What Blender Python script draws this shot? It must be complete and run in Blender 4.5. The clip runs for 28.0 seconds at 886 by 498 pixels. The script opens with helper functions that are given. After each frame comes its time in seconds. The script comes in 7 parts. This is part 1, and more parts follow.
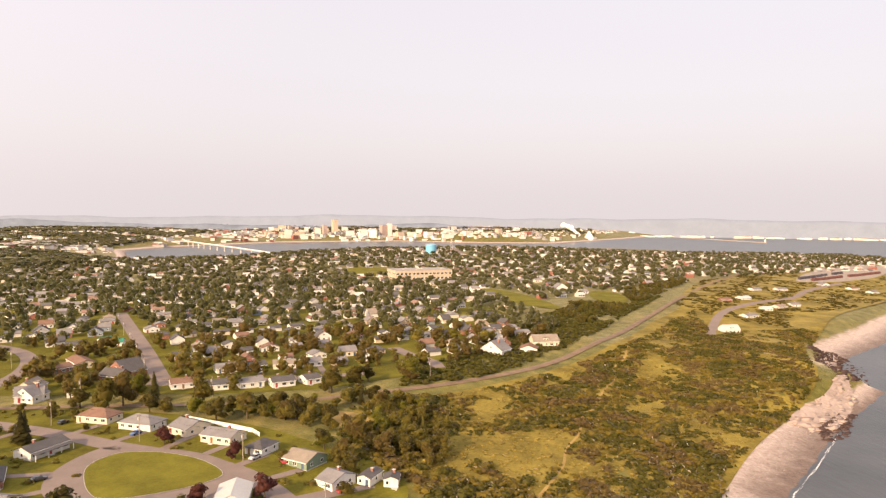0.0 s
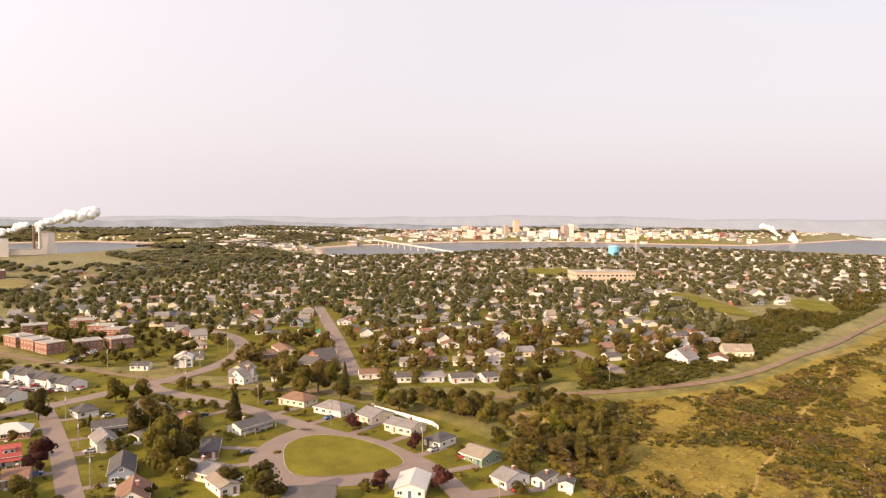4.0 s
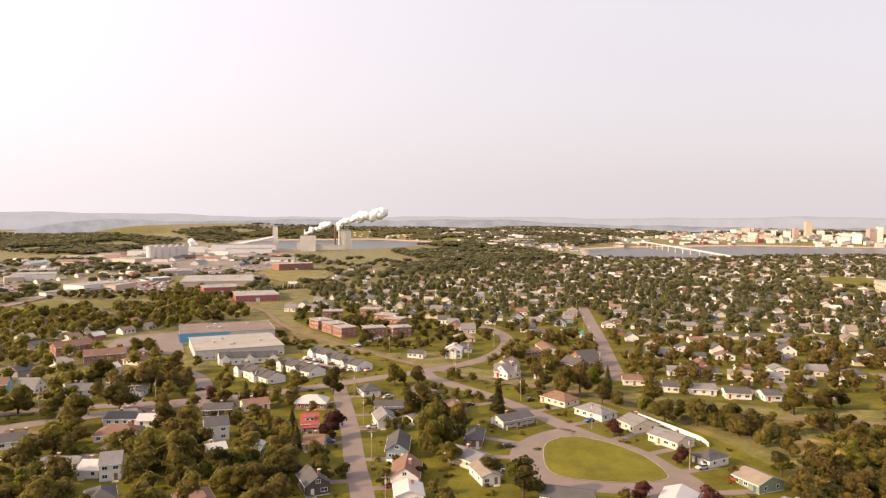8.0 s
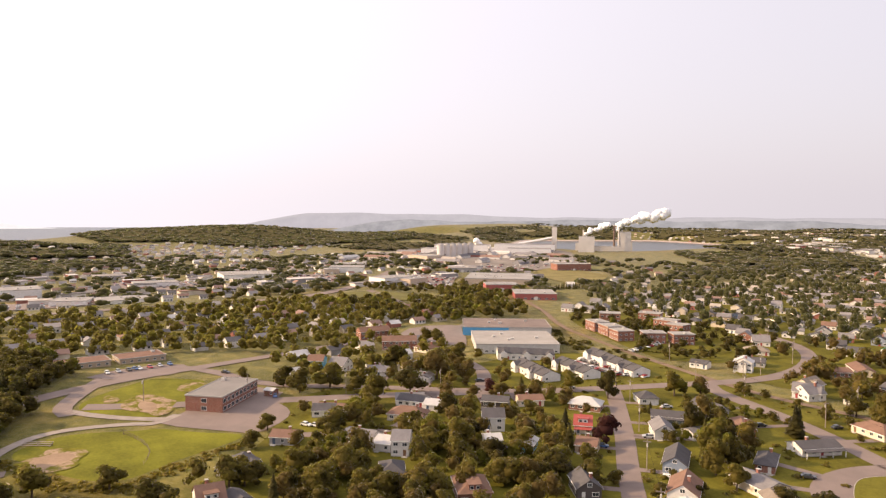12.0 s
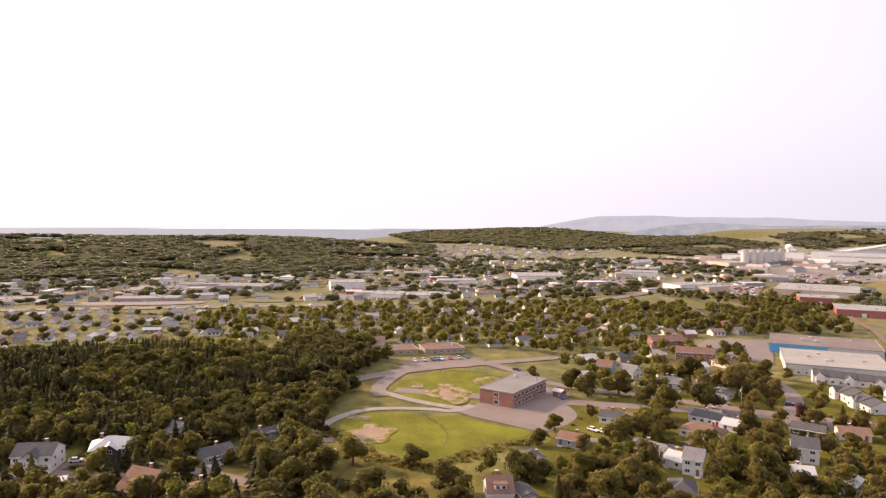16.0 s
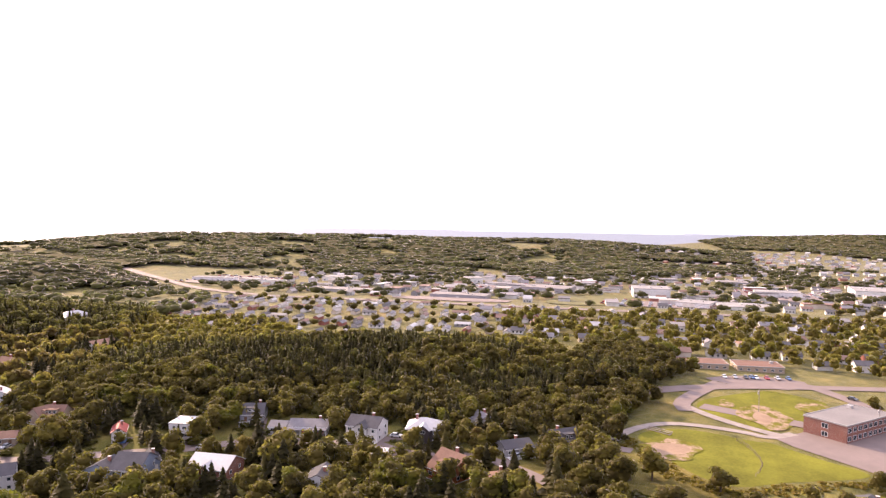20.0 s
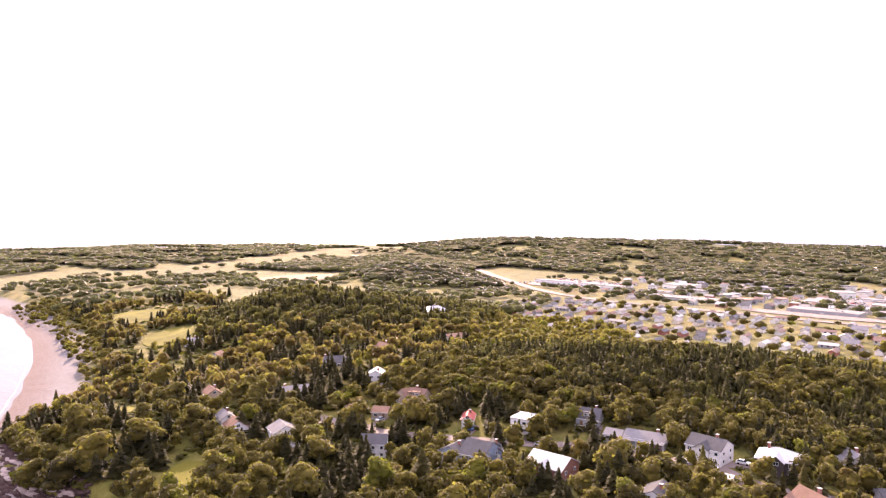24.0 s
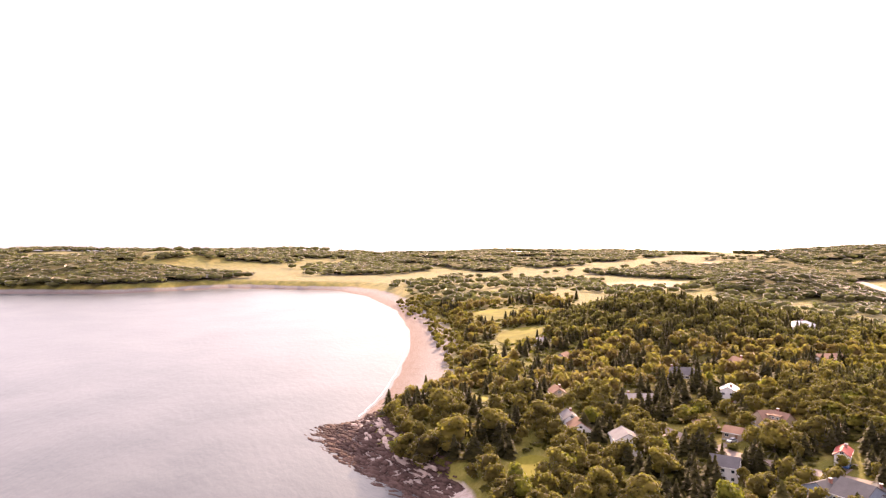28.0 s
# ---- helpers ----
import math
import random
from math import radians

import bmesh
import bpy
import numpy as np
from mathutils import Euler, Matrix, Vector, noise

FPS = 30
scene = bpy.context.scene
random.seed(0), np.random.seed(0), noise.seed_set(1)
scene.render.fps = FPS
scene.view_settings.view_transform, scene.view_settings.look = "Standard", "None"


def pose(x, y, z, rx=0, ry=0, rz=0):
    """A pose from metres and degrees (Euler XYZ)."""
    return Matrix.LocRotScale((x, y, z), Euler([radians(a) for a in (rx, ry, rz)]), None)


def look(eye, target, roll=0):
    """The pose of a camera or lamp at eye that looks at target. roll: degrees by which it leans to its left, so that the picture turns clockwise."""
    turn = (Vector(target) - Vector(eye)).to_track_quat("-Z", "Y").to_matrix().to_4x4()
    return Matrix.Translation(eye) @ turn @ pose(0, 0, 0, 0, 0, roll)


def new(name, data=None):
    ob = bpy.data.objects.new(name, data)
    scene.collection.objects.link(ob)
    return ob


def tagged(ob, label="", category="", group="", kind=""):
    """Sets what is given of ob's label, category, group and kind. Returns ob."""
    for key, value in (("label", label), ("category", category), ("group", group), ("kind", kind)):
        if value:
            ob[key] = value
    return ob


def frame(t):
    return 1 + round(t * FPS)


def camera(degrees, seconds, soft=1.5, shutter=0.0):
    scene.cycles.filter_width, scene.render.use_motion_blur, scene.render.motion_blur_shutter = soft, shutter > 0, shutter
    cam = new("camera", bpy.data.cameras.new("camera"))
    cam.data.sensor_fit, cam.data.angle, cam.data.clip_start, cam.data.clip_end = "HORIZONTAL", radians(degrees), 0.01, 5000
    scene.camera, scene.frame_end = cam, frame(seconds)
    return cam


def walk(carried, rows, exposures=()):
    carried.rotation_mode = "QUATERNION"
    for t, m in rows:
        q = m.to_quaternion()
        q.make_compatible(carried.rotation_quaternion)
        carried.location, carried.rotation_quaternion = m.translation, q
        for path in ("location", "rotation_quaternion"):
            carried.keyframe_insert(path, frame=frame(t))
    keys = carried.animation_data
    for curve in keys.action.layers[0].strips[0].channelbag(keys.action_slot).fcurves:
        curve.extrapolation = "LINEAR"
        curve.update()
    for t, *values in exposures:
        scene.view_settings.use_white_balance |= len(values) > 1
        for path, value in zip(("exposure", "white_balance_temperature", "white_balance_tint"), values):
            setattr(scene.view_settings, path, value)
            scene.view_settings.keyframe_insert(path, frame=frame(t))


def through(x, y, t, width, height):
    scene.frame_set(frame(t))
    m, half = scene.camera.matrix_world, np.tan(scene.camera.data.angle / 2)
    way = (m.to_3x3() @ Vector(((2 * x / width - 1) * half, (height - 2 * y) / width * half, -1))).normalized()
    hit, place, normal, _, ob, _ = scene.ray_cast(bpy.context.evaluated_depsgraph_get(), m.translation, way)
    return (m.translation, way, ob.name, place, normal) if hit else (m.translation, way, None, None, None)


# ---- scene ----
# ---- the camera: a drone that turns on the spot and drifts a few metres ----
CAM_Z = 100.0
cam = camera(65.16, 28.0, soft=1.3)
TURN = """
0 0 -0 0 0.001 -2.632 0.318
1 0.5 -0.5 0.18 2.669 -2.645 0.331
2 0.94 -0.48 0.25 6.304 -2.66 0.336
2.5 1.18 -0.25 0.23 8.173 -2.669 0.264
4.5 1.42 0.07 0.17 17.588 -2.674 0.34
5 1.59 0.4 0.11 20.414 -2.669 0.352
6 1.69 1.01 0.01 25.867 -2.685 0.401
7 1.55 1.4 -0.09 31.303 -2.719 0.439
8 1.28 1.74 -0.24 36.669 -2.733 0.445
9 0.93 2.15 -0.41 42.104 -2.771 0.467
10 0.62 2.59 -0.62 47.638 -2.783 0.514
11 0.38 3.11 -0.75 53.503 -2.799 0.541
12 0.27 3.7 -0.67 59.434 -2.843 0.466
12.5 0.28 3.96 -0.56 62.318 -2.856 0.465
14.5 0.31 4.15 -0.4 74.244 -2.822 0.538
15 0.32 4.22 -0.29 77.328 -2.825 0.51
16 0.09 4.16 -0.34 83.228 -2.803 0.513
17 -0.52 4.11 -0.62 89.234 -2.784 0.634
18 -1.15 4.19 -0.91 95.407 -2.749 0.702
19 -1.7 4.34 -1.07 101.679 -2.727 0.751
20 -2.41 4.24 -1.09 107.913 -2.723 0.768
20.5 -2.83 4.05 -1.02 110.904 -2.731 0.799
22.5 -3.25 3.8 -0.94 124.434 -2.659 0.645
23 -3.63 3.58 -0.9 128.19 -2.654 0.666
24 -4.3 3.36 -0.97 135.45 -2.6 0.538
25 -4.92 3.13 -1.06 142.845 -2.513 0.415
26 -5.57 2.73 -1.15 150.161 -2.457 0.278
27 -6.21 2.39 -1.39 157.046 -2.381 0.222
28 -6.79 2.15 -1.77 163.669 -2.249 0.042
"""
ROWS = []
for line in TURN.split("\n"):
    if line.strip():
        t, x, y, z, yaw, pitch, roll = (float(a) for a in line.split())
        ROWS.append((t, pose(x, y, CAM_Z + z, 90 + pitch, -roll, yaw)))
EXPOSURES = [(0, 0.45, 6750, 11), (5, 0.43, 6680, 11), (9, 0.36, 6560, 11), (12.5, 0.34, 6400, 12), (15, 0.38, 6220, 14), (18, 0.54, 5950, 18), (20, 0.9, 5800, 23), (23, 1.3, 5750, 28), (25, 1.45, 6050, 27), (28, 1.48, 6550, 25)]
walk(cam, ROWS, EXPOSURES)

# ---- daylight: a low hazy sun over the bay, a milky sky ----
SUN_YAW, SUN_UP = 146.0, 24.5
world = bpy.data.worlds.new("sky")
scene.world = world
world.use_nodes = True
wt = world.node_tree
wt.nodes.clear()
sky = wt.nodes.new("ShaderNodeTexSky")
sky.sky_type = "NISHITA"
sky.sun_disc = False
sky.sun_elevation = radians(SUN_UP)
sky.sun_rotation = radians(-SUN_YAW)
sky.altitude, sky.air_density, sky.dust_density, sky.ozone_density = 0.0, 1.0, 7.0, 1.0
sy, se = radians(SUN_YAW), radians(SUN_UP)
SUN_WAY = (-math.sin(sy) * math.cos(se), math.cos(sy) * math.cos(se), math.sin(se))
coord = wt.nodes.new("ShaderNodeTexCoord")
dot = wt.nodes.new("ShaderNodeVectorMath")
dot.operation = "DOT_PRODUCT"
dot.inputs[1].default_value = SUN_WAY
wt.links.new(coord.outputs["Generated"], dot.inputs[0])
glow = wt.nodes.new("ShaderNodeMapRange")
glow.interpolation_type = "SMOOTHSTEP"
for key, value in (("From Min", -0.6), ("From Max", 0.75), ("To Min", 0.96), ("To Max", 1.42)):
    glow.inputs[key].default_value = value
wt.links.new(dot.outputs["Value"], glow.inputs["Value"])
milk = wt.nodes.new("ShaderNodeMix")
milk.data_type, milk.blend_type = "RGBA", "MULTIPLY"
milk.inputs["Factor"].default_value = 1.0
milk.inputs["A"].default_value = (8.35, 7.62, 7.9, 1)
wt.links.new(glow.outputs["Result"], milk.inputs["B"])
hazed = wt.nodes.new("ShaderNodeMix")
hazed.data_type = "RGBA"
hazed.inputs["Factor"].default_value = 0.62
back = wt.nodes.new("ShaderNodeBackground")
back.inputs["Strength"].default_value = 0.115
out = wt.nodes.new("ShaderNodeOutputWorld")
wt.links.new(sky.outputs[0], hazed.inputs["A"])
wt.links.new(milk.outputs["Result"], hazed.inputs["B"])
wt.links.new(hazed.outputs["Result"], back.inputs["Color"])
wt.links.new(back.outputs[0], out.inputs["Surface"])
sun = new("sun", bpy.data.lights.new("sun", "SUN"))
sun.data.energy, sun.data.angle, sun.data.color = 5.0, radians(1.0), (1.0, 0.72, 0.42)
sun.matrix_world = look([a * 300 + b for a, b in zip(SUN_WAY, (0, 0, 200))], (0, 0, 200))


# ---- materials ----
def tree_of(name):
    m = bpy.data.materials.new(name)
    m.use_nodes = True
    return m, m.node_tree, m.node_tree.nodes["Principled BSDF"]


def noise_at(nt, scale, detail=4.0, rough=0.6, coords=None):
    n = nt.nodes.new("ShaderNodeTexNoise")
    n.inputs["Scale"].default_value, n.inputs["Detail"].default_value, n.inputs["Roughness"].default_value = scale, detail, rough
    if coords is not None:
        nt.links.new(coords, n.inputs["Vector"])
    return n.outputs["Fac"]


def ramp(nt, fac, stops):
    r = nt.nodes.new("ShaderNodeValToRGB")
    while len(r.color_ramp.elements) < len(stops):
        r.color_ramp.elements.new(0.5)
    for e, (p, c) in zip(r.color_ramp.elements, stops):
        e.position, e.color = p, (*c, 1)
    nt.links.new(fac, r.inputs[0])
    return r.outputs[0]


def blend(nt, fac, a, b, mode="MIX"):
    m = nt.nodes.new("ShaderNodeMix")
    m.data_type, m.blend_type = "RGBA", mode
    for sock, v in ((m.inputs["Factor"], fac), (m.inputs["A"], a), (m.inputs["B"], b)):
        if isinstance(v, (int, float)):
            sock.default_value = v
        elif isinstance(v, tuple):
            sock.default_value = (*v, 1)
        else:
            nt.links.new(v, sock)
    return m.outputs["Result"]


def position(nt):
    return nt.nodes.new("ShaderNodeNewGeometry").outputs["Position"]


def bump(nt, bsdf, fac, strength, dist):
    b = nt.nodes.new("ShaderNodeBump")
    b.inputs["Strength"].default_value, b.inputs["Distance"].default_value = strength, dist
    nt.links.new(fac, b.inputs["Height"])
    nt.links.new(b.outputs[0], bsdf.inputs["Normal"])


def plain(name, colour, rough=0.7, vary=0.18, scale=0.8, metal=0.0, fine=12.0, relief=0.15, sheen=0.0):
    """A surface of one colour with stains at a large scale and grain at a small one."""
    m, nt, b = tree_of(name)
    p = position(nt)
    big, small = noise_at(nt, scale, 3, 0.6, p), noise_at(nt, fine, 3, 0.7, p)
    lo, hi = tuple(c * (1 - vary) for c in colour), tuple(min(1, c * (1 + vary)) for c in colour)
    c = blend(nt, 0.35, ramp(nt, big, [(0.3, lo), (0.7, hi)]), ramp(nt, small, [(0.3, lo), (0.7, hi)]))
    nt.links.new(c, b.inputs["Base Color"])
    b.inputs["Roughness"].default_value, b.inputs["Metallic"].default_value = rough, metal
    b.inputs["Specular IOR Level"].default_value = 0.1 if rough >= 0.9 else 0.4
    # optional grazing sheen, given to grass as a stand-in for haze
    b.inputs["Sheen Weight"].default_value, b.inputs["Sheen Roughness"].default_value = sheen, 0.16
    if relief:
        bump(nt, b, small, relief, 0.03)
    return m


def siding(name, colour, step=0.18):
    """Painted clapboard: level courses with a shadow line, weathered paint."""
    m, nt, b = tree_of(name)
    p = position(nt)
    sep = nt.nodes.new("ShaderNodeSeparateXYZ")
    nt.links.new(p, sep.inputs[0])
    wave = nt.nodes.new("ShaderNodeMath")
    wave.operation = "FRACT"
    mul = nt.nodes.new("ShaderNodeMath")
    mul.operation, mul.inputs[1].default_value = "MULTIPLY", 1 / step
    nt.links.new(sep.outputs[2], mul.inputs[0])
    nt.links.new(mul.outputs[0], wave.inputs[0])
    big = noise_at(nt, 0.7, 3, 0.6, p)
    c = ramp(nt, big, [(0.3, tuple(v * 0.86 for v in colour)), (0.7, colour)])
    nt.links.new(c, b.inputs["Base Color"])
    b.inputs["Roughness"].default_value = 0.6
    b.inputs["Specular IOR Level"].default_value = 0.3
    bump(nt, b, wave.outputs[0], 0.5, 0.03)
    return m


def shingles(name, colour):
    """Asphalt shingles: short courses, blotched granules."""
    m, nt, b = tree_of(name)
    p = position(nt)
    v = nt.nodes.new("ShaderNodeTexVoronoi")
    v.inputs["Scale"].default_value = 2.6
    nt.links.new(p, v.inputs["Vector"])
    tone = ramp(nt, v.outputs["Distance"], [(0.0, tuple(a * 0.75 for a in colour)), (0.6, tuple(a * 1.15 for a in colour))])
    big = ramp(nt, noise_at(nt, 0.35, 3, 0.6, p), [(0.3, tuple(a * 0.75 for a in colour)), (0.72, tuple(min(1, a * 1.2) for a in colour))])
    nt.links.new(blend(nt, 0.6, tone, big), b.inputs["Base Color"])
    b.inputs["Roughness"].default_value = 0.9
    b.inputs["Specular IOR Level"].default_value = 0.12
    bump(nt, b, noise_at(nt, 7, 2, 0.6, p), 0.5, 0.03)
    return m


def foliage(name, dark, light, size=0.12, through=0.48, sheen=0.25, turned=None, gloss=0.2):
    """Leaves: tone differs from tree to tree and from clump to clump; some light passes through."""
    m, nt, b = tree_of(name)
    p = position(nt)
    geo = nt.nodes.new("ShaderNodeNewGeometry")
    info = nt.nodes.new("ShaderNodeObjectInfo")
    by_tree = blend(nt, 0.5, noise_at(nt, size, 2, 0.5, p), info.outputs["Random"])
    mixed = blend(nt, 0.18, by_tree, geo.outputs["Random Per Island"])
    c = ramp(nt, mixed, [(0.25, dark), (0.78, light)])
    if turned:
        some = ramp(nt, blend(nt, 0.5, noise_at(nt, 0.085, 2, 0.5, p), info.outputs["Random"]), [(0.64, (0, 0, 0)), (0.72, (0.7, 0.7, 0.7))])
        c = blend(nt, some, c, turned)
        lime = ramp(nt, noise_at(nt, 0.06, 2, 0.5, p), [(0.60, (0, 0, 0)), (0.68, (0.6, 0.6, 0.6))])
        c = blend(nt, lime, c, (0.19, 0.185, 0.018))
    nt.links.new(c, b.inputs["Base Color"])
    b.inputs["Roughness"].default_value = 0.72
    # pinkish sheen imitates haze over foliage seen at grazing angles
    b.inputs["Sheen Weight"].default_value, b.inputs["Sheen Roughness"].default_value = sheen, 0.25
    b.inputs["Sheen Tint"].default_value = (1.0, 0.90, 0.90, 1)
    b.inputs["Specular IOR Level"].default_value = gloss
    tr = nt.nodes.new("ShaderNodeBsdfTranslucent")
    nt.links.new(blend(nt, 1.0, c, (1.1, 1.38, 1.1), "MULTIPLY"), tr.inputs["Color"])
    mix = nt.nodes.new("ShaderNodeMixShader")
    mix.inputs[0].default_value = through
    nt.links.new(b.outputs[0], mix.inputs[1])
    nt.links.new(tr.outputs[0], mix.inputs[2])
    nt.links.new(mix.outputs[0], nt.nodes["Material Output"].inputs["Surface"])
    return m


def ground_material():
    """Rough grass, drier and greener by turns; gravel and sand near the tide line."""
    m, nt, b = tree_of("ground")
    p = position(nt)
    big, mid, fine = noise_at(nt, 0.012, 4, 0.6, p), noise_at(nt, 0.09, 5, 0.65, p), noise_at(nt, 1.3, 4, 0.7, p)
    green = ramp(nt, mid, [(0.3, (0.070, 0.070, 0.016)), (0.5, (0.150, 0.138, 0.032)), (0.72, (0.27, 0.215, 0.062))])
    dry = ramp(nt, mid, [(0.3, (0.090, 0.068, 0.013)), (0.55, (0.21, 0.150, 0.032)), (0.75, (0.36, 0.24, 0.07))])
    grass = blend(nt, ramp(nt, big, [(0.52, (0, 0, 0)), (0.72, (1, 1, 1))]), green, dry)
    grass = blend(nt, 0.55, grass, ramp(nt, fine, [(0.3, (0.5, 0.5, 0.48)), (0.7, (1.0, 1.0, 1.0))]), "MULTIPLY")
    grit = noise_at(nt, 0.45, 6, 0.75, p)
    shore = ramp(nt, grit, [(0.3, (0.30, 0.225, 0.195)), (0.5, (0.46, 0.37, 0.32)), (0.68, (0.56, 0.475, 0.43))])
    shore = blend(nt, 0.5, shore, ramp(nt, fine, [(0.3, (0.55, 0.52, 0.5)), (0.6, (1, 1, 1))]), "MULTIPLY")
    wet = ramp(nt, grit, [(0.3, (0.105, 0.075, 0.064)), (0.7, (0.19, 0.140, 0.120))])
    sep = nt.nodes.new("ShaderNodeSeparateXYZ")
    nt.links.new(p, sep.inputs[0])
    rag = nt.nodes.new("ShaderNodeMath")
    rag.operation = "MULTIPLY_ADD"
    nt.links.new(mid, rag.inputs[0])
    rag.inputs[1].default_value = 3.0
    nt.links.new(sep.outputs[2], rag.inputs[2])
    edge = nt.nodes.new("ShaderNodeMapRange")
    edge.inputs["From Min"].default_value, edge.inputs["From Max"].default_value = 5.4, 6.6
    nt.links.new(rag.outputs[0], edge.inputs["Value"])
    tide = nt.nodes.new("ShaderNodeMapRange")
    tide.inputs["From Min"].default_value, tide.inputs["From Max"].default_value = 1.6, 4.2
    nt.links.new(rag.outputs[0], tide.inputs["Value"])
    south = nt.nodes.new("ShaderNodeMapRange")
    south.inputs["From Min"].default_value, south.inputs["From Max"].default_value = -200.0, -330.0
    nt.links.new(sep.outputs[1], south.inputs["Value"])
    shore = blend(nt, south.outputs[0], shore, blend(nt, 1.0, shore, (0.44, 0.49, 0.54), "MULTIPLY"))
    shore = blend(nt, tide.outputs[0], wet, shore)
    nt.links.new(blend(nt, edge.outputs[0], shore, grass), b.inputs["Base Color"])
    b.inputs["Roughness"].default_value = 0.95
    # pink-tinted sheen pales the far ground in place of haze
    b.inputs["Sheen Weight"].default_value, b.inputs["Sheen Roughness"].default_value = 0.25, 0.25
    b.inputs["Sheen Tint"].default_value = (1.0, 0.90, 0.90, 1)
    b.inputs["Specular IOR Level"].default_value = 0.05
    bump(nt, b, fine, 0.7, 0.25)
    return m


def water_material():
    m, nt, b = tree_of("sea_water")
    p = position(nt)
    mapping = nt.nodes.new("ShaderNodeMapping")
    mapping.inputs["Scale"].default_value = (1.0, 0.35, 1.0)
    mapping.inputs["Rotation"].default_value = (0, 0, radians(25))
    nt.links.new(p, mapping.inputs["Vector"])
    waves = noise_at(nt, 0.28, 5, 0.62, mapping.outputs[0])
    swell = noise_at(nt, 0.02, 3, 0.5, p)
    nt.links.new(ramp(nt, swell, [(0.3, (0.060, 0.066, 0.072)), (0.7, (0.095, 0.100, 0.106))]), b.inputs["Base Color"])
    b.inputs["Roughness"].default_value = 0.28
    b.inputs["IOR"].default_value = 1.33
    b.inputs["Specular IOR Level"].default_value = 0.2
    bump(nt, b, waves, 0.55, 0.5)
    return m


GROUND, WATER = ground_material(), water_material()
LAWN = plain("mown_grass", (0.142, 0.126, 0.017), 0.9, 0.4, 0.07, fine=1.2, relief=0.5)
MEADOW = plain("rough_meadow", (0.13, 0.115, 0.024), 0.95, 0.4, 0.06, fine=0.9, relief=0.6, sheen=0.3)
STRAW = plain("dry_grass", (0.31, 0.21, 0.075), 0.95, 0.3, 0.1, fine=1.5, relief=0.5)
DIRT = plain("bare_earth", (0.30, 0.21, 0.14), 0.95, 0.3, 0.1, fine=2.0, relief=0.4)
ASPHALT = plain("worn_asphalt", (0.205, 0.156, 0.134), 0.85, 0.16, 0.12, fine=3.0, relief=0.2)
KERB = plain("kerb_concrete", (0.46, 0.42, 0.38), 0.85, 0.15, 0.5)
GRAVEL = plain("gravel_path", (0.30, 0.255, 0.22), 0.95, 0.2, 0.3, fine=3.0, relief=0.4)
BALLAST = plain("rail_ballast", (0.23, 0.160, 0.110), 0.95, 0.3, 0.2, fine=3.0, relief=0.6)
CONCRETE = plain("concrete", (0.48, 0.45, 0.42), 0.85, 0.15, 0.3)
STEEL = plain("rusty_steel", (0.17, 0.12, 0.10), 0.5, 0.3, 1.0, metal=0.6)
BARK = plain("bark", (0.10, 0.075, 0.055), 0.95, 0.3, 2.0, relief=0.6)
ROCK = plain("shore_rock", (0.075, 0.047, 0.040), 0.92, 0.5, 0.15, fine=1.2, relief=0.9)
PALE_ROCK = plain("pale_bluff_rock", (0.36, 0.28, 0.24), 0.92, 0.35, 0.12, fine=0.8, relief=0.9)
GLASS = plain("window_glass", (0.035, 0.042, 0.05), 0.08, 0.2, 0.3, relief=0.0)
TRIM = plain("white_trim", (0.78, 0.76, 0.73), 0.55, 0.06, 1.0)
LEAF = foliage("broad_leaves", (0.052, 0.040, 0.012), (0.262, 0.200, 0.040), 0.12, 0.58, 0.4, (0.122, 0.074, 0.030))
LEAF_RED = foliage("copper_leaves", (0.040, 0.013, 0.013), (0.13, 0.045, 0.036))
NEEDLE = foliage("needles", (0.042, 0.036, 0.012), (0.165, 0.136, 0.034), 0.1, 0.55, 0.4)
SCRUB = foliage("scrub_leaves", (0.055, 0.042, 0.008), (0.250, 0.178, 0.030), 0.05, 0.45)
SCRUB_BROWN = foliage("brown_scrub", (0.070, 0.048, 0.014), (0.23, 0.150, 0.050), 0.05, 0.4)
SCRUB_GREEN = foliage("green_scrub", (0.034, 0.031, 0.006), (0.130, 0.112, 0.018), 0.08, 0.45)
# paler, flatter leaf tones and full sheen: haze put into the distant foliage colour
HAZED_LEAF = foliage("far_woods", (0.080, 0.074, 0.032), (0.155, 0.142, 0.058), 0.02, 0.5, 1.0, None, 0.1)
FLOOR = plain("wood_floor", (0.075, 0.064, 0.027), 1.0, 0.35, 0.03, fine=0.4, relief=0.2)
FLOOR.node_tree.nodes["Principled BSDF"].inputs["Specular IOR Level"].default_value = 0.05


# ---- the lie of the land ----
COAST = [(4900, -1500), (1500, -1250), (700, -1120), (308, -1070), (160, -1030), (14, -1068), (-65, -1030), (-140, -985), (-166, -900), (-172, -746),
         (-153, -610), (-132, -520), (-106, -438), (-84, -380), (-62, -336), (-44, -327), (-46, -296), (-60, -250), (-70, -228), (-40, -150), (30, -50),
         (75, 60), (100, 160), (124, 244), (149, 274), (183, 318), (214, 352), (258, 400), (252, 440), (262, 462), (299, 501), (355, 552), (480, 690),
         (760, 930), (1020, 1300), (1050, 1560), (900, 1760), (300, 1800), (-180, 1740), (-390, 1480), (-450, 1370), (-590, 1330), (-740, 1640), (-900, 1950),
         (-867, 2140), (-605, 2613), (-192, 2798), (162, 2650), (420, 2644), (760, 3150), (1100, 3700), (1500, 3880), (3000, 3950), (4900, 4000)]
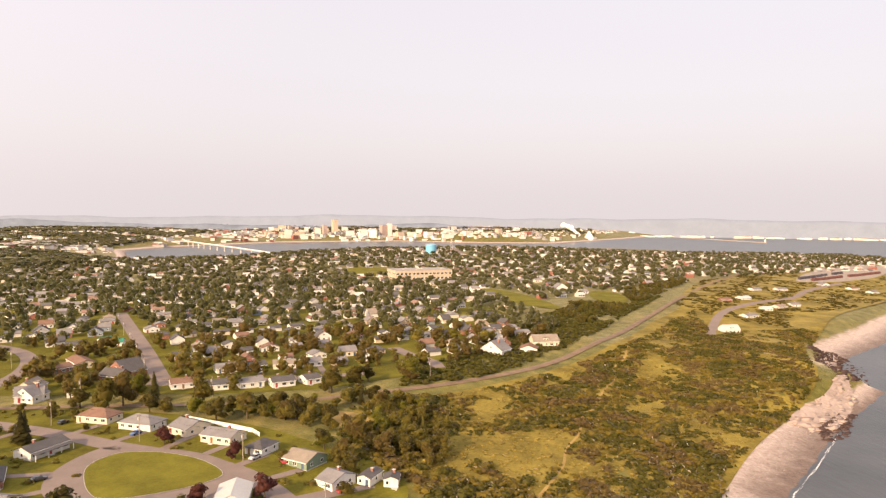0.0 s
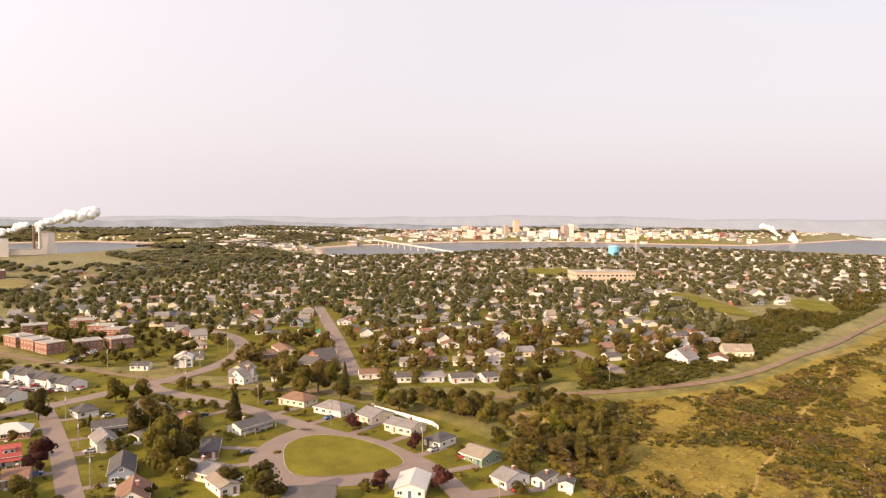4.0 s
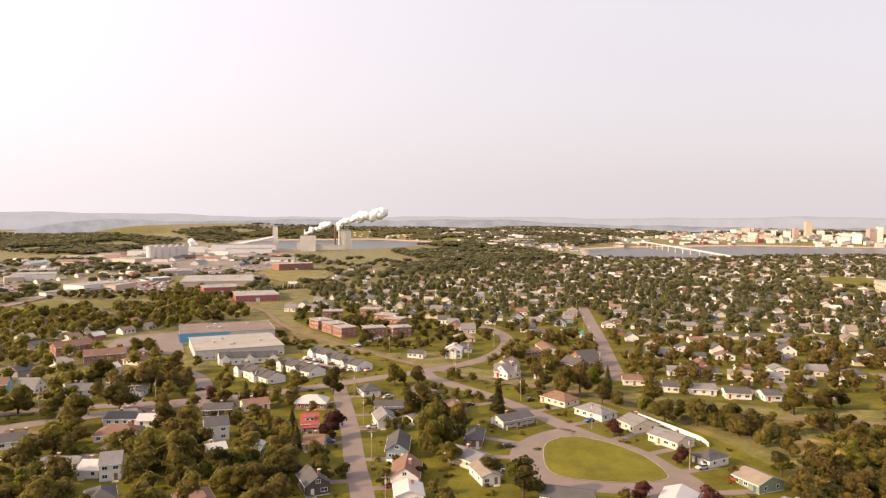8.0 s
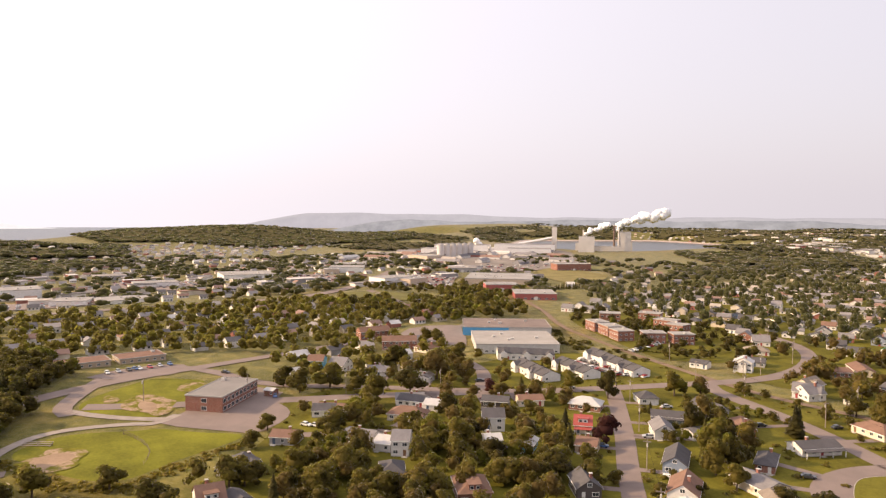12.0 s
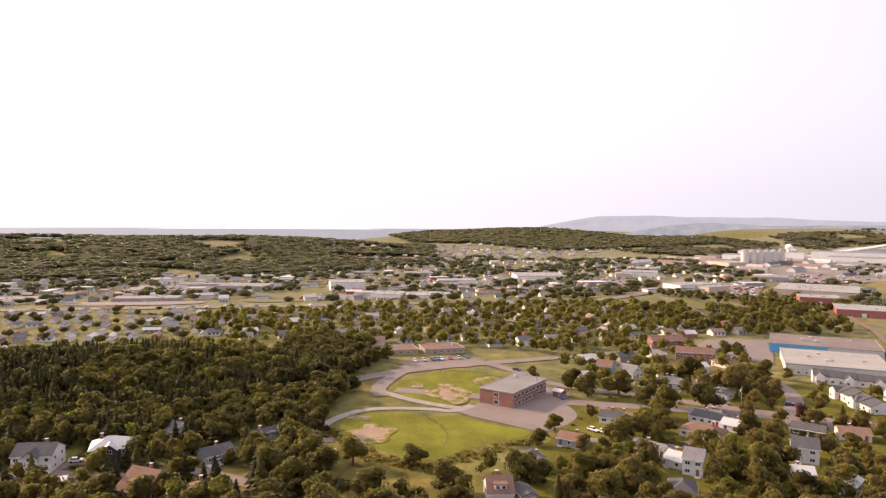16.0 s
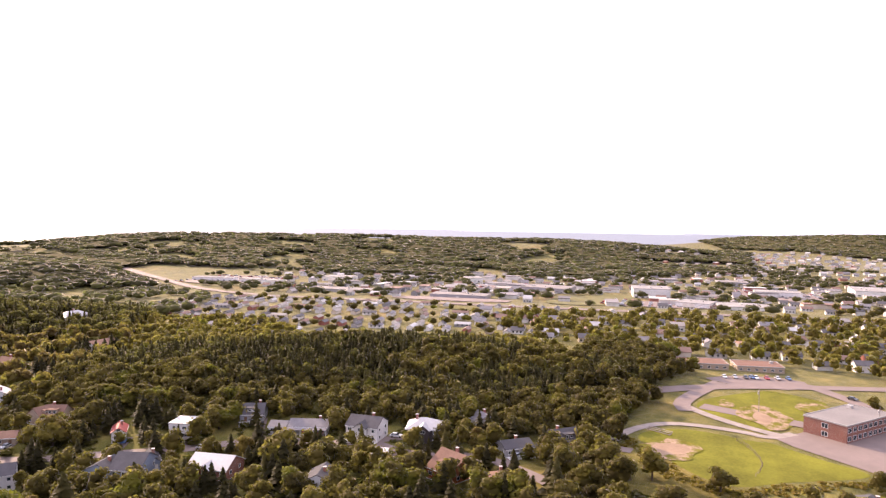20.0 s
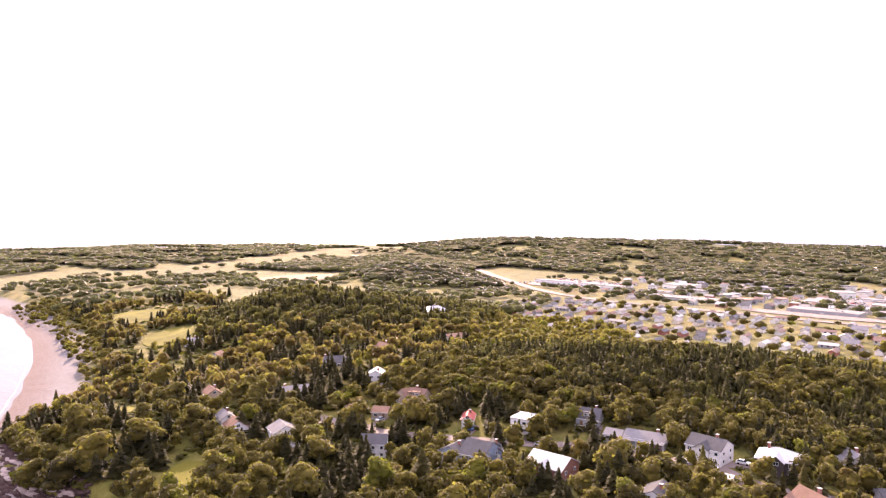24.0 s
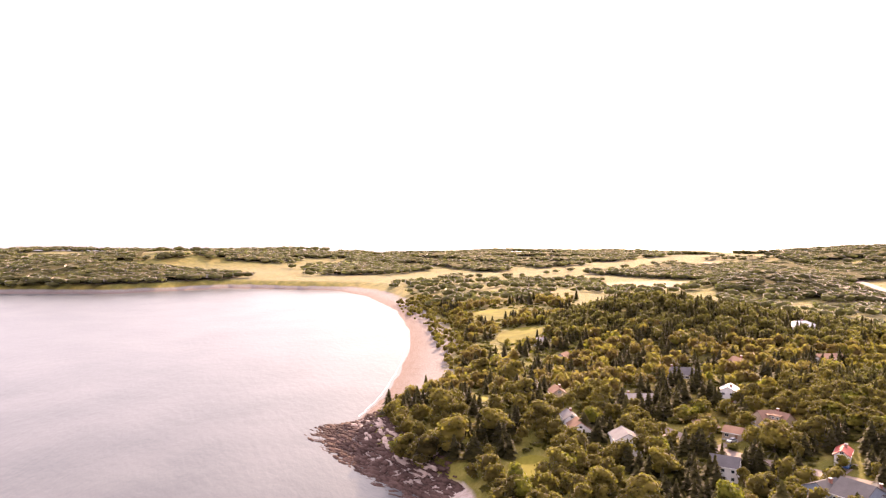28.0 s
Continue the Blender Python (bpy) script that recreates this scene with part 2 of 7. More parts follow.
FAR_WATER = {
    "upper": [(-2050, 1650), (-1600, 1280), (-1290, 1290), (-1230, 1500), (-1300, 1740), (-1560, 2000), (-1900, 2060)],
    "lake": [(-2900, 1330), (-2700, 1220), (-2500, 1350), (-2700, 1520)],
    "river": [(-2650, 60), (-2500, -420), (-2900, -1000), (-4000, -1900), (-5400, -2200), (-5400, 900), (-4300, 700), (-3300, 500)],
    "gulf": [(-2350, -450), (-2100, -1100), (-1500, -1950), (-600, -2250), (700, -2250), (1700, -1900), (4900, -1900), (4900, -4900), (-4900, -4900), (-4900, -700)],
}
HILLS = [(-2130, 480, 46, 420, 230, 60), (-1600, -270, 28, 260, 420, 190), (-1400, -810, 26, 260, 420, 210), (-1150, -1150, 18, 260, 380, 225), (300, -1700, 22, 700, 220, 0), (240, -1180, 20, 170, 70, 0), (120, -1490, 22, 180, 100, 0),
         (-1700, 2900, 22, 700, 500, 20), (-2900, 2100, 34, 600, 500, 0), (-900, 4100, 25, 1500, 450, 0), (900, 4300, 15, 900, 350, 0),
         (100, 3300, 20, 600, 300, 0), (-280, -446, 14, 58, 66, -36), (-335, -402, 12, 78, 60, -36), (-308, -138, 12, 125, 50, 117), (-625, -685, 22, 95, 80, 30), (0, 1350, 8, 500, 260, 0), (-1150, 2050, 24, 220, 180, 0)]
ROCKY = [(-62, -268, 60), (238, 408, 62), (262, 470, 30), (120, -1060, 190), (-90, -1020, 60)]


def inside(px, py, poly):
    hit = np.zeros(px.shape, bool)
    for (ax, ay), (bx, by) in zip(poly, poly[1:] + poly[:1]):
        cut = (ay > py) != (by > py)
        with np.errstate(divide="ignore", invalid="ignore"):
            hit ^= cut & (px < (bx - ax) * (py - ay) / ((by - ay) or 1e-9) + ax)
    return hit


def away(px, py, poly, closed=True):
    best = np.full(px.shape, 1e9)
    ends = zip(poly, poly[1:] + poly[:1]) if closed else zip(poly, poly[1:])
    for (ax, ay), (bx, by) in ends:
        dx, dy = bx - ax, by - ay
        k = np.clip(((px - ax) * dx + (py - ay) * dy) / (dx * dx + dy * dy + 1e-9), 0, 1)
        best = np.minimum(best, np.hypot(px - ax - k * dx, py - ay - k * dy))
    return best


def smooth(a, b, v):
    k = np.clip((v - a) / (b - a), 0, 1)
    return k * k * (3 - 2 * k)


def land(px, py):
    """Height of the ground: a low plateau behind a bluff and a beach, wide valleys, hills far off."""
    px, py = np.asarray(px, float), np.asarray(py, float)
    d = away(px, py, COAST)
    d = np.where(inside(px, py, COAST), -d, d)
    tight = sum(np.exp(-((px - x) ** 2 + (py - y) ** 2) / (r * r)) for x, y, r in ROCKY)
    d = np.where(d > 0, d * (1 + 2.2 * tight), d)
    wob = np.sin(px * 0.043 + 1.3) * np.sin(py * 0.037) * 5 + np.sin(px * 0.011) * np.sin(py * 0.013 + 2) * 9
    e = d + wob * smooth(8, 60, d)
    high = 20 - 11 * smooth(480, 800, np.hypot(px + 60, (py - 0) * 0.7)) * smooth(250, -150, py - 0.6 * (-px - 500))
    north = smooth(700, 1500, py)
    high = high + 5 * north
    h = 4.2 * smooth(0, 34, d) + 5.5 * smooth(30, 52, e) + (high - 9.7) * smooth(50, 190, e)
    for x, y, up, rx, ry, rot in HILLS:
        c, s = math.cos(radians(rot)), math.sin(radians(rot))
        u, v = ((px - x) * c + (py - y) * s) / rx, (-(px - x) * s + (py - y) * c) / ry
        h = h + up * np.exp(-(u * u + v * v)) * smooth(0, 150, d)
    far = smooth(900, 2200, np.hypot(px, py))
    h = h + far * smooth(0, 200, d) * (7 * np.sin(px * 0.0047 + 1) * np.sin(py * 0.0053) + 5 * np.sin(px * 0.011) * np.sin(py * 0.009 + 2))
    for poly in FAR_WATER.values():
        k = away(px, py, poly)
        k = np.where(inside(px, py, poly), -k, k)
        h = np.where(k < 260, -3 + (h + 3) * smooth(-10, 260, k), h)
    h = np.where(d < 0, -np.minimum(8, -d * 0.09), h)
    way = np.degrees(np.arctan2(-px, py))
    rim = smooth(4200, 4850, np.hypot(px, py)) * smooth(84, 72, way) * smooth(-120, -70, way)
    h = np.where(d > 0, h + rim * 5, h)
    return h


def height_grid(half, step):
    a = np.arange(-half, half + step, step)
    X, Y = np.meshgrid(a, a, indexing="ij")
    return half, step, land(X, Y)


GRIDS = [height_grid(720, 4), height_grid(4980, 24)]


def up(x, y):
    """Height of the ground at one place."""
    for half, step, Z in GRIDS:
        if abs(x) < half - step and abs(y) < half - step:
            i, j = (x + half) / step, (y + half) / step
            a, b = int(i), int(j)
            u, v = i - a, j - b
            return float((Z[a, b] * (1 - u) + Z[a + 1, b] * u) * (1 - v) + (Z[a, b + 1] * (1 - u) + Z[a + 1, b + 1] * u) * v)
    return 0.0


class Geo:
    """Gathers corners and faces for one mesh."""

    def __init__(self):
        self.v, self.f = [], []

    def add(self, verts, faces):
        n = len(self.v)
        self.v += [tuple(p) for p in verts]
        self.f += [tuple(i + n for i in q) for q in faces]
        return self

    def box(self, x0, y0, z0, x1, y1, z1):
        return self.add([(x0, y0, z0), (x1, y0, z0), (x1, y1, z0), (x0, y1, z0), (x0, y0, z1), (x1, y0, z1), (x1, y1, z1), (x0, y1, z1)],
                        [(3, 2, 1, 0), (4, 5, 6, 7), (0, 1, 5, 4), (1, 2, 6, 5), (2, 3, 7, 6), (3, 0, 4, 7)])

    def beam(self, a, b, r, sides=5, r2=None):
        a, b = Vector(a), Vector(b)
        q = (b - a).to_track_quat("Z", "Y").to_matrix()
        vs = []
        for p, rr in ((a, r), (b, r if r2 is None else r2)):
            for i in range(sides):
                w = 2 * math.pi * i / sides
                vs.append(p + q @ Vector((math.cos(w) * rr, math.sin(w) * rr, 0)))
        fs = [(i, (i + 1) % sides, (i + 1) % sides + sides, i + sides) for i in range(sides)]
        return self.add(vs, fs + [tuple(range(sides - 1, -1, -1)), tuple(range(sides, 2 * sides))])

    def mesh(self, name, mat, soft=False):
        me = bpy.data.meshes.new(name)
        me.from_pydata(self.v, [], self.f)
        me.materials.append(mat)
        if soft:
            me.shade_smooth()
        me.update()
        return me


def part(name, geo, mat, parent, label="", soft=False, m=None):
    ob = new(name, geo.mesh(name, mat, soft) if isinstance(geo, Geo) else geo)
    ob.parent = parent
    if m is not None:
        ob.matrix_basis = m
    return tagged(ob, label) if label else ob


def thing(name, x, y, z, rot, label, category, group="", kind=""):
    ob = new(name)
    ob.matrix_basis = pose(x, y, z, 0, 0, rot)
    return tagged(ob, label, category, group, kind)


def quads(name, V, F, mat):
    """A mesh from arrays, for large joined pieces."""
    me = bpy.data.meshes.new(name)
    n, k = F.shape
    me.vertices.add(len(V))
    me.vertices.foreach_set("co", np.ascontiguousarray(V, np.float32).ravel())
    me.loops.add(n * k)
    me.loops.foreach_set("vertex_index", np.ascontiguousarray(F, np.int32).ravel())
    me.polygons.add(n)
    me.polygons.foreach_set("loop_start", np.arange(0, n * k, k, dtype=np.int32))
    me.materials.append(mat)
    me.update(calc_edges=True)
    return me


def make_ground():
    rad = [0.0, 25, 50, 75]
    while rad[-1] < 4930:
        r = rad[-1]
        rad.append(r + max(4.0, r * 0.0155))
    rad = np.array(rad)
    ang = np.radians(np.arange(0, 360, 0.6))
    R, A = np.meshgrid(rad, ang, indexing="ij")
    X, Y = -np.sin(A) * R, np.cos(A) * R
    Z = land(X, Y)
    V = np.stack([X, Y, Z], -1).reshape(-1, 3)
    nr, na = R.shape
    i, j = np.meshgrid(np.arange(nr - 1), np.arange(na), indexing="ij")
    a, b = i * na + j, i * na + (j + 1) % na
    F = np.stack([a, a + na, b + na, b], -1).reshape(-1, 4)
    ob = new("ground", quads("ground", V, F, GROUND))
    ob.data.shade_smooth()
    tagged(ob, "rough grassy ground running down to gravel beaches", "ground", kind="structure")
    wv = [(math.cos(w) * 4940, math.sin(w) * 4940, 0.0) for w in np.linspace(0, 2 * math.pi, 96, endpoint=False)]
    g = Geo().add(wv, [tuple(range(96))])
    tagged(new("water", g.mesh("water", WATER)), "grey-blue rippled sea in bay and harbour", "water", kind="structure")


make_ground()


def make_backdrop():
    """The furthest hills and islands, their haze painted in as pale glowing tones."""
    def tops_far(w):
        return (97 + 7 * math.sin(w * 5 + 1) + 5 * math.sin(w * 13) + 3 * math.sin(w * 37 + 2) + 1.5 * math.sin(w * 83)) * (1 - smooth(70, 79, math.degrees(w)))

    def tops_mid(w):
        d = math.degrees(w)
        return (60 + 15 * smooth(12, 32, d) + 6 * math.sin(w * 9 + 2) + 4 * math.sin(w * 23 + 1) + 2 * math.sin(w * 61) + 1.2 * math.sin(w * 140)) * (1 - smooth(62, 72, d)) * smooth(-14, 2, d)

    def tops_isle(w):
        d = math.degrees(w)
        return (30 + 5 * math.sin(w * 40) + 3 * math.sin(w * 90 + 1)) * smooth(88, 93, d) * (1 - smooth(99, 107, d))

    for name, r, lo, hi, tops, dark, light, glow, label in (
            ("far", 4000, -75, 79, tops_far, (0.415, 0.375, 0.405), (0.475, 0.43, 0.455), 0.95, "low hazy hills on the horizon"),
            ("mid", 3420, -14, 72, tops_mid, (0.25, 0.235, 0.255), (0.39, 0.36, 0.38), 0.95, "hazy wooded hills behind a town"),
            ("isle", 4640, 88, 107, tops_isle, (0.74, 0.68, 0.68), (0.82, 0.76, 0.75), 1.0, "low hazy island far out on the water")):
        m, nt, b = tree_of("hazed_hills_" + name)
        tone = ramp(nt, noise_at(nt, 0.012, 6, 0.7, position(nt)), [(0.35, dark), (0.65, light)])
        # emission carries the painted haze; the hills themselves give off no light
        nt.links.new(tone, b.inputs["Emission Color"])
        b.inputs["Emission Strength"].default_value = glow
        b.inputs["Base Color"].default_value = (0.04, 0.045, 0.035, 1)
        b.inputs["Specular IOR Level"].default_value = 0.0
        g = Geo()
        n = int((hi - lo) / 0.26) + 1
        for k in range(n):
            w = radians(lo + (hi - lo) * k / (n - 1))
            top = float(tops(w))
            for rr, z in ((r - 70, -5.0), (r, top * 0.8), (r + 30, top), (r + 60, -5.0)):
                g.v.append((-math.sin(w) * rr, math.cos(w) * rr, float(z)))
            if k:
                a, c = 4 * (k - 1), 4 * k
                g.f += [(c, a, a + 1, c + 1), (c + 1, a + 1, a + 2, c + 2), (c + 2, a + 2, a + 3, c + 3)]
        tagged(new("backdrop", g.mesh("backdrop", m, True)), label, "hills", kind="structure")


make_backdrop()


def chaikin(pts, times=2, closed=False):
    for _ in range(times):
        q = [] if closed else [pts[0]]
        for a, b in (zip(pts, pts[1:] + pts[:1]) if closed else zip(pts, pts[1:])):
            q += [(a[0] * 0.75 + b[0] * 0.25, a[1] * 0.75 + b[1] * 0.25), (a[0] * 0.25 + b[0] * 0.75, a[1] * 0.25 + b[1] * 0.75)]
        pts = q if closed else q + [pts[-1]]
    return pts


ROADS, FIELDS, FOOT = [], [], []


def lift(x, y):
    return 0.07 + 0.0011 * max(0, math.hypot(x, y) - 120)


def ribbon(pts, width, dz, step=6.0, lane=0.0):
    pts = chaikin(pts)
    line = [Vector(p) for p in pts]
    fine = [line[0]]
    for a, b in zip(line, line[1:]):
        n = max(1, int((b - a).length / step))
        fine += [a.lerp(b, (i + 1) / n) for i in range(n)]
    vs = []
    for i, p in enumerate(fine):
        d = (fine[min(i + 1, len(fine) - 1)] - fine[max(i - 1, 0)]).normalized()
        n = Vector((-d.y, d.x))
        for s in (-0.5, 0.5):
            q = p + n * (lane + s * width)
            vs.append((q.x, q.y, up(q.x, q.y) + lift(q.x, q.y) + dz))
    fs = [(2 * i, 2 * i + 1, 2 * i + 3, 2 * i + 2) for i in range(len(fine) - 1)]
    return Geo().add(vs, [tuple(reversed(f)) for f in fs])


def road(pts, width, label="worn grey asphalt street", mat=None, kerbs=False, name="road"):
    ROADS.append((pts, width))
    ob = new(name, ribbon(pts, width, 0.0).mesh(name, mat or ASPHALT))
    tagged(ob, label, name.replace("_", " "), kind="structure")
    if kerbs:
        for s in (-1, 1):
            g = ribbon(pts, 0.35, 0.13, lane=s * (width / 2 + 0.15))
            n = len(g.v) // 2
            low = [(x, y, z - 0.3) for x, y, z in g.v]
            k = 2 * n
            g.add(low, [])
            g.f += [(2 * i, 2 * i + 2, 2 * i + 2 + k, 2 * i + k) for i in range(n - 1)] + [(2 * i + 3, 2 * i + 1, 2 * i + 1 + k, 2 * i + 3 + k) for i in range(n - 1)]
            part("kerb", g, KERB, ob, "pale concrete kerb")
    return ob


def patch(name, pts, mat, label, category, dz=0.0, rounds=2, keep=True):
    if keep:
        FIELDS.append(pts)
    c = chaikin(pts, rounds, True) if rounds else pts
    area = sum(a[0] * b[1] - b[0] * a[1] for a, b in zip(c, c[1:] + c[:1]))
    if area < 0:
        c = c[::-1]
    g = Geo().add([(x, y, up(x, y) + lift(x, y) + dz) for x, y in c], [tuple(range(len(c)))])
    return tagged(new(name, g.mesh(name, mat)), label, category, kind="structure")


# ---- streets, railway, fields ----
MAIN = [(-310, 20), (-290, 75), (-272, 131), (-257, 169), (-241, 203), (-229, 240), (-217, 275), (-207, 312), (-213, 352), (-232, 388), (-258, 411), (-290, 425)]
CRESC = [(-214, 276), (-203, 268), (-165, 259), (-132, 246), (-112, 236), (-91, 229), (-67, 217), (-54, 207), (-40, 190), (-30, 165)]
LOOP = [(-112, 236), (-117, 224), (-117, 208), (-111, 196), (-97, 184), (-82, 190), (-62, 203)]
OAK = [(-110, 122), (-131, 143), (-152, 161), (-178, 186), (-216, 219), (-232, 232)]
LONG = [(-130, 322), (-144, 348), (-176, 408), (-222, 490), (-262, 562)]
BACK = [(-140, 326), (-110, 331), (-70, 338), (-35, 352)]
RAIL = [(-520, 400), (-478, 379), (-442, 363), (-403, 339), (-365, 321), (-337, 314), (-290, 300), (-240, 290), (-191, 281), (-150, 286), (-102, 290), (-64, 294),
        (-30, 314), (25, 352), (59, 386), (95, 438), (129, 496), (174, 580), (207, 638), (254, 719), (330, 850), (440, 1000)]
road(MAIN, 8.5)
road(CRESC, 8.0)
road(LOOP, 8.0)
road(OAK, 7.0)
road(LONG, 9.0)
road(BACK, 7.0)
road([(-30, 420), (-20, 400), (-5, 380), (-2, 365)], 8.0)
road([(-355, 30), (-313, 11), (-300, 14)], 7.0)
road([(-417, 281), (-400, 200), (-378, 124), (-360, 60), (-348, 31), (-330, 5), (-300, -30)], 8.0)
railway = road(RAIL, 4.4, "brown ballast of a single-track railway", BALLAST, name="railway")
for s in (-0.75, 0.75):
    part("rail", ribbon(RAIL, 0.16, 0.16, lane=s), STEEL, railway, "rusty steel rail")
road([(-358, 26), (-372, 41), (-375, 63), (-348, 82), (-314, 94), (-297, 119), (-282, 142), (-263, 166), (-247, 192)], 7.0)
road([(-313, 204), (-285, 198), (-258, 177)], 7.0)
road([(-262, 155), (-240, 135), (-222, 112), (-236, 85)], 5.0)
road([(-610, -375), (-607, -226), (-613, -79), (-626, 47), (-632, 127), (-625, 196), (-650, 255), (-732, 337), (-860, 430)], 14.0, "wide pale highway through the valley")
road([(-610, -375), (-650, -470), (-777, -657), (-894, -821), (-925, -998), (-871, -1147)], 14.0, "wide pale highway through the valley")
road([(-655, 302), (-560, 288), (-516, 274)], 8.0)
road([(-232, -79), (-221, -92), (-216, -102), (-212, -128), (-207, -138), (-199, -149), (-188, -175), (-175, -205), (-170, -240)], 5.0, "narrow paved lane between trees")
road([(-256, -38), (-245, -20), (-243, -5)], 5.0, "narrow paved lane between trees")
road([(-221, -92), (-214, -76), (-216, -64), (-221, -54), (-212, -36), (-204, -26)], 5.0, "narrow paved lane between trees")
road([(-252, -12), (-262, -9), (-272, -3), (-279, 4), (-282, 15), (-279, 34), (-274, 41), (-283, 51)], 4.0, "pale gravel path round a sports field", GRAVEL, name="path")
road([(-308, 13), (-298, 21), (-286, 34), (-278, 47)], 4.5, "pale gravel track past a sports field", GRAVEL)
road([(203, 520), (211, 541), (239, 600), (265, 640), (292, 670), (340, 712), (383, 747), (425, 810), (520, 900)], 7.0)
road([(30, 215), (36, 228), (44, 245), (48, 265), (58, 284), (61, 303), (74, 322), (80, 345), (94, 370), (97, 392), (108, 408), (116, 432), (122, 455), (138, 488)], 1.1, "narrow sandy footpath through scrub", STRAW, name="path")
road([(15, 1500), (30, 1300), (60, 1150)], 9.0)


def drape(name, pts, mat, label, category, dz=-0.04, step=7.0, rounds=2, kind="structure"):
    """A patch of ground cover that follows the slope."""
    from mathutils.geometry import delaunay_2d_cdt
    c = chaikin(pts, rounds, True)
    rim = []
    for a, b in zip(c, c[1:] + c[:1]):
        n = max(1, int(math.dist(a, b) / step))
        rim += [(a[0] + (b[0] - a[0]) * i / n, a[1] + (b[1] - a[1]) * i / n) for i in range(n)]
    P = np.array(rim)
    gx, gy = np.meshgrid(np.arange(P[:, 0].min(), P[:, 0].max(), step), np.arange(P[:, 1].min(), P[:, 1].max(), step))
    gx, gy = gx.ravel(), gy.ravel()
    ok = inside(gx, gy, rim) & (away(gx, gy, rim) > step * 0.4)
    pts2 = [Vector(p) for p in rim] + [Vector(p) for p in zip(gx[ok], gy[ok])]
    n = len(rim)
    vs, _, fs, *_ = delaunay_2d_cdt(pts2, [(i, (i + 1) % n) for i in range(n)], [], 1, 1e-4)
    X, Y = np.array([v.x for v in vs]), np.array([v.y for v in vs])
    Z = land(X, Y) + 0.07 + 0.0011 * np.maximum(0, np.hypot(X, Y) - 120) + dz
    g = Geo().add(list(zip(X, Y, Z)), [tuple(f) for f in fs])
    return tagged(new(name, g.mesh(name, mat)), label, category, kind=kind)


# ---- wall and roof surfaces ----
def brick(name, colour):
    m, nt, b = tree_of(name)
    p = position(nt)
    rot = nt.nodes.new("ShaderNodeMapping")
    rot.inputs["Rotation"].default_value = (radians(90), 0, radians(35))
    nt.links.new(p, rot.inputs["Vector"])
    t = nt.nodes.new("ShaderNodeTexBrick")
    t.inputs["Scale"].default_value = 3.2
    t.inputs["Color1"].default_value, t.inputs["Color2"].default_value = (*colour, 1), (*(a * 0.7 for a in colour), 1)
    t.inputs["Mortar"].default_value = (0.36, 0.29, 0.25, 1)
    t.inputs["Mortar Size"].default_value = 0.012
    nt.links.new(rot.outputs[0], t.inputs["Vector"])
    stain = ramp(nt, noise_at(nt, 0.4, 4, 0.6, p), [(0.3, (0.75, 0.72, 0.7)), (0.7, (1, 1, 1))])
    nt.links.new(blend(nt, 1.0, t.outputs["Color"], stain, "MULTIPLY"), b.inputs["Base Color"])
    b.inputs["Roughness"].default_value = 0.85
    return m


WALLS = {"W": ("white clapboard", siding("white_siding", (0.72, 0.69, 0.66))), "C": ("cream clapboard", siding("cream_siding", (0.70, 0.60, 0.47))),
         "G": ("grey clapboard", siding("grey_siding", (0.36, 0.35, 0.35))), "B": ("blue-grey clapboard", siding("blue_siding", (0.24, 0.28, 0.35))),
         "R": ("red brick", brick("red_brick", (0.31, 0.125, 0.085))), "N": ("pale green clapboard", siding("green_siding", (0.20, 0.26, 0.19))),
         "K": ("dark brown clapboard", siding("dark_siding", (0.085, 0.07, 0.068))), "T": ("tan clapboard", siding("tan_siding", (0.44, 0.34, 0.25))),
         "L": ("bright blue clapboard", siding("sky_siding", (0.16, 0.42, 0.56))), "O": ("orange-stained wood", siding("orange_siding", (0.36, 0.13, 0.055)))}
ROOFS = {"g": ("grey shingle", shingles("grey_shingle", (0.20, 0.185, 0.185))), "d": ("dark grey shingle", shingles("dark_shingle", (0.095, 0.088, 0.09))),
         "b": ("brown shingle", shingles("brown_shingle", (0.20, 0.12, 0.088))), "r": ("red metal", plain("red_roof", (0.33, 0.07, 0.055), 0.5, 0.15)),
         "w": ("white-coated", plain("white_roof", (0.47, 0.45, 0.43), 0.5, 0.08)), "t": ("tan shingle", shingles("tan_shingle", (0.25, 0.205, 0.165))),
         "n": ("green metal", plain("green_roof", (0.03, 0.20, 0.12), 0.45, 0.15))}
CHIMNEY = brick("chimney_brick", (0.36, 0.14, 0.10))
DOORS = [plain("door_paint", c, 0.5, 0.1) for c in ((0.30, 0.05, 0.05), (0.07, 0.10, 0.16), (0.62, 0.60, 0.56), (0.20, 0.11, 0.06))]
GRAVEL_ROOF = plain("gravel_roof", (0.28, 0.25, 0.23), 0.95, 0.2, 0.08, fine=2.0, relief=0.3)
PALE_METAL = plain("pale_metal_roof", (0.31, 0.29, 0.27), 0.9, 0.2, 0.06)
BLUE_METAL = plain("blue_cladding", (0.10, 0.33, 0.58), 0.5, 0.12, 0.2)
EDGE = plain("roof_edge_metal", (0.34, 0.32, 0.30), 0.6, 0.15, 0.3)
CACHE = {}


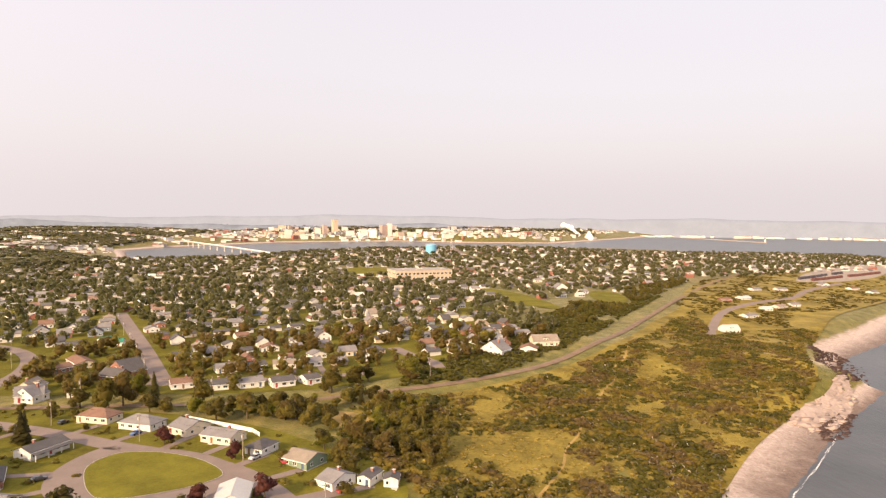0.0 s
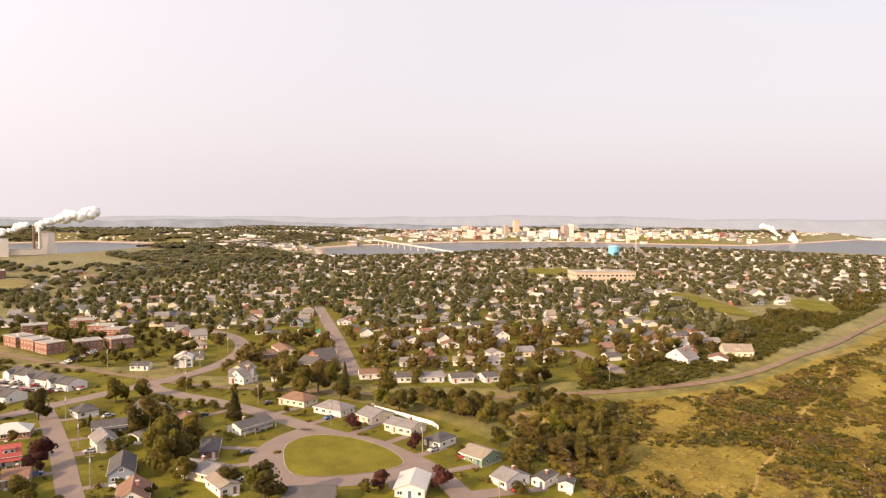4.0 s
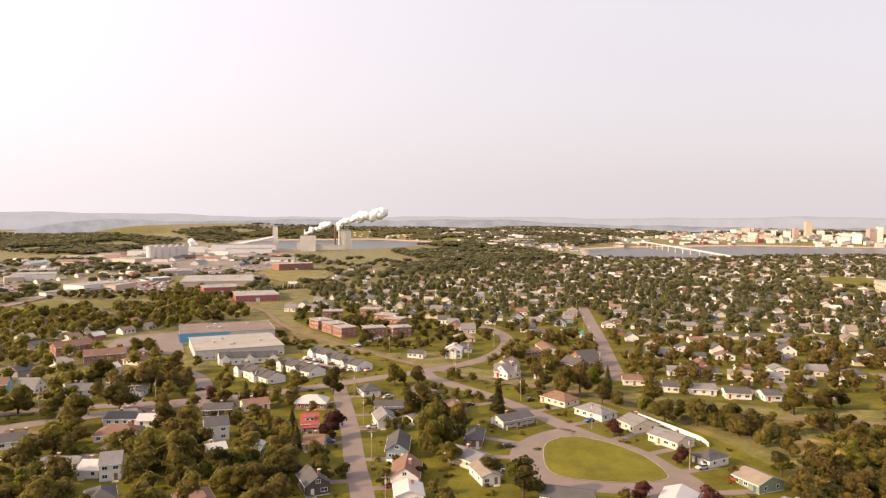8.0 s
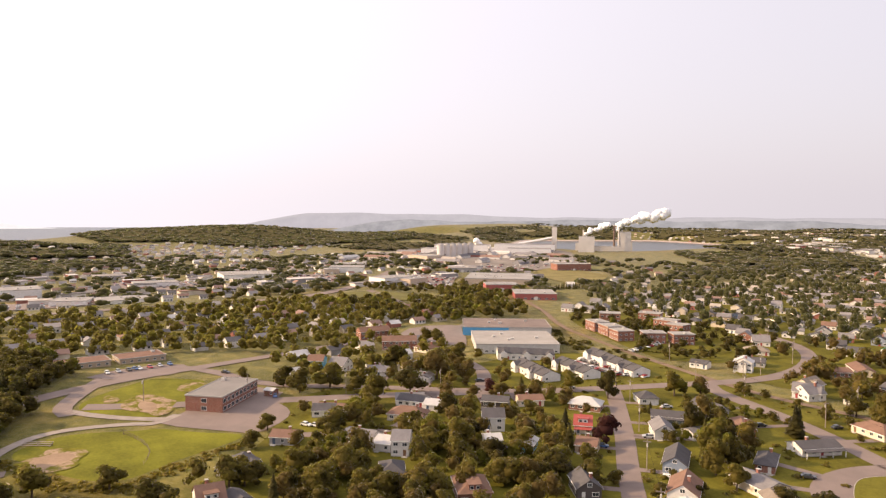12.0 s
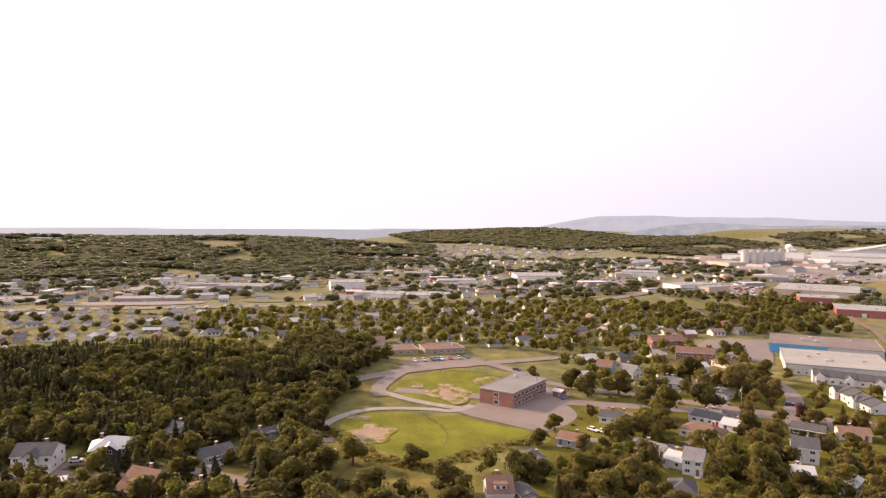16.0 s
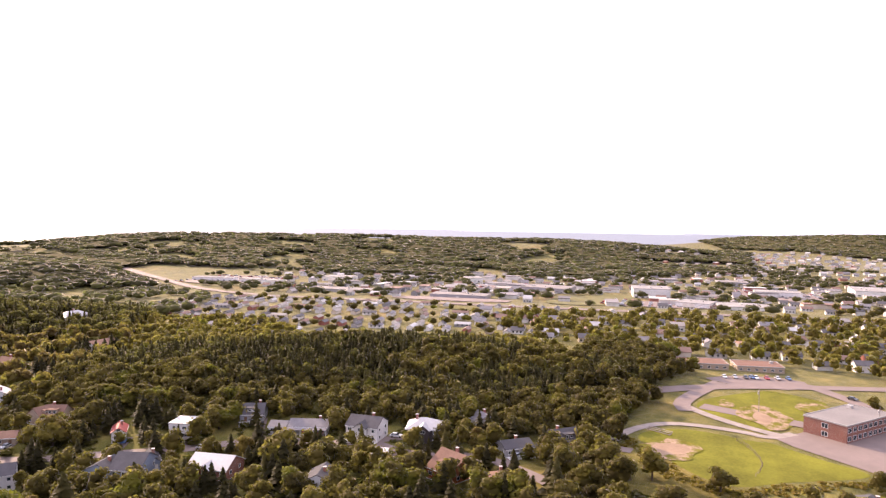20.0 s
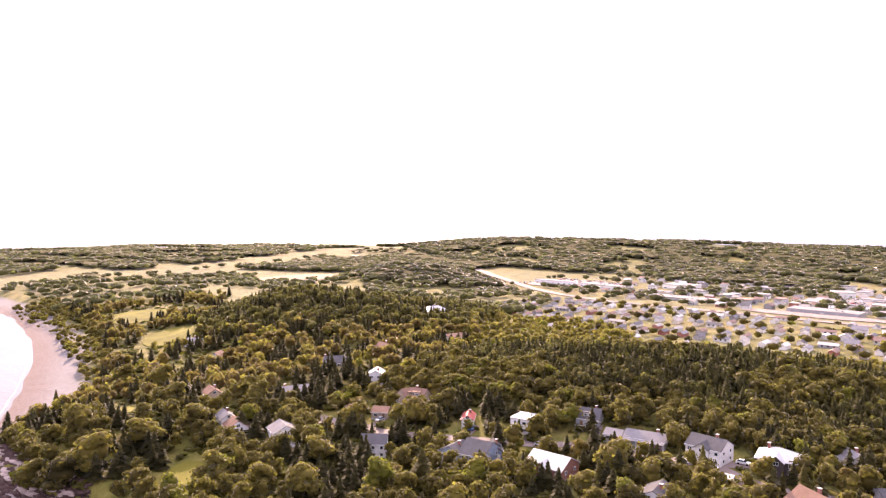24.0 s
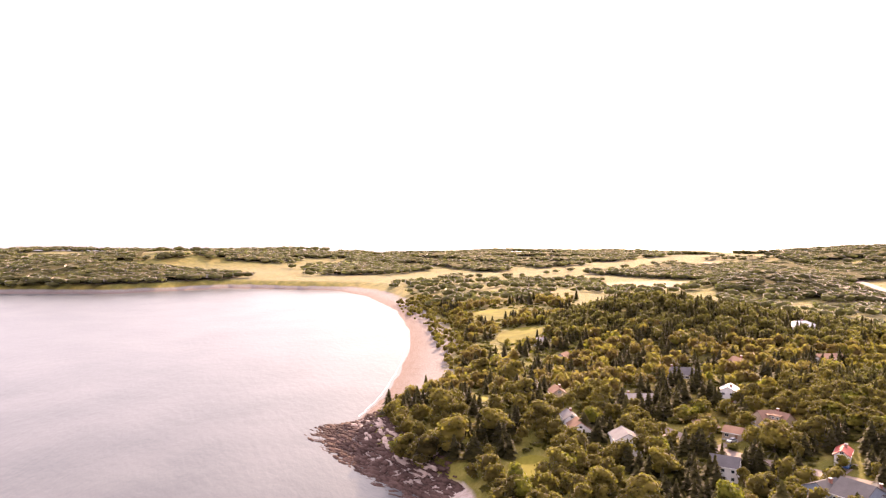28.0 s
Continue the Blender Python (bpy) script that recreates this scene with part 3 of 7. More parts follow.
def window(parent, x, y, z, turn, w, h, name="window"):
    """A framed window with its pane, on a wall that faces -y before the turn."""
    key = (round(w, 1), round(h, 1))
    if key not in CACHE:
        w, h = key
        f, t = 0.11, 0.06
        g = Geo().box(-w / 2, -t, 0, -w / 2 + f, 0.03, h).box(w / 2 - f, -t, 0, w / 2, 0.03, h)
        g.box(-w / 2 + f, -t, 0, w / 2 - f, 0.03, f).box(-w / 2 + f, -t, h - f, w / 2 - f, 0.03, h)
        if w > 1.3:
            g.box(-0.035, -t * 0.8, f, 0.035, 0.02, h - f)
        CACHE[key] = g.mesh("window", TRIM), Geo().box(-w / 2 + f, -0.02, f, w / 2 - f, 0.01, h - f).mesh("pane", GLASS)
    fm, pm = CACHE[key]
    ob = part(name, fm, None, parent, m=pose(x, y, z, 0, 0, turn))
    part("pane", pm, None, ob)
    return ob


def roof_mesh(A, B, eave, rise, style, over=0.45, thick=0.2):
    """Roof shells with the ridge along x: a pair of slabs, a hip, or a flat deck with a kerb."""
    g = Geo()
    if style == "flat":
        return g.box(-A / 2 - 0.15, -B / 2 - 0.15, eave, A / 2 + 0.15, B / 2 + 0.15, eave + 0.35)
    hx, hy = A / 2 + (0.3 if style != "hip" else over), B / 2 + over
    drop = rise * over / (B / 2)
    zl, zr = eave - drop, eave + rise
    rx = hx if style != "hip" else max(0.4, hx - hy)
    low = [(-hx, -hy, zl), (hx, -hy, zl), (hx, hy, zl), (-hx, hy, zl), (-rx, 0, zr), (rx, 0, zr)]
    top = [(x, y, z + thick) for x, y, z in low]
    fs = [(6, 7, 11, 10), (8, 9, 10, 11), (1, 0, 4, 5), (3, 2, 5, 4), (0, 1, 7, 6), (2, 3, 9, 8)]
    fs += [(7, 8, 11), (9, 6, 10), (2, 1, 5), (0, 3, 4), (1, 2, 8, 7), (3, 0, 6, 9)] if style == "hip" else [(0, 6, 10, 4), (3, 4, 10, 9), (1, 5, 11, 7), (2, 8, 11, 5)]
    return g.add(low + top, fs)


def body_mesh(A, B, h, rise, style):
    g = Geo()
    if style in ("flat", "hip"):
        return g.box(-A / 2, -B / 2, 0, A / 2, B / 2, h)
    v = []
    for x in (-A / 2, A / 2):
        v += [(x, -B / 2, 0), (x, B / 2, 0), (x, B / 2, h), (x, 0, h + rise), (x, -B / 2, h)]
    return g.add(v, [(4, 3, 2, 1, 0), (5, 6, 7, 8, 9), (0, 5, 9, 4), (1, 2, 7, 6), (4, 9, 8, 3), (2, 3, 8, 7), (0, 1, 6, 5)])


house_count = 0


def house(x, y, rot, L, D, storeys, style, wall, roof, full=True, extras=""):
    """A family house: its front, L wide, faces -y; D deep; the ridge runs along the front, or to the front for style 'front'."""
    global house_count
    house_count += 1
    rnd = random.Random(house_count * 7)
    kind = {1: "bungalow", 1.5: "cottage", 2: "two-storey house"}[storeys]
    shape = {"gable": "gable roof", "front": "front gable roof", "hip": "hipped roof", "flat": "flat roof"}[style]
    zs = [up(x + dx, y + dy) for dx in (-L / 3, L / 3) for dy in (-D / 3, D / 3)]
    z = min(zs) - 0.1
    ob = thing("house", x, y, z, rot, f"{WALLS[wall][0]} {kind} with a {ROOFS[roof][0]} {shape}", "house")
    FOOT.append((x, y, max(L, D) / 2))
    h = {1: 2.65, 1.5: 3.2, 2: 5.2}[storeys] + 0.25
    across = L if style == "front" else D
    rise = across / 2 * {1: 0.36, 1.5: 0.66, 2: 0.5}[storeys]
    if style == "hip":
        rise = min(L, D) / 2 * 0.5
    turned = style == "front" or (style == "hip" and D > L)
    m = pose(0, 0, 0, 0, 0, 90) if turned else None
    A, B = (D, L) if turned else (L, D)
    st = "gable" if style == "front" else style
    wm = WALLS[wall][1]
    part("wall", body_mesh(A, B, h, rise, st), wm, ob, m=m)
    part("roof", roof_mesh(A, B, h, rise, st), ROOFS[roof][1], ob, f"{ROOFS[roof][0]} roof", m=m)
    ew, ed = (0.45 if turned or st == "hip" else 0.3), (0.45 if not turned or st == "hip" else 0.3)
    if full:
        part("foundation", Geo().box(-L / 2 - 0.05, -D / 2 - 0.05, -1.0, L / 2 + 0.05, D / 2 + 0.05, 0.45), CONCRETE, ob, "bare concrete foundation")
    rows = [1.15] if storeys < 2 else [1.1, 3.6]
    n = max(2, int(L / 2.9))
    door = rnd.randrange(n)
    for zz in rows:
        for i in range(n):
            wx = -L / 2 + L * (i + 0.5) / n
            if i == door and zz == rows[0]:
                d = part("door", Geo().box(wx - 0.5, -D / 2 - 0.05, 0.35, wx + 0.5, -D / 2 + 0.05, 2.45), DOORS[rnd.randrange(4)], ob)
                if full:
                    part("steps", Geo().box(wx - 0.9, -D / 2 - 1.3, -0.6, wx + 0.9, -D / 2 - 0.03, 0.3).box(wx - 0.9, -D / 2 - 1.7, -0.6, wx + 0.9, -D / 2 - 1.3, 0.1), CONCRETE, ob, "concrete door steps")
            else:
                window(ob, wx, -D / 2, zz, 0, rnd.choice((1.2, 1.6, 1.6, 2.0)) if L / n > 2.6 else 1.0, 1.2)
        if full:
            away_x = -(x * math.cos(radians(rot)) + y * math.sin(radians(rot)))
            for s in (-1 if away_x < 0 else 1,):
                for k in range(1 if D < 9 else 2):
                    window(ob, s * L / 2, (-D / 4 + k * D / 2) if D >= 9 else 0, zz, 90 * s, 1.2, 1.2)
    if storeys == 1.5:
        if style == "front":
            window(ob, 0, -D / 2, h + rise * 0.15, 0, 1.4, 1.2)
        elif full:
            dz = h + rise * 0.12
            dm = part("dormer", Geo().box(-1.7, -D / 2 + 0.9, dz, 1.7, -0.5, dz + 1.7), wm, ob)
            part("dormer_roof", Geo().box(-2.0, -D / 2 + 0.55, dz + 1.702, 2.0, -0.3, dz + 1.9), ROOFS[roof][1], ob)
            for k in (-0.85, 0.85):
                window(dm, k, -D / 2 + 0.9, dz + 0.4, 0, 1.1, 1.0)
    if "g" in extras:
        gw = min(4.4, L * 0.38)
        gr = gw / 2 * 0.8
        part("front_gable", body_mesh(1.2 + D * 0.3, gw, h - 0.1, gr, "gable"), wm, ob, m=pose(0, -D / 2 + D * 0.15 - 0.6, 0, 0, 0, 90))
        part("gable_roof", roof_mesh(1.8 + D * 0.36, gw, h - 0.1, gr, "gable", 0.3), ROOFS[roof][1], ob, m=pose(0, -D / 2 + D * 0.18 - 0.8, 0, 0, 0, 90))
        window(ob, 0, -D / 2 - 1.2, h - 1.3, 0, 1.6, 1.2)
    if "d" in extras:
        deck = part("deck", Geo().box(-L / 2 + 0.3, -D / 2 - 2.8, 0.25, L / 2 - 0.3, -D / 2 - 0.06, 0.45), TRIM if wall != "O" else WALLS["O"][1], ob, "railed timber deck")
        part("handrail", Geo().box(-L / 2 + 0.3, -D / 2 - 2.8, 1.35, L / 2 - 0.3, -D / 2 - 2.7, 1.45), TRIM, deck)
        for i in range(7):
            px = -L / 2 + 0.4 + (L - 0.8) * i / 6
            part("baluster", Geo().box(px - 0.05, -D / 2 - 2.79, -0.6, px + 0.05, -D / 2 - 2.71, 1.349), TRIM, deck)
    if "p" in extras:
        part("porch_roof", Geo().add([(-L / 2, -D / 2 - 2.2, 2.3), (L / 2, -D / 2 - 2.2, 2.3), (L / 2, -D / 2, 2.75), (-L / 2, -D / 2, 2.75), (-L / 2, -D / 2 - 2.2, 2.45), (L / 2, -D / 2 - 2.2, 2.45), (L / 2, -D / 2, 2.9), (-L / 2, -D / 2, 2.9)],
             [(3, 2, 1, 0), (4, 5, 6, 7), (0, 1, 5, 4), (1, 2, 6, 5), (2, 3, 7, 6), (3, 0, 4, 7)]), ROOFS[roof][1], ob, "sloping porch roof")
        for i in range(4):
            px = -L / 2 + 0.2 + (L - 0.4) * i / 3
            part("porch_post", Geo().box(px - 0.09, -D / 2 - 2.1, -0.5, px + 0.09, -D / 2 - 1.92, 2.3), TRIM, ob)
    if style != "flat" and (full or rnd.random() < 0.35) and rnd.random() < 0.75:
        cx, cy = (rnd.uniform(-0.3, 0.3) * L, 0.1 * D) if not turned else (0.15 * L, rnd.uniform(-0.3, 0.3) * D)
        top = h + rise + 0.9
        c = part("chimney", Geo().box(cx - 0.4, cy - 0.4, h, cx + 0.4, cy + 0.4, top), CHIMNEY, ob, "brick chimney")
        if full:
            part("chimney_cap", Geo().box(cx - 0.5, cy - 0.5, top, cx + 0.5, cy + 0.5, top + 0.12), CONCRETE, c)
    if full and style != "flat":
        zl = h - (rise * 0.45 / (B / 2))
        for s in (-1, 1):
            e = Geo().box(-A / 2 - 0.3, s * (B / 2 + 0.45) - 0.06, zl - 0.06, A / 2 + 0.3, s * (B / 2 + 0.45) + 0.06, zl + 0.16)
            part("gutter", e, TRIM, ob, "white gutter", m=m)
    return ob


def slab_building(x, y, rot, L, D, h, wall, roof, label, category, name, rows=1, bays=0, win=(1.6, 1.4), side_bays=0, doors=0, kerb=0.42, foot=True):
    """A flat-roofed block with a kerbed roof, window rows, doors and roof plant; its front faces -y."""
    z = min(up(x, y), up(x - L / 3, y), up(x + L / 3, y)) - 0.2
    ob = thing(name, x, y, z, rot, label, category)
    if foot:
        FOOT.append((x, y, max(L, D) / 2))
    part("wall", Geo().box(-L / 2, -D / 2, -1.5, L / 2, D / 2, h), wall, ob)
    part("roof", Geo().box(-L / 2 - 0.2, -D / 2 - 0.2, h, L / 2 + 0.2, D / 2 + 0.2, h + 0.25), roof, ob)
    for a in ((-L / 2 - 0.25, -D / 2 - 0.25, L / 2 + 0.25, -D / 2), (-L / 2 - 0.25, D / 2, L / 2 + 0.25, D / 2 + 0.25), (-L / 2 - 0.25, -D / 2, -L / 2, D / 2), (L / 2, -D / 2, L / 2 + 0.25, D / 2)):
        part("parapet", Geo().box(a[0], a[1], h - 0.1, a[2], a[3], h + kerb), EDGE, ob)
    step = (h - 0.4) / max(rows, 1)
    for r in range(rows):
        for i in range(bays):
            window(ob, -L / 2 + L * (i + 0.5) / bays, -D / 2, 0.9 + r * step, 0, *win)
        for i in range(side_bays):
            for s in (-1, 1):
                window(ob, s * L / 2, -D / 2 + D * (i + 0.5) / side_bays, 0.9 + r * step, 90 * s, *win)
    for i in range(doors):
        wx = -L / 2 + L * (i + 0.5) / doors
        part("loading_door", Geo().box(wx - 1.7, -D / 2 - 0.06, 0.2, wx + 1.7, -D / 2 + 0.05, 3.6), DOORS[2], ob)
    for i in range(int(L * D / 500) + 1):
        q = random.Random(int(x * 3 + y + i))
        ux, uy = q.uniform(-0.38, 0.38) * L, q.uniform(-0.35, 0.35) * D
        part("roof_vent", Geo().box(ux - 0.9, uy - 0.7, h + 0.25, ux + 0.9, uy + 0.7, h + 1.3), CONCRETE, ob)
    return ob


def townhouse_row(x, y, rot, L, D, units):
    z = up(x, y) - 0.1
    ob = thing("townhouse_row", x, y, z, rot, "row of white terraced houses with dark shingle roofs", "terrace", "townhouses")
    FOOT.append((x, y, L / 2))
    w = L / units
    for i in range(units):
        cx, dz = -L / 2 + w * (i + 0.5), 0.25 * (units - i) - 0.25
        part("wall", body_mesh(w, D, 3.4 + dz, 2.1, "gable"), WALLS["W"][1], ob, m=pose(cx, 0, 0))
        part("roof", roof_mesh(w - 0.5, D, 3.4 + dz, 2.1, "gable"), ROOFS["d"][1], ob, m=pose(cx, 0, 0))
        if i % 2 == 0:
            part("front_gable", body_mesh(2.4, w * 0.62, 3.3 + dz, 1.5, "gable"), WALLS["W"][1], ob, m=pose(cx, -D / 2 - 0.9, 0, 0, 0, 90))
            part("gable_roof", roof_mesh(3.4, w * 0.62, 3.3 + dz, 1.5, "gable", 0.3), ROOFS["d"][1], ob, m=pose(cx, -D / 2 + 0.3, 0, 0, 0, 90))
        yy = -D / 2 - (2.1 if i % 2 == 0 else 0)
        window(ob, cx - w * 0.14, yy, 1.2, 0, 1.4, 1.3)
        part("door", Geo().box(cx + w * 0.32, -D / 2 - 0.05, 0.2, cx + w * 0.32 + 0.95, -D / 2 + 0.05, 2.3), DOORS[i % 4], ob)
    for s in (-1, 1):
        window(ob, s * L / 2, -D / 4, 1.2, 90 * s, 1.2, 1.2)
    return ob


# ---- lawns, fields, paved yards ----
LOOP_LAWN = [(-112, 213), (-113, 221), (-109, 230), (-100, 231), (-92, 230), (-80, 225), (-69, 215), (-67, 209), (-78, 197), (-95, 190), (-103, 197)]
drape("garden_lawn", [(-25, 165), (-8, 205), (-14, 225), (-40, 240), (-70, 262), (-110, 278), (-170, 285), (-215, 285), (-262, 300), (-320, 260), (-300, 190), (-290, 90), (-240, 78), (-205, 40), (-120, 90), (-60, 130)],
      plain("garden_grass", (0.122, 0.108, 0.014), 0.9, 0.55, 0.05, fine=0.8, relief=0.5), "mown garden grass between houses", "lawn", -0.12, 9)
drape("garden_lawn", [(-235, 300), (-150, 305), (-60, 312), (-20, 345), (60, 420), (70, 470), (40, 640), (-60, 760), (-190, 800), (-420, 760), (-520, 660), (-500, 500), (-420, 420), (-300, 420), (-240, 380)],
      bpy.data.materials["garden_grass"], "garden grass between rows of houses", "lawn", -0.12, 16)
drape("garden_lawn", [(-262, 300), (-236, 330), (-240, 385), (-300, 425), (-420, 425), (-440, 385), (-390, 345), (-330, 322), (-290, 308)], bpy.data.materials["garden_grass"], "grass round blocks of flats", "lawn", -0.12, 12)
drape("dry_meadow", [(130, 288), (176, 340), (214, 386), (234, 440), (262, 498), (308, 560), (370, 650), (470, 740), (600, 860), (720, 1000), (500, 1010), (350, 900), (262, 760), (225, 640), (175, 565), (130, 480), (98, 425), (60, 375), (25, 340), (-25, 300), (-40, 285), (-30, 240), (-5, 215), (0, 180), (30, 150), (80, 210)],
      plain("dry_meadow", (0.200, 0.150, 0.032), 0.95, 0.65, 0.06, fine=0.7, relief=0.6, sheen=0.2), "golden rough grass of a coastal slope", "grass", -0.02, 7)
APRON = [(-119, 212), (-119, 222), (-114, 234), (-101, 236), (-91, 234), (-78, 229), (-64, 218), (-60, 207), (-76, 192), (-95, 183), (-108, 194)]
drape("street_apron", APRON, ASPHALT, "worn asphalt round a lawn island", "road", -0.03, 5)
drape("lawn", LOOP_LAWN, LAWN, "mown green lawn island inside a looping street", "lawn", 0.12, 5)
FIELDS.append(LOOP_LAWN)
ring = chaikin(LOOP_LAWN, 2, True)
ring_kerb = ribbon(ring + ring[:1], 0.16, 0.14, 2.0)
tagged(new("kerb", ring_kerb.mesh("kerb", KERB)), "pale concrete kerb round a lawn island", "kerb", kind="structure")
PITCH = plain("sports_turf", (0.150, 0.145, 0.014), 0.9, 0.5, 0.05, fine=0.9, relief=0.5)
for pts, lab in (([(-261, -6), (-273, 5), (-276, 17), (-268, 37), (-270, 41), (-256, 54), (-247, 68), (-241, 64), (-233, 47), (-229, 39), (-219, 25), (-228, 13), (-246, 3)], "mown grass of a school sports field"),
                 ([(-310, 17), (-323, 22), (-346, 46), (-350, 54), (-334, 75), (-328, 65), (-319, 59), (-308, 61), (-283, 46), (-285, 39), (-301, 21)], "mown green grass with worn bare spots")):
    FIELDS.append(pts)
    drape("playing_field", pts, PITCH, lab, "field", -0.14, 6)
def worn_earth():
    """Bare earth that breaks up into turf towards ragged edges."""
    m, nt, b = tree_of("worn_infield")
    p = position(nt)
    earth = ramp(nt, noise_at(nt, 0.5, 5, 0.7, p), [(0.3, (0.26, 0.18, 0.12)), (0.7, (0.40, 0.29, 0.20))])
    turf = ramp(nt, noise_at(nt, 0.3, 4, 0.6, p), [(0.3, (0.10, 0.095, 0.010)), (0.7, (0.19, 0.17, 0.022))])
    mask = ramp(nt, noise_at(nt, 0.16, 6, 0.72, p), [(0.44, (0, 0, 0)), (0.54, (1, 1, 1))])
    nt.links.new(blend(nt, mask, earth, turf), b.inputs["Base Color"])
    b.inputs["Roughness"].default_value, b.inputs["Specular IOR Level"].default_value = 0.95, 0.08
    return m


WORN = worn_earth()
drape("bare_infield", [(-246, -5), (-253, -2), (-256, 5), (-262, 6), (-259, 15), (-252, 19), (-246, 14), (-240, 15), (-237, 7), (-241, 1)], WORN, "worn reddish earth of a ball field", "infield", 0.06, 3)
drape("bare_infield", [(-249, 0), (-255, 4), (-256, 11), (-250, 15), (-244, 11), (-243, 4)], DIRT, "bare reddish earth of a ball field", "infield", 0.10, 3, 3)
drape("bare_infield", [(-314, 35), (-322, 43), (-315, 50), (-308, 51), (-304, 55), (-296, 51), (-287, 50), (-284, 43), (-292, 41), (-297, 35), (-303, 32)], WORN, "worn bare earth in the grass", "earth", 0.06, 3)
drape("bare_infield", [(-311, 41), (-305, 46), (-297, 46), (-292, 43), (-299, 38)], DIRT, "worn bare earth in the grass", "earth", 0.10, 3, 3)
for pts in ([(-318, 26), (-326, 30), (-316, 35), (-309, 29)], [(-333, 62), (-322, 56), (-314, 63), (-322, 73), (-332, 71)]):
    drape("bare_infield", pts, WORN, "worn bare earth in the grass", "earth", 0.06, 3)
YARD = [(-273, 42), (-249, 67), (-244, 71), (-256, 86), (-268, 92), (-285, 90), (-300, 100), (-330, 72), (-322, 62), (-300, 62), (-284, 54), (-282, 46)]
FIELDS.append(YARD)
drape("schoolyard", YARD, ASPHALT, "pale worn asphalt yard round a school", "yard", -0.02, 6, 1)
drape("mill_yard", [(-1400, 900), (-1220, 1050), (-1000, 900), (-812, 730), (-784, 615), (-1010, 520), (-1190, 450), (-1350, 600)], plain("gravel_yard", (0.22, 0.19, 0.165), 0.95, 0.4, 0.02, fine=0.3, relief=0.3), "pale gravel yards round a mill", "yard", -0.02, 25)
LOTS = [[(-402, 207), (-428, 233), (-420, 268), (-390, 250), (-372, 242), (-343, 223), (-367, 219), (-380, 210)], [(-728, 322), (-800, 420), (-770, 490), (-732, 455), (-681, 420), (-640, 394), (-680, 351)], [(-930, 336), (-790, 345), (-755, 302), (-825, 270)], [(-905, -252), (-916, -150), (-811, -106), (-762, -193)], [(-981, 87), (-940, 184), (-813, 166), (-866, 84)]]
LOTS += [[(-692, 497), (-748, 550), (-714, 568), (-659, 517)], [(-907, 591), (-864, 712), (-778, 641), (-785, 512)], [(-250, 250), (-238, 262), (-285, 262), (-290, 252)], [(-760, -60), (-680, -60), (-680, 60), (-760, 60)], [(-850, -480), (-740, -520), (-740, -600), (-860, -600)], [(-690, -260), (-640, -260), (-640, -140), (-690, -140)], [(-380, 70), (-372, 30), (-350, 30), (-355, 70)]]
SITE = [(-470, -800), (-500, -770), (-560, -790), (-615, -810), (-640, -870), (-600, -905), (-530, -900), (-480, -860)]
FIELDS.append(SITE)
drape("cleared_ground", SITE, DIRT, "bare pale earth of a cleared site", "earth", 0.0, 12)
for k, pts in enumerate(LOTS):
    FIELDS.append(pts)
    drape("parking_lot", pts, ASPHALT, "pale asphalt car park", "car park", -0.03, 14, 1)
for pts, mat, lab in (([(-42, 272), (-52, 279), (-38, 284), (-28, 276), (-29, 264), (-40, 262)], STRAW, "patch of dry yellow grass"),
                      ([(30, 780), (72, 753), (109, 614), (96, 595), (62, 653)], LAWN, "open green meadow"), ([(159, 758), (189, 732), (176, 639), (143, 657)], LAWN, "open green meadow"),
                      ([(-154, 1026), (-79, 1030), (-71, 925), (-121, 907)], LAWN, "mown slope above a school"),
                      ([(-98, -230), (-112, -236), (-117, -224), (-106, -212), (-97, -219)], LAWN, "sunlit lawn among trees"), ([(-113, -312), (-124, -318), (-113, -288), (-106, -296)], LAWN, "sunlit grassy gap among trees")):
    FIELDS.append(pts)
    drape("meadow", pts, mat, lab, "meadow", 0.0, 9)
for pts, mat, lab in (([(-212, -523), (-240, -500), (-210, -448), (-180, -462)], bpy.data.materials["garden_grass"], "grassy clearing"), ([(-205, -570), (-210, -630), (-250, -640), (-270, -600), (-240, -570)], bpy.data.materials["garden_grass"], "grassy clearing"),
                      ([(-860, -29), (-680, -22), (-645, -110), (-769, -110)], MEADOW, "open green strip by a highway"), ([(-590, -180), (-590, -20), (-560, -20), (-560, -180)], MEADOW, "open green strip"),
                      ([(-739, 572), (-835, 696), (-681, 666), (-615, 590), (-600, 530), (-650, 548)], plain("dry_verge", (0.20, 0.165, 0.066), 0.95, 0.35, 0.05, fine=0.9, relief=0.5), "dry golden grass by a shopping centre"), ([(-900, 760), (-700, 760), (-720, 690), (-880, 720)], MEADOW, "open grass by a mill"),
                      ([(-560, 300), (-540, 330), (-600, 340), (-660, 280), (-600, 240)], MEADOW, "grass in a road junction")):
    FIELDS.append(pts)
    drape("meadow", pts, mat, lab, "meadow", 0.0, 9)


# ---- houses near the drone, street by street ----
house(-212.2, 198.4, 37, 12.6, 9, 1, "hip", "R", "w")
house(-190.3, 177.0, 47, 6.4, 8, 1.5, "gable", "W", "r", extras="p")
house(-173.8, 164.3, 37, 7.0, 9, 1, "gable", "T", "b")
house(-184.3, 146.8, 40, 5.2, 9, 1, "front", "L", "w")
house(-207.3, 227.7, 61, 8.0, 9, 1, "hip", "W", "d")
house(-182.9, 214.6, 43, 13.8, 8, 1, "gable", "B", "d", extras="p")
house(-172.1, 198.2, 53, 7.1, 11, 1.5, "front", "W", "g")
house(-164.6, 206.9, -5, 5.9, 7, 1, "front", "W", "g")
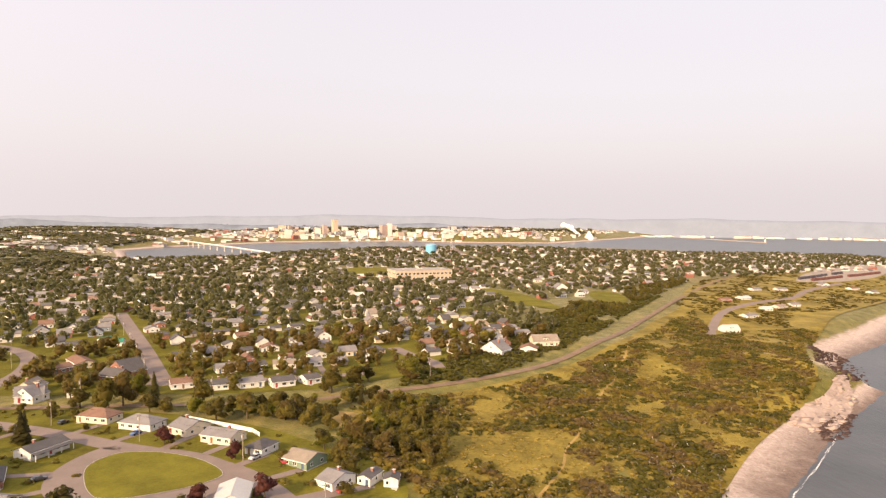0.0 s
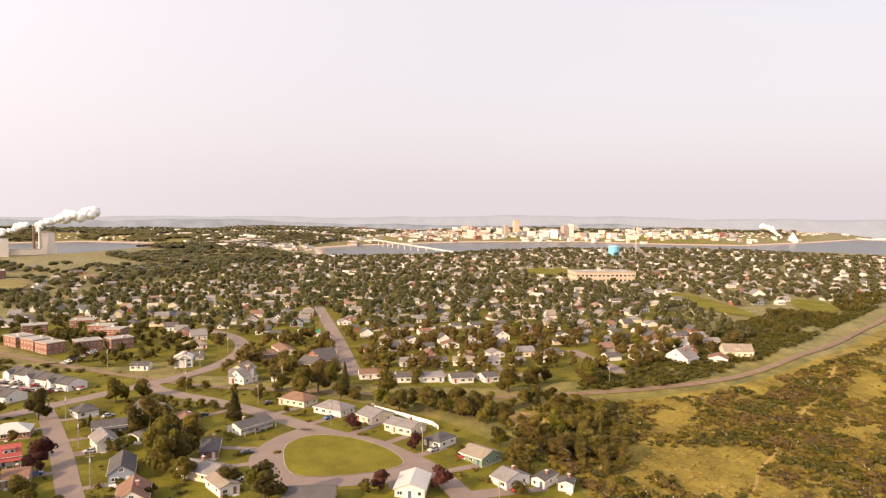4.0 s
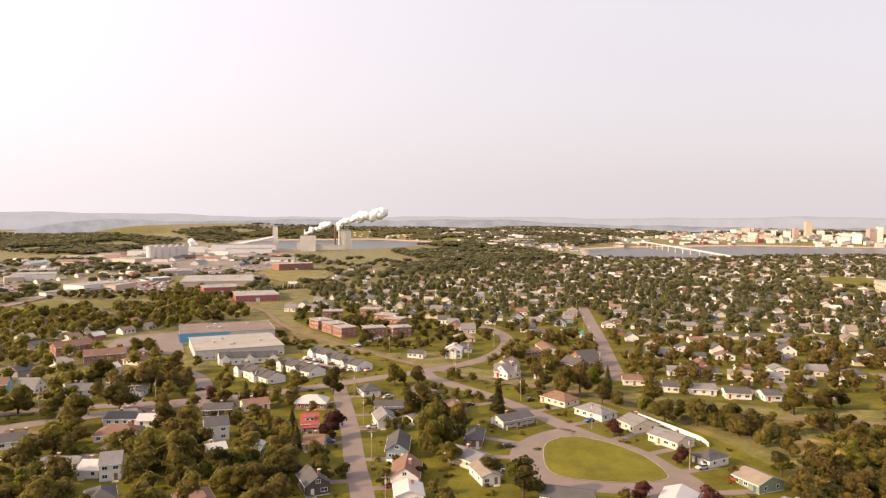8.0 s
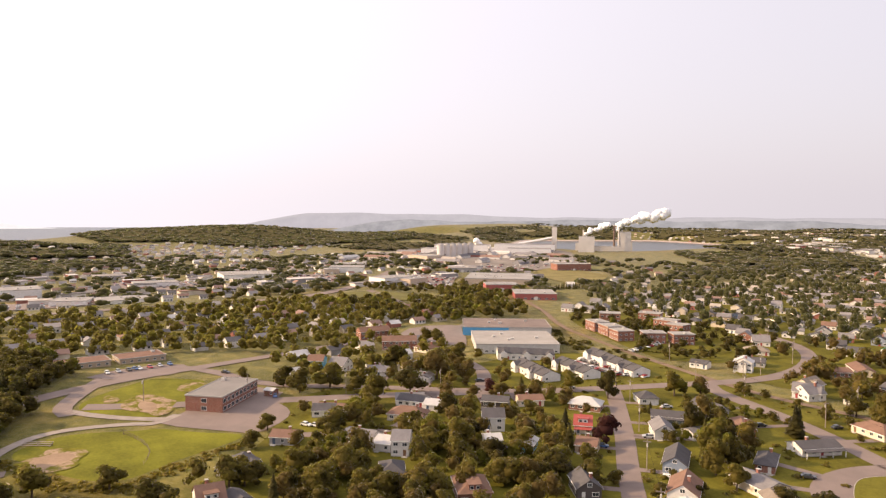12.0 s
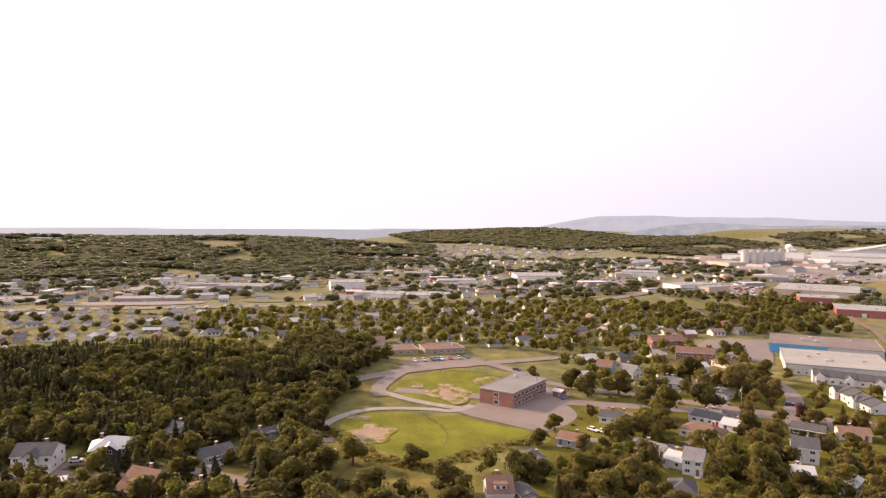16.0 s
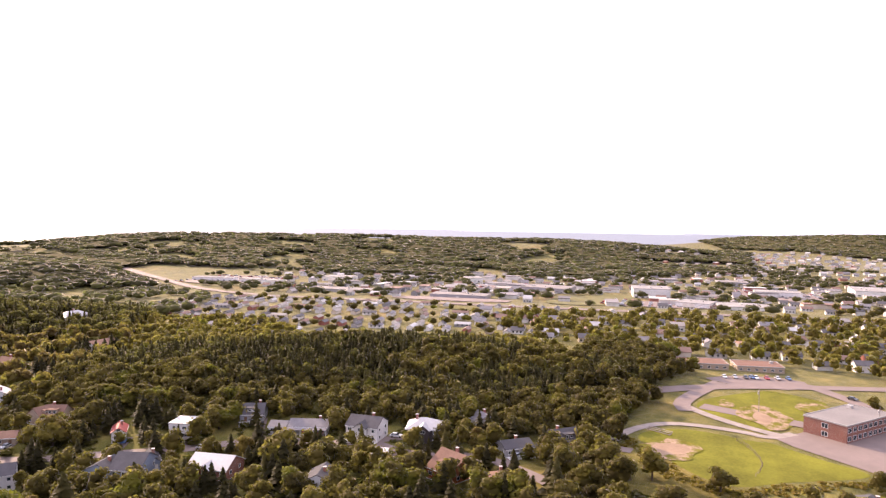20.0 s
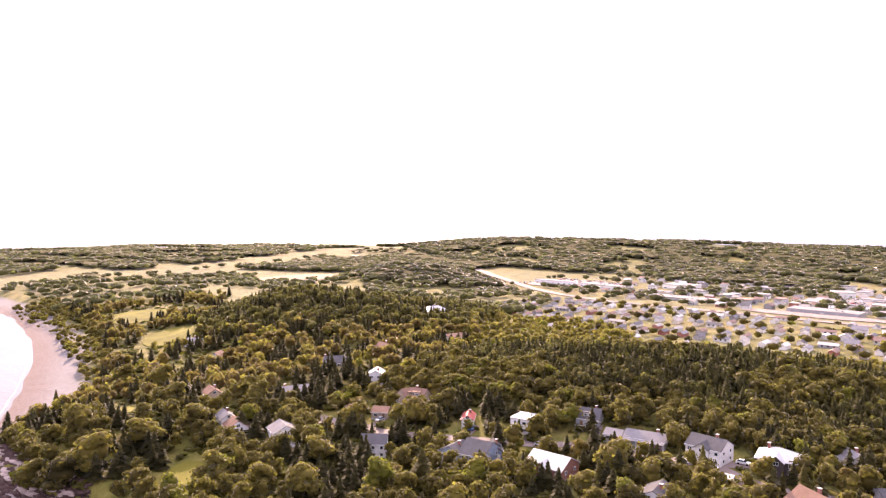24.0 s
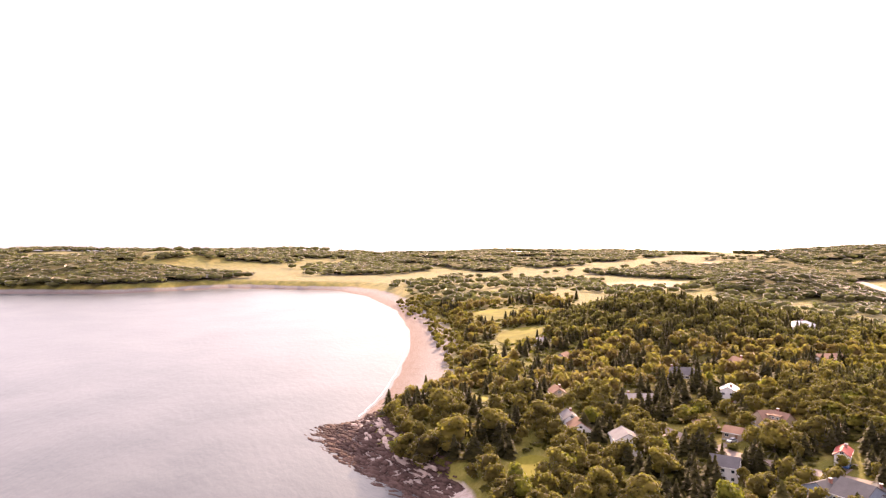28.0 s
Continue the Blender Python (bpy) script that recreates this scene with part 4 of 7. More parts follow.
house(-147.7, 177.6, 37, 7.1, 15, 1.5, "front", "B", "d", extras="d")
house(-130.0, 160.5, 35, 8.2, 13, 1.5, "front", "W", "b")
house(-120.4, 149.9, 43, 7.8, 9, 1, "front", "W", "w")
house(-181.3, 235.4, 83, 6.9, 14, 1.5, "front", "G", "d")
house(-160.5, 227.4, 41, 8.5, 12, 1, "front", "O", "b")
house(-133.5, 202.8, 29, 5.7, 13, 1, "hip", "R", "d")
house(-123.1, 184.3, 80, 9.1, 13, 1, "front", "C", "g")
house(-111.8, 175.8, 55, 5.8, 11, 1, "front", "W", "t")
house(-134.3, 229.6, 69, 14.7, 8, 1, "gable", "W", "d", extras="p")
house(-133.4, 267.1, -14, 13.8, 9, 1, "hip", "C", "b")
house(-113.0, 258.6, -17, 14.2, 9, 1, "hip", "W", "g")
house(-93.5, 253.5, -32, 10.1, 11, 1, "gable", "C", "g")
house(-77.8, 243.9, -21, 12.8, 9, 1, "gable", "C", "g")
house(-61.4, 233.2, -24, 7.1, 9, 1, "hip", "W", "d")
house(-45.1, 225.2, -30, 10.1, 10, 1, "gable", "N", "t")
house(-32.6, 210.6, -37, 7.0, 10, 1, "gable", "W", "g")
house(-22.6, 214.9, -23, 4.6, 8, 1, "front", "W", "d")
house(-15.7, 214.2, -1, 4.5, 5, 1, "front", "W", "d")
house(-59.1, 193.6, 9, 8.7, 13, 1, "front", "W", "w")
house(-83.5, 175.3, 18, 13.9, 9, 1, "gable", "T", "d")
house(-178.1, 296.2, 28, 11.1, 9, 1.5, "gable", "W", "g")
house(-162.5, 302.0, 22, 4.5, 4, 1, "gable", "W", "t")
house(-157.9, 331.8, 69, 8.9, 12, 1.5, "front", "R", "d")
house(-195.0, 349.7, 56, 10.2, 9, 1, "gable", "R", "b")
house(-208.0, 428.7, 53, 9.2, 10, 1, "gable", "W", "n")
house(-121.5, 320.6, 28, 10.4, 9, 1, "gable", "W", "b")
house(-105.3, 317.7, 22, 11.7, 9, 1, "gable", "W", "d")
house(-90.3, 323.1, 28, 11.1, 9, 1, "gable", "W", "g")
house(-76.0, 325.3, 28, 10.8, 9, 1, "gable", "W", "d")
house(-63.7, 330.6, 39, 7.5, 9, 1, "gable", "W", "d")
house(-111.7, 353.6, 30, 10.2, 9, 1, "gable", "W", "g")
house(-97.7, 359.2, 30, 10.2, 9, 1, "gable", "W", "d")
house(-83.5, 363.5, 15, 11.6, 9, 1, "gable", "C", "t")
house(-70.7, 369.5, 22, 10.6, 9, 1, "gable", "W", "g")
house(-254.7, 138.8, 64, 11.9, 9, 1, "gable", "W", "g")
house(-241.8, 143.5, 43, 7.3, 8, 1, "gable", "W", "w")
house(-233.8, 168.3, 47, 11.1, 8, 1, "gable", "K", "d")
house(-228.6, 181.9, 65, 10.4, 8, 1, "gable", "C", "b")
house(-235.0, 127.8, 44, 14.3, 9, 1, "hip", "C", "b")
house(-209.4, 149.8, 60, 8.1, 9, 2, "gable", "W", "d")
house(-194.0, 138.9, 67, 5.7, 7, 1, "gable", "G", "w")
house(-202.6, 108.3, 55, 6.0, 9, 2, "gable", "W", "g")
house(-208.9, 105.9, 40, 6.2, 9, 1, "gable", "W", "w")
house(-185.1, 95.9, 65, 7.2, 10, 1, "hip", "G", "d")
house(-161.0, 109.0, 67, 9.1, 13, 1.5, "hip", "R", "b")
house(-146.9, 138.6, 62, 6.8, 11, 1.5, "front", "K", "d")
house(-219.3, 100.8, 46, 10.3, 9, 1, "gable", "W", "g")
house(-255.8, 102.6, 63, 11.1, 9, 1, "gable", "W", "d")
house(-231.6, 78.2, 52, 9.3, 8, 1, "gable", "G", "b")
house(-211.3, 56.4, 50, 9.6, 9, 1, "front", "W", "d")
house(-213.5, 60.1, 96, 4.5, 9, 1, "front", "B", "d")
house(-333.3, 126.9, 56, 8.0, 9, 2, "gable", "L", "b")
house(-285.6, 161.8, 66, 6.3, 9, 1, "front", "W", "g")
house(-307.1, 148.8, 68, 11.5, 9, 1, "hip", "W", "g")
house(-362.6, 188.7, 66, 20.0, 9, 2, "gable", "R", "b")
house(-400.6, 189.4, 87, 20.0, 9, 2, "gable", "R", "b")
house(-347.0, 198.6, 18, 11.8, 9, 1, "hip", "C", "b")
house(-294.0, 91.5, 40, 4.5, 4.0, 1, "gable", "R", "w", full=False)
house(-188.7, 43.1, 87, 7.3, 10, 1.5, "gable", "W", "b")
house(-186.7, 50.0, 99, 4.5, 8, 1, "front", "G", "d")
house(-201.3, -55.5, 61, 10.4, 13, 1.5, "gable", "O", "b", extras="d")
house(-197.3, -40.7, 113, 6.9, 8, 1, "hip", "O", "b")
house(-228.2, -42.5, 127, 10.3, 9, 1, "gable", "G", "d", extras="d")
house(-239.6, -27.8, 133, 9.6, 9, 1.5, "gable", "K", "d")
house(-250.5, -59.6, 137, 6.9, 8, 1.5, "front", "W", "g")
house(-229.6, -74.9, 103, 11.7, 10, 2, "hip", "K", "w", extras="g")
house(-224.8, -94.8, 90, 11.7, 10, 2, "gable", "W", "d", extras="gd")
house(-224.9, -117.3, 106, 14.1, 9, 1, "gable", "G", "g", extras="p")
house(-220.7, -127.4, 103, 6.2, 7, 1, "gable", "W", "g")
house(-200.8, -79.8, 102, 4.8, 6, 2, "flat", "W", "w")
house(-181.5, -89.9, 102, 7.6, 10, 2, "front", "W", "d")
house(-227.8, -142.9, 111, 8.6, 9, 1.5, "gable", "G", "d", extras="d")
house(-208.9, -159.3, 103, 7.6, 9, 2, "flat", "W", "w")
house(-182.2, -126.8, 96, 13.2, 11, 2, "gable", "R", "w", extras="gd")
house(-172.1, -159.8, 101, 8.1, 9, 2, "front", "B", "d", extras="d")
house(-176.3, -152.5, 106, 9.4, 13, 2, "gable", "B", "d", extras="d")
house(-184.2, -152.8, 136, 4.5, 9, 1.5, "front", "B", "d")
house(-200.5, -180.7, 128, 4.5, 9, 1.5, "front", "W", "r")
house(-206.0, -215.3, 111, 7.7, 9, 1.5, "gable", "T", "b")
house(-145.8, -227.2, 164, 9.5, 10, 2, "front", "W", "g", extras="d")
house(-161.3, -190.5, 134, 9.2, 9, 2, "gable", "W", "d")
house(-211.9, -251.7, 133, 6.9, 9, 2, "front", "W", "w")
house(-203.9, -219.5, 169, 7.7, 9, 1.5, "gable", "T", "b")
house(-187.4, -217.9, 125, 6.8, 8, 1, "gable", "T", "b")
house(-183.5, -229.9, 166, 7.2, 8, 1, "gable", "T", "b")
house(-178.8, -271.7, 163, 13.8, 9, 1, "gable", "G", "g")
house(-136.5, -246.7, 164, 8.0, 9, 1.5, "front", "W", "b")
house(-137.8, -257.4, 167, 5.9, 9, 1.5, "front", "W", "g")
house(-147.1, -288.3, 167, 7.3, 9, 1.5, "front", "T", "b")
house(-220.0, -297.0, 155, 20.0, 11, 1, "hip", "G", "d")
house(-145.7, -314.9, 141, 6.6, 8, 1.5, "front", "W", "g")
house(-191.2, -371.5, 130, 10.1, 9, 1.5, "front", "G", "b")
house(-358.7, -365.5, 174, 19.0, 11, 1, "hip", "W", "w")
house(-316.8, -302.1, 173, 15.5, 11, 1, "gable", "W", "b")
house(-251.7, -293.8, 172, 10.8, 10, 1.5, "front", "T", "b")
house(-206.8, -434.1, 126, 9.2, 10, 1, "gable", "W", "g")
house(-218.9, 101.6, 33, 11.4, 9, 1, "gable", "W", "g")
house(-251.4, 139.1, 42, 11.7, 9, 1, "gable", "W", "d")
house(-255.5, 104.4, 48, 10.4, 9, 1, "gable", "C", "b")
house(-308.3, 149.7, 49, 10.2, 9, 1, "gable", "W", "g")
house(-284.8, 163.1, 38, 6.0, 8, 1, "front", "W", "g")
house(-326.8, 136.9, 128, 9.9, 9, 1.5, "front", "W", "g")
house(-176.5, 295.1, -15, 9.7, 9, 1.5, "front", "W", "g")
house(-184.6, 307.9, 95, 12.1, 9, 1.5, "gable", "C", "t")
house(-192.1, 365.5, -47, 20.0, 9, 1, "gable", "C", "b")
house(-200.2, 422.6, 14, 8.5, 9, 1, "gable", "W", "n")
for hx, hy, hr in ((-440, 385, 30), (-424, 393, 30), (-428, 414, 120), (-459, 434, 30), (-471, 466, 120), (-446, 404, 120)):
    house(hx, hy, hr, 9.0, 8.0, 1.5, "gable", "W", "g", full=False)
house(-303, 414, 20, 9.0, 8.0, 1.5, "gable", "W", "d", full=False)
house(-289, 405, 110, 8.0, 8.0, 1.5, "front", "W", "g", full=False)
house(-266, 390, 40, 10.0, 9.0, 1.5, "gable", "W", "g", full=False)
house(-250, 363, 40, 13.0, 9.0, 1, "hip", "W", "t", full=False)
house(-232, 334, 30, 13.0, 9.0, 1, "gable", "G", "d", full=False)
house(-225, 317, 30, 9.0, 8.0, 2, "front", "W", "w", extras="g")
house(-242, 305, 20, 9.0, 7.0, 1, "gable", "W", "d", full=False)
house(-157.7, 344.0, -33, 15.1, 12, 1.5, "front", "R", "d")
house(31.6, 406.4, -36, 14.8, 11, 1.5, "front", "W", "g")
house(52.2, 415.7, -10, 10.1, 10, 1, "front", "W", "b")
house(64.3, 435.7, 10, 16.6, 11, 1.5, "gable", "C", "t")
house(32.8, 449.7, 26, 10.1, 9, 1.5, "front", "W", "g")
house(52.3, 465.3, 23, 12.1, 9, 1, "gable", "W", "g")
house(43.1, 463.1, 2, 7.6, 9, 1, "gable", "W", "b")
house(28.9, 464.8, 2, 9.1, 9, 1.5, "gable", "K", "d")
house(224.8, 540.1, 11, 13.6, 9, 1.5, "gable", "W", "w")
house(272.0, 611.7, 25, 13.6, 9, 1, "gable", "W", "g")
house(307.3, 656.0, 7, 9.3, 9, 1, "gable", "W", "w")
house(327.7, 671.1, 30, 13.6, 9, 1, "gable", "C", "t")
house(350.9, 688.9, 4, 9.0, 9, 1, "gable", "W", "g")
house(280.4, 685.8, -1, 10.5, 9, 1, "gable", "R", "b")
house(307.4, 705.9, 27, 13.6, 9, 1, "gable", "W", "w")
house(351.2, 778.6, 29, 13.6, 9, 1, "gable", "W", "g")
house(387.8, 793.7, 18, 13.6, 9, 1, "gable", "W", "g")
house(475.4, 864.1, 24, 13.6, 9, 1, "front", "W", "g")
house(503.7, 848.7, 22, 13.6, 9, 1, "gable", "W", "b")
house(513.5, 824.9, 27, 13.6, 9, 1, "gable", "W", "g")
house(125.9, 741.5, 18, 20.0, 10, 1.5, "front", "W", "g")
house(6.2, 586.6, 22, 10.3, 9, 1.5, "front", "W", "g")

# ---- terraces, flats, school, sheds and shops ----
townhouse_row(-304, 237, 60, 31, 10, 5)
townhouse_row(-269, 217, -8, 29, 10, 4)
townhouse_row(-263, 238, -8, 27, 10, 4)
townhouse_row(-263, 265, -11, 45, 10, 6)
for x, y, r, l in ((-356, 339, -18, 15), (-338, 334, -18, 15), (-321, 327, -18, 13), (-305, 338, 54, 14), (-293, 350, 60, 13), (-382, 376, 48, 15), (-368, 404, 31, 16), (-338, 388, 13, 15), (-320, 378, 13, 13)):
    slab_building(x, y, r, l, 11, 6.8, WALLS["R"][1], PALE_METAL, "two-storey red brick block of flats with a pale flat roof", "apartment block", "apartment_block", 2, int(l / 3.2), (1.6, 1.3), 3)
slab_building(-337, 253, 60.7, 48, 46, 5.4, plain("pale_cladding", (0.50, 0.48, 0.46), 0.6), plain("beige_roof", (0.31, 0.28, 0.25), 0.85, 0.2, 0.08), "large white warehouse with a pale low roof and blue end", "warehouse", "warehouse", 1, 12, (1.6, 1.2), 6, 2)
wing = slab_building(-384, 281, 58, 58, 38, 5.6, bpy.data.materials["pale_cladding"], plain("brown_felt_roof", (0.21, 0.165, 0.145), 0.95, 0.25, 0.08, fine=1.5), "warehouse wing with a grey felt roof and blue-clad corner", "warehouse", "warehouse", 1, 4, (2.0, 1.2), 0, 3)
part("blue_cladding", Geo().box(-29.12, -19.1, 0.1, 1.0, -19.004, 5.5).box(-29.12, -19.004, 0.1, -29.004, 19.0, 5.5), BLUE_METAL, wing, "blue metal cladding")
school = slab_building(-294, 71, 49, 16, 31, 6.5, WALLS["R"][1], plain("pale_gravel_roof", (0.235, 0.215, 0.20), 0.95, 0.22, 0.06, fine=1.5), "two-storey red brick school with a gravelled flat roof", "school", "school", 2, 1, (2.4, 1.8), 9)
slab_building(-391, 20, 98, 31, 16, 2.9, WALLS["T"][1], ROOFS["b"][1], "long low tan building with a brown roof", "building", "row_building", 1, 8, (1.6, 1.2), 3)
slab_building(-397, 51, 98, 23, 16, 2.9, WALLS["T"][1], ROOFS["b"][1], "long low tan building with a brown roof", "building", "row_building", 1, 6, (1.6, 1.2), 3)
SHED = {"white": ("white", plain("white_cladding", (0.74, 0.71, 0.68), 0.6)), "grey": ("grey", plain("grey_cladding", (0.34, 0.32, 0.32), 0.6)),
        "tan": ("tan", plain("tan_cladding", (0.50, 0.40, 0.31), 0.7)), "red": ("dark red", plain("red_cladding", (0.34, 0.10, 0.09), 0.7)), "brick": ("brick", WALLS["R"][1])}
for x, y, r, l, d, h, c in ((-665, 475, 52, 75, 80, 8, "tan"), (-600, 430, 62, 34, 30, 7, "red"), (-528, 418, 58, 39, 40, 6, "red"), (-770, 675, 72, 52, 25, 10, "brick"),
                            (-833, -12, 96, 40, 40, 11, "white"), (-712, 33, 74, 31, 30, 6, "white"), (-706, 74, 97, 46, 35, 5, "white"), (-714, -342, 93, 84, 24, 5, "grey")):
    slab_building(x, y, r, l, d, h, SHED[c][1], PALE_METAL if c != "grey" else GRAVEL_ROOF, f"{SHED[c][0]} commercial building with a flat roof beside a car park", "store", "store", 1, int(l / 6), (3.0, 1.6), 0, 1)
for x, y, r, l, d, h, c in ((-697, -200, 91, 60, 24, 5, "grey"), (-924, -249, 116, 22, 30, 6, "white"), (-843, -131, 80, 56, 40, 6, "grey"), (-941, 251, 85, 68, 60, 7, "white"),
                            (-895, 355, 71, 20, 30, 7, "tan"), (-706, 371, 21, 42, 30, 7, "tan"), (-785, -566, 97, 58, 16, 5, "white"), (-785, -493, 83, 61, 18, 5, "white")):
    slab_building(x, y, r, l, d, h, SHED[c][1], PALE_METAL if c != "grey" else GRAVEL_ROOF, f"{SHED[c][0]} commercial building with a flat roof", "store", "store", 1, int(l / 8), (3.0, 1.6), 0, 1)
for x, y, r, l, d, h, c in ((-713, 359, 102, 47, 30, 8, "white"), (-1059, 597, 10, 52, 40, 8, "tan"), (-906, 383, 63, 47, 40, 8, "white"),
                            (-860, -420, 95, 40, 30, 6, "white"), (-900, 130, 88, 50, 30, 6, "white"), (-980, 420, 70, 45, 35, 7, "tan"), (-1020, 90, 90, 40, 30, 6, "grey"), (-820, 520, 60, 40, 30, 6, "grey")):
    slab_building(x, y, r, l, d, h, SHED[c][1], PALE_METAL if c != "grey" else GRAVEL_ROOF, f"{SHED[c][0]} commercial building with a flat roof", "store", "store", 1, int(l / 8), (3.0, 1.6), 0, 1)
slab_building(-30, 891, 20, 75, 40, 12, SHED["tan"][1], PALE_METAL, "long pale school building with glazed front", "school", "school", 2, 14, (3.4, 2.4), 6)


# ---- more houses, along the streets further off ----
def estate(poly, along, gap, row, n, seed, far=False):
    """Houses in rows along streets that run in one direction; returns those left over."""
    q = random.Random(seed)
    P = np.array(poly)
    c = P.mean(0)
    u, v = Vector((math.cos(radians(along)), math.sin(radians(along)))), Vector((-math.sin(radians(along)), math.cos(radians(along))))
    got = []
    span = 1.2 * max(np.ptp(P[:, 0]), np.ptp(P[:, 1]))
    k = int(span / row / 2) + 1
    for i in range(-k, k + 1):
        s = -span / 2
        while s < span / 2:
            s += gap * q.uniform(0.85, 1.3)
            p = Vector(c) + u * s + v * (i * row + (row * 0.21 if i % 2 else -row * 0.21) * 0.6 + q.uniform(-2, 2))
            got.append((p.x, p.y, along + q.choice((0, 0, 0, 180, 90)) + q.uniform(-6, 6)))
    G = np.array([(a, b) for a, b, _ in got])
    ok = inside(G[:, 0], G[:, 1], poly)
    for pts, w in ROADS:
        ok &= away(G[:, 0], G[:, 1], pts, False) > w / 2 + 6
    for f in FIELDS:
        ok &= ~inside(G[:, 0], G[:, 1], f)
    ok &= land(G[:, 0], G[:, 1]) > 4.5
    H = np.array(FOOT)
    d = np.hypot(G[:, 0, None] - H[None, :, 0], G[:, 1, None] - H[None, :, 1]) - H[None, :, 2]
    ok &= d.min(1) > 8
    return [g for g, o in zip(got, ok) if o]


NORTH = [(-240, 330), (-200, 330), (-150, 345), (-60, 350), (0, 372), (60, 440), (60, 480), (40, 560), (20, 640), (-40, 760), (-190, 800), (-420, 760), (-520, 660), (-500, 500), (-420, 420), (-300, 420)]
spare = estate(NORTH, 28, 17, 26, 0, 3)
spare.sort(key=lambda g: math.hypot(g[0], g[1]))
q = random.Random(8)
for x, y, r in spare[:136]:
    house(x, y, r, q.uniform(7.5, 10.5), q.uniform(6.5, 8), q.choice((1, 1, 1, 1.5, 1.5)), q.choice(("gable", "gable", "front", "hip")), q.choice("WWWWWWWWWCGTBR"), q.choice("gggdddbt"), full=False)
SPARE = spare[136:]


def far_houses(name, rows, label, homes=None):
    """Distant houses joined: pale walls and gable roofs."""
    gw, gr = Geo(), Geo()
    qq = random.Random(len(rows))
    for x, y, r in rows:
        L, D, h = qq.uniform(7.5, 10.5), qq.uniform(6.5, 8), qq.choice((2.7, 2.9, 3.2, 4.2))
        if homes:
            L, D, h = qq.uniform(*homes), 4.4 if homes[1] < 20 else 12, 2.5 if homes[1] < 20 else 5
        m = pose(x, y, up(x, y) - 0.3, 0, 0, r)
        rise = D * 0.28
        b, t = body_mesh(L, D, h, rise, "gable"), roof_mesh(L, D, h, rise, "gable", 0.3)
        gw.add([m @ Vector(p) for p in b.v], b.f)
        gr.add([m @ Vector(p) for p in t.v], t.f)
        for i in (-0.3, 0.0, 0.3) if math.hypot(x, y) < 1300 else ():
            w = Geo().box(i * L - 0.6, -D / 2 - 0.05, 1.2, i * L + 0.6, -D / 2 + 0.05, 2.4)
            WINDOWS.add([m @ Vector(p) for p in w.v], w.f)
    ob = tagged(new(name, gw.mesh(name, FARWALL)), label, "houses", kind="stuff")
    part("roof", gr, FARROOF, ob)
    return ob


def island_mix(name, stops, rough=0.7):
    m, nt, b = tree_of(name)
    geo = nt.nodes.new("ShaderNodeNewGeometry")
    c = ramp(nt, geo.outputs["Random Per Island"], stops)
    nt.nodes[c.node.name].color_ramp.interpolation = "CONSTANT"
    dirt = ramp(nt, noise_at(nt, 0.3, 3, 0.6, position(nt)), [(0.3, (0.8, 0.78, 0.76)), (0.7, (1, 1, 1))])
    nt.links.new(blend(nt, 1.0, c, dirt, "MULTIPLY"), b.inputs["Base Color"])
    b.inputs["Roughness"].default_value = rough
    b.inputs["Specular IOR Level"].default_value = 0.2
    return m


FARWALL = island_mix("distant_walls", [(0.0, (0.74, 0.71, 0.68)), (0.58, (0.66, 0.58, 0.48)), (0.66, (0.40, 0.38, 0.38)), (0.74, (0.60, 0.58, 0.56)), (0.86, (0.34, 0.14, 0.11)), (0.93, (0.30, 0.29, 0.30))])
FARROOF = island_mix("distant_roofs", [(0.0, (0.26, 0.24, 0.24)), (0.3, (0.14, 0.13, 0.13)), (0.55, (0.28, 0.18, 0.14)), (0.75, (0.42, 0.37, 0.32)), (0.9, (0.6, 0.57, 0.54))])
WINDOWS = Geo()
far_houses("houses", SPARE, "rows of small pale houses among trees")
WEST = [(-285, 100), (-300, 180), (-350, 215), (-390, 215), (-480, 300), (-560, 330), (-600, 200), (-600, 30), (-585, -150), (-480, -130), (-420, -40), (-415, 60), (-385, 110), (-340, 110)]
far_houses("houses", estate(WEST, 100, 19, 29, 0, 4), "small pale bungalows among trees")
SOUTHWEST = [(-600, -60), (-600, -420), (-470, -420), (-400, -330), (-390, -220), (-400, -120), (-440, -60)]
far_houses("houses", [(a, b, 5 + 90 * (i % 9 == 0)) for i, (a, b, _) in enumerate(estate(SOUTHWEST, 95, 14, 29, 0, 5))], "close rows of small grey and white mobile homes", (9, 13))
NORTHEAST = [(30, 640), (150, 700), (330, 900), (600, 1000), (900, 1300), (850, 1500), (300, 1450), (-250, 1500), (-600, 1250), (-560, 800), (-200, 830), (-40, 780)]
far_houses("houses", estate(NORTHEAST, 20, 25, 38, 0, 6), "pale houses on a low rise near the harbour")
UPLAND = [(-1500, 500), (-1250, 150), (-1150, -50), (-1500, -150), (-1900, 100), (-1900, 500), (-1700, 700)]
far_houses("houses", estate([(-1100, 1450), (-1050, 1700), (-1180, 1800), (-1000, 1920), (-880, 1850), (-780, 1650), (-880, 1350)], 30, 34, 50, 0, 21), "pale houses and sheds on a low shore")
far_houses("houses", estate(UPLAND, 60, 30, 45, 0, 7), "houses scattered on a distant slope")
ACROSS = [(-2300, 1900), (-1000, 2300), (-750, 2700), (-200, 2900), (400, 2800), (800, 3400), (1100, 4100), (-900, 4200), (-2200, 3600)]
far_houses("houses", estate(ACROSS, 15, 27, 46, 0, 9), "pale town buildings across the harbour")
VALLEY = [(-660, 160), (-760, 420), (-1000, 600), (-1350, 560), (-1280, 150), (-1080, -80), (-1000, -500), (-800, -560), (-660, -380)]
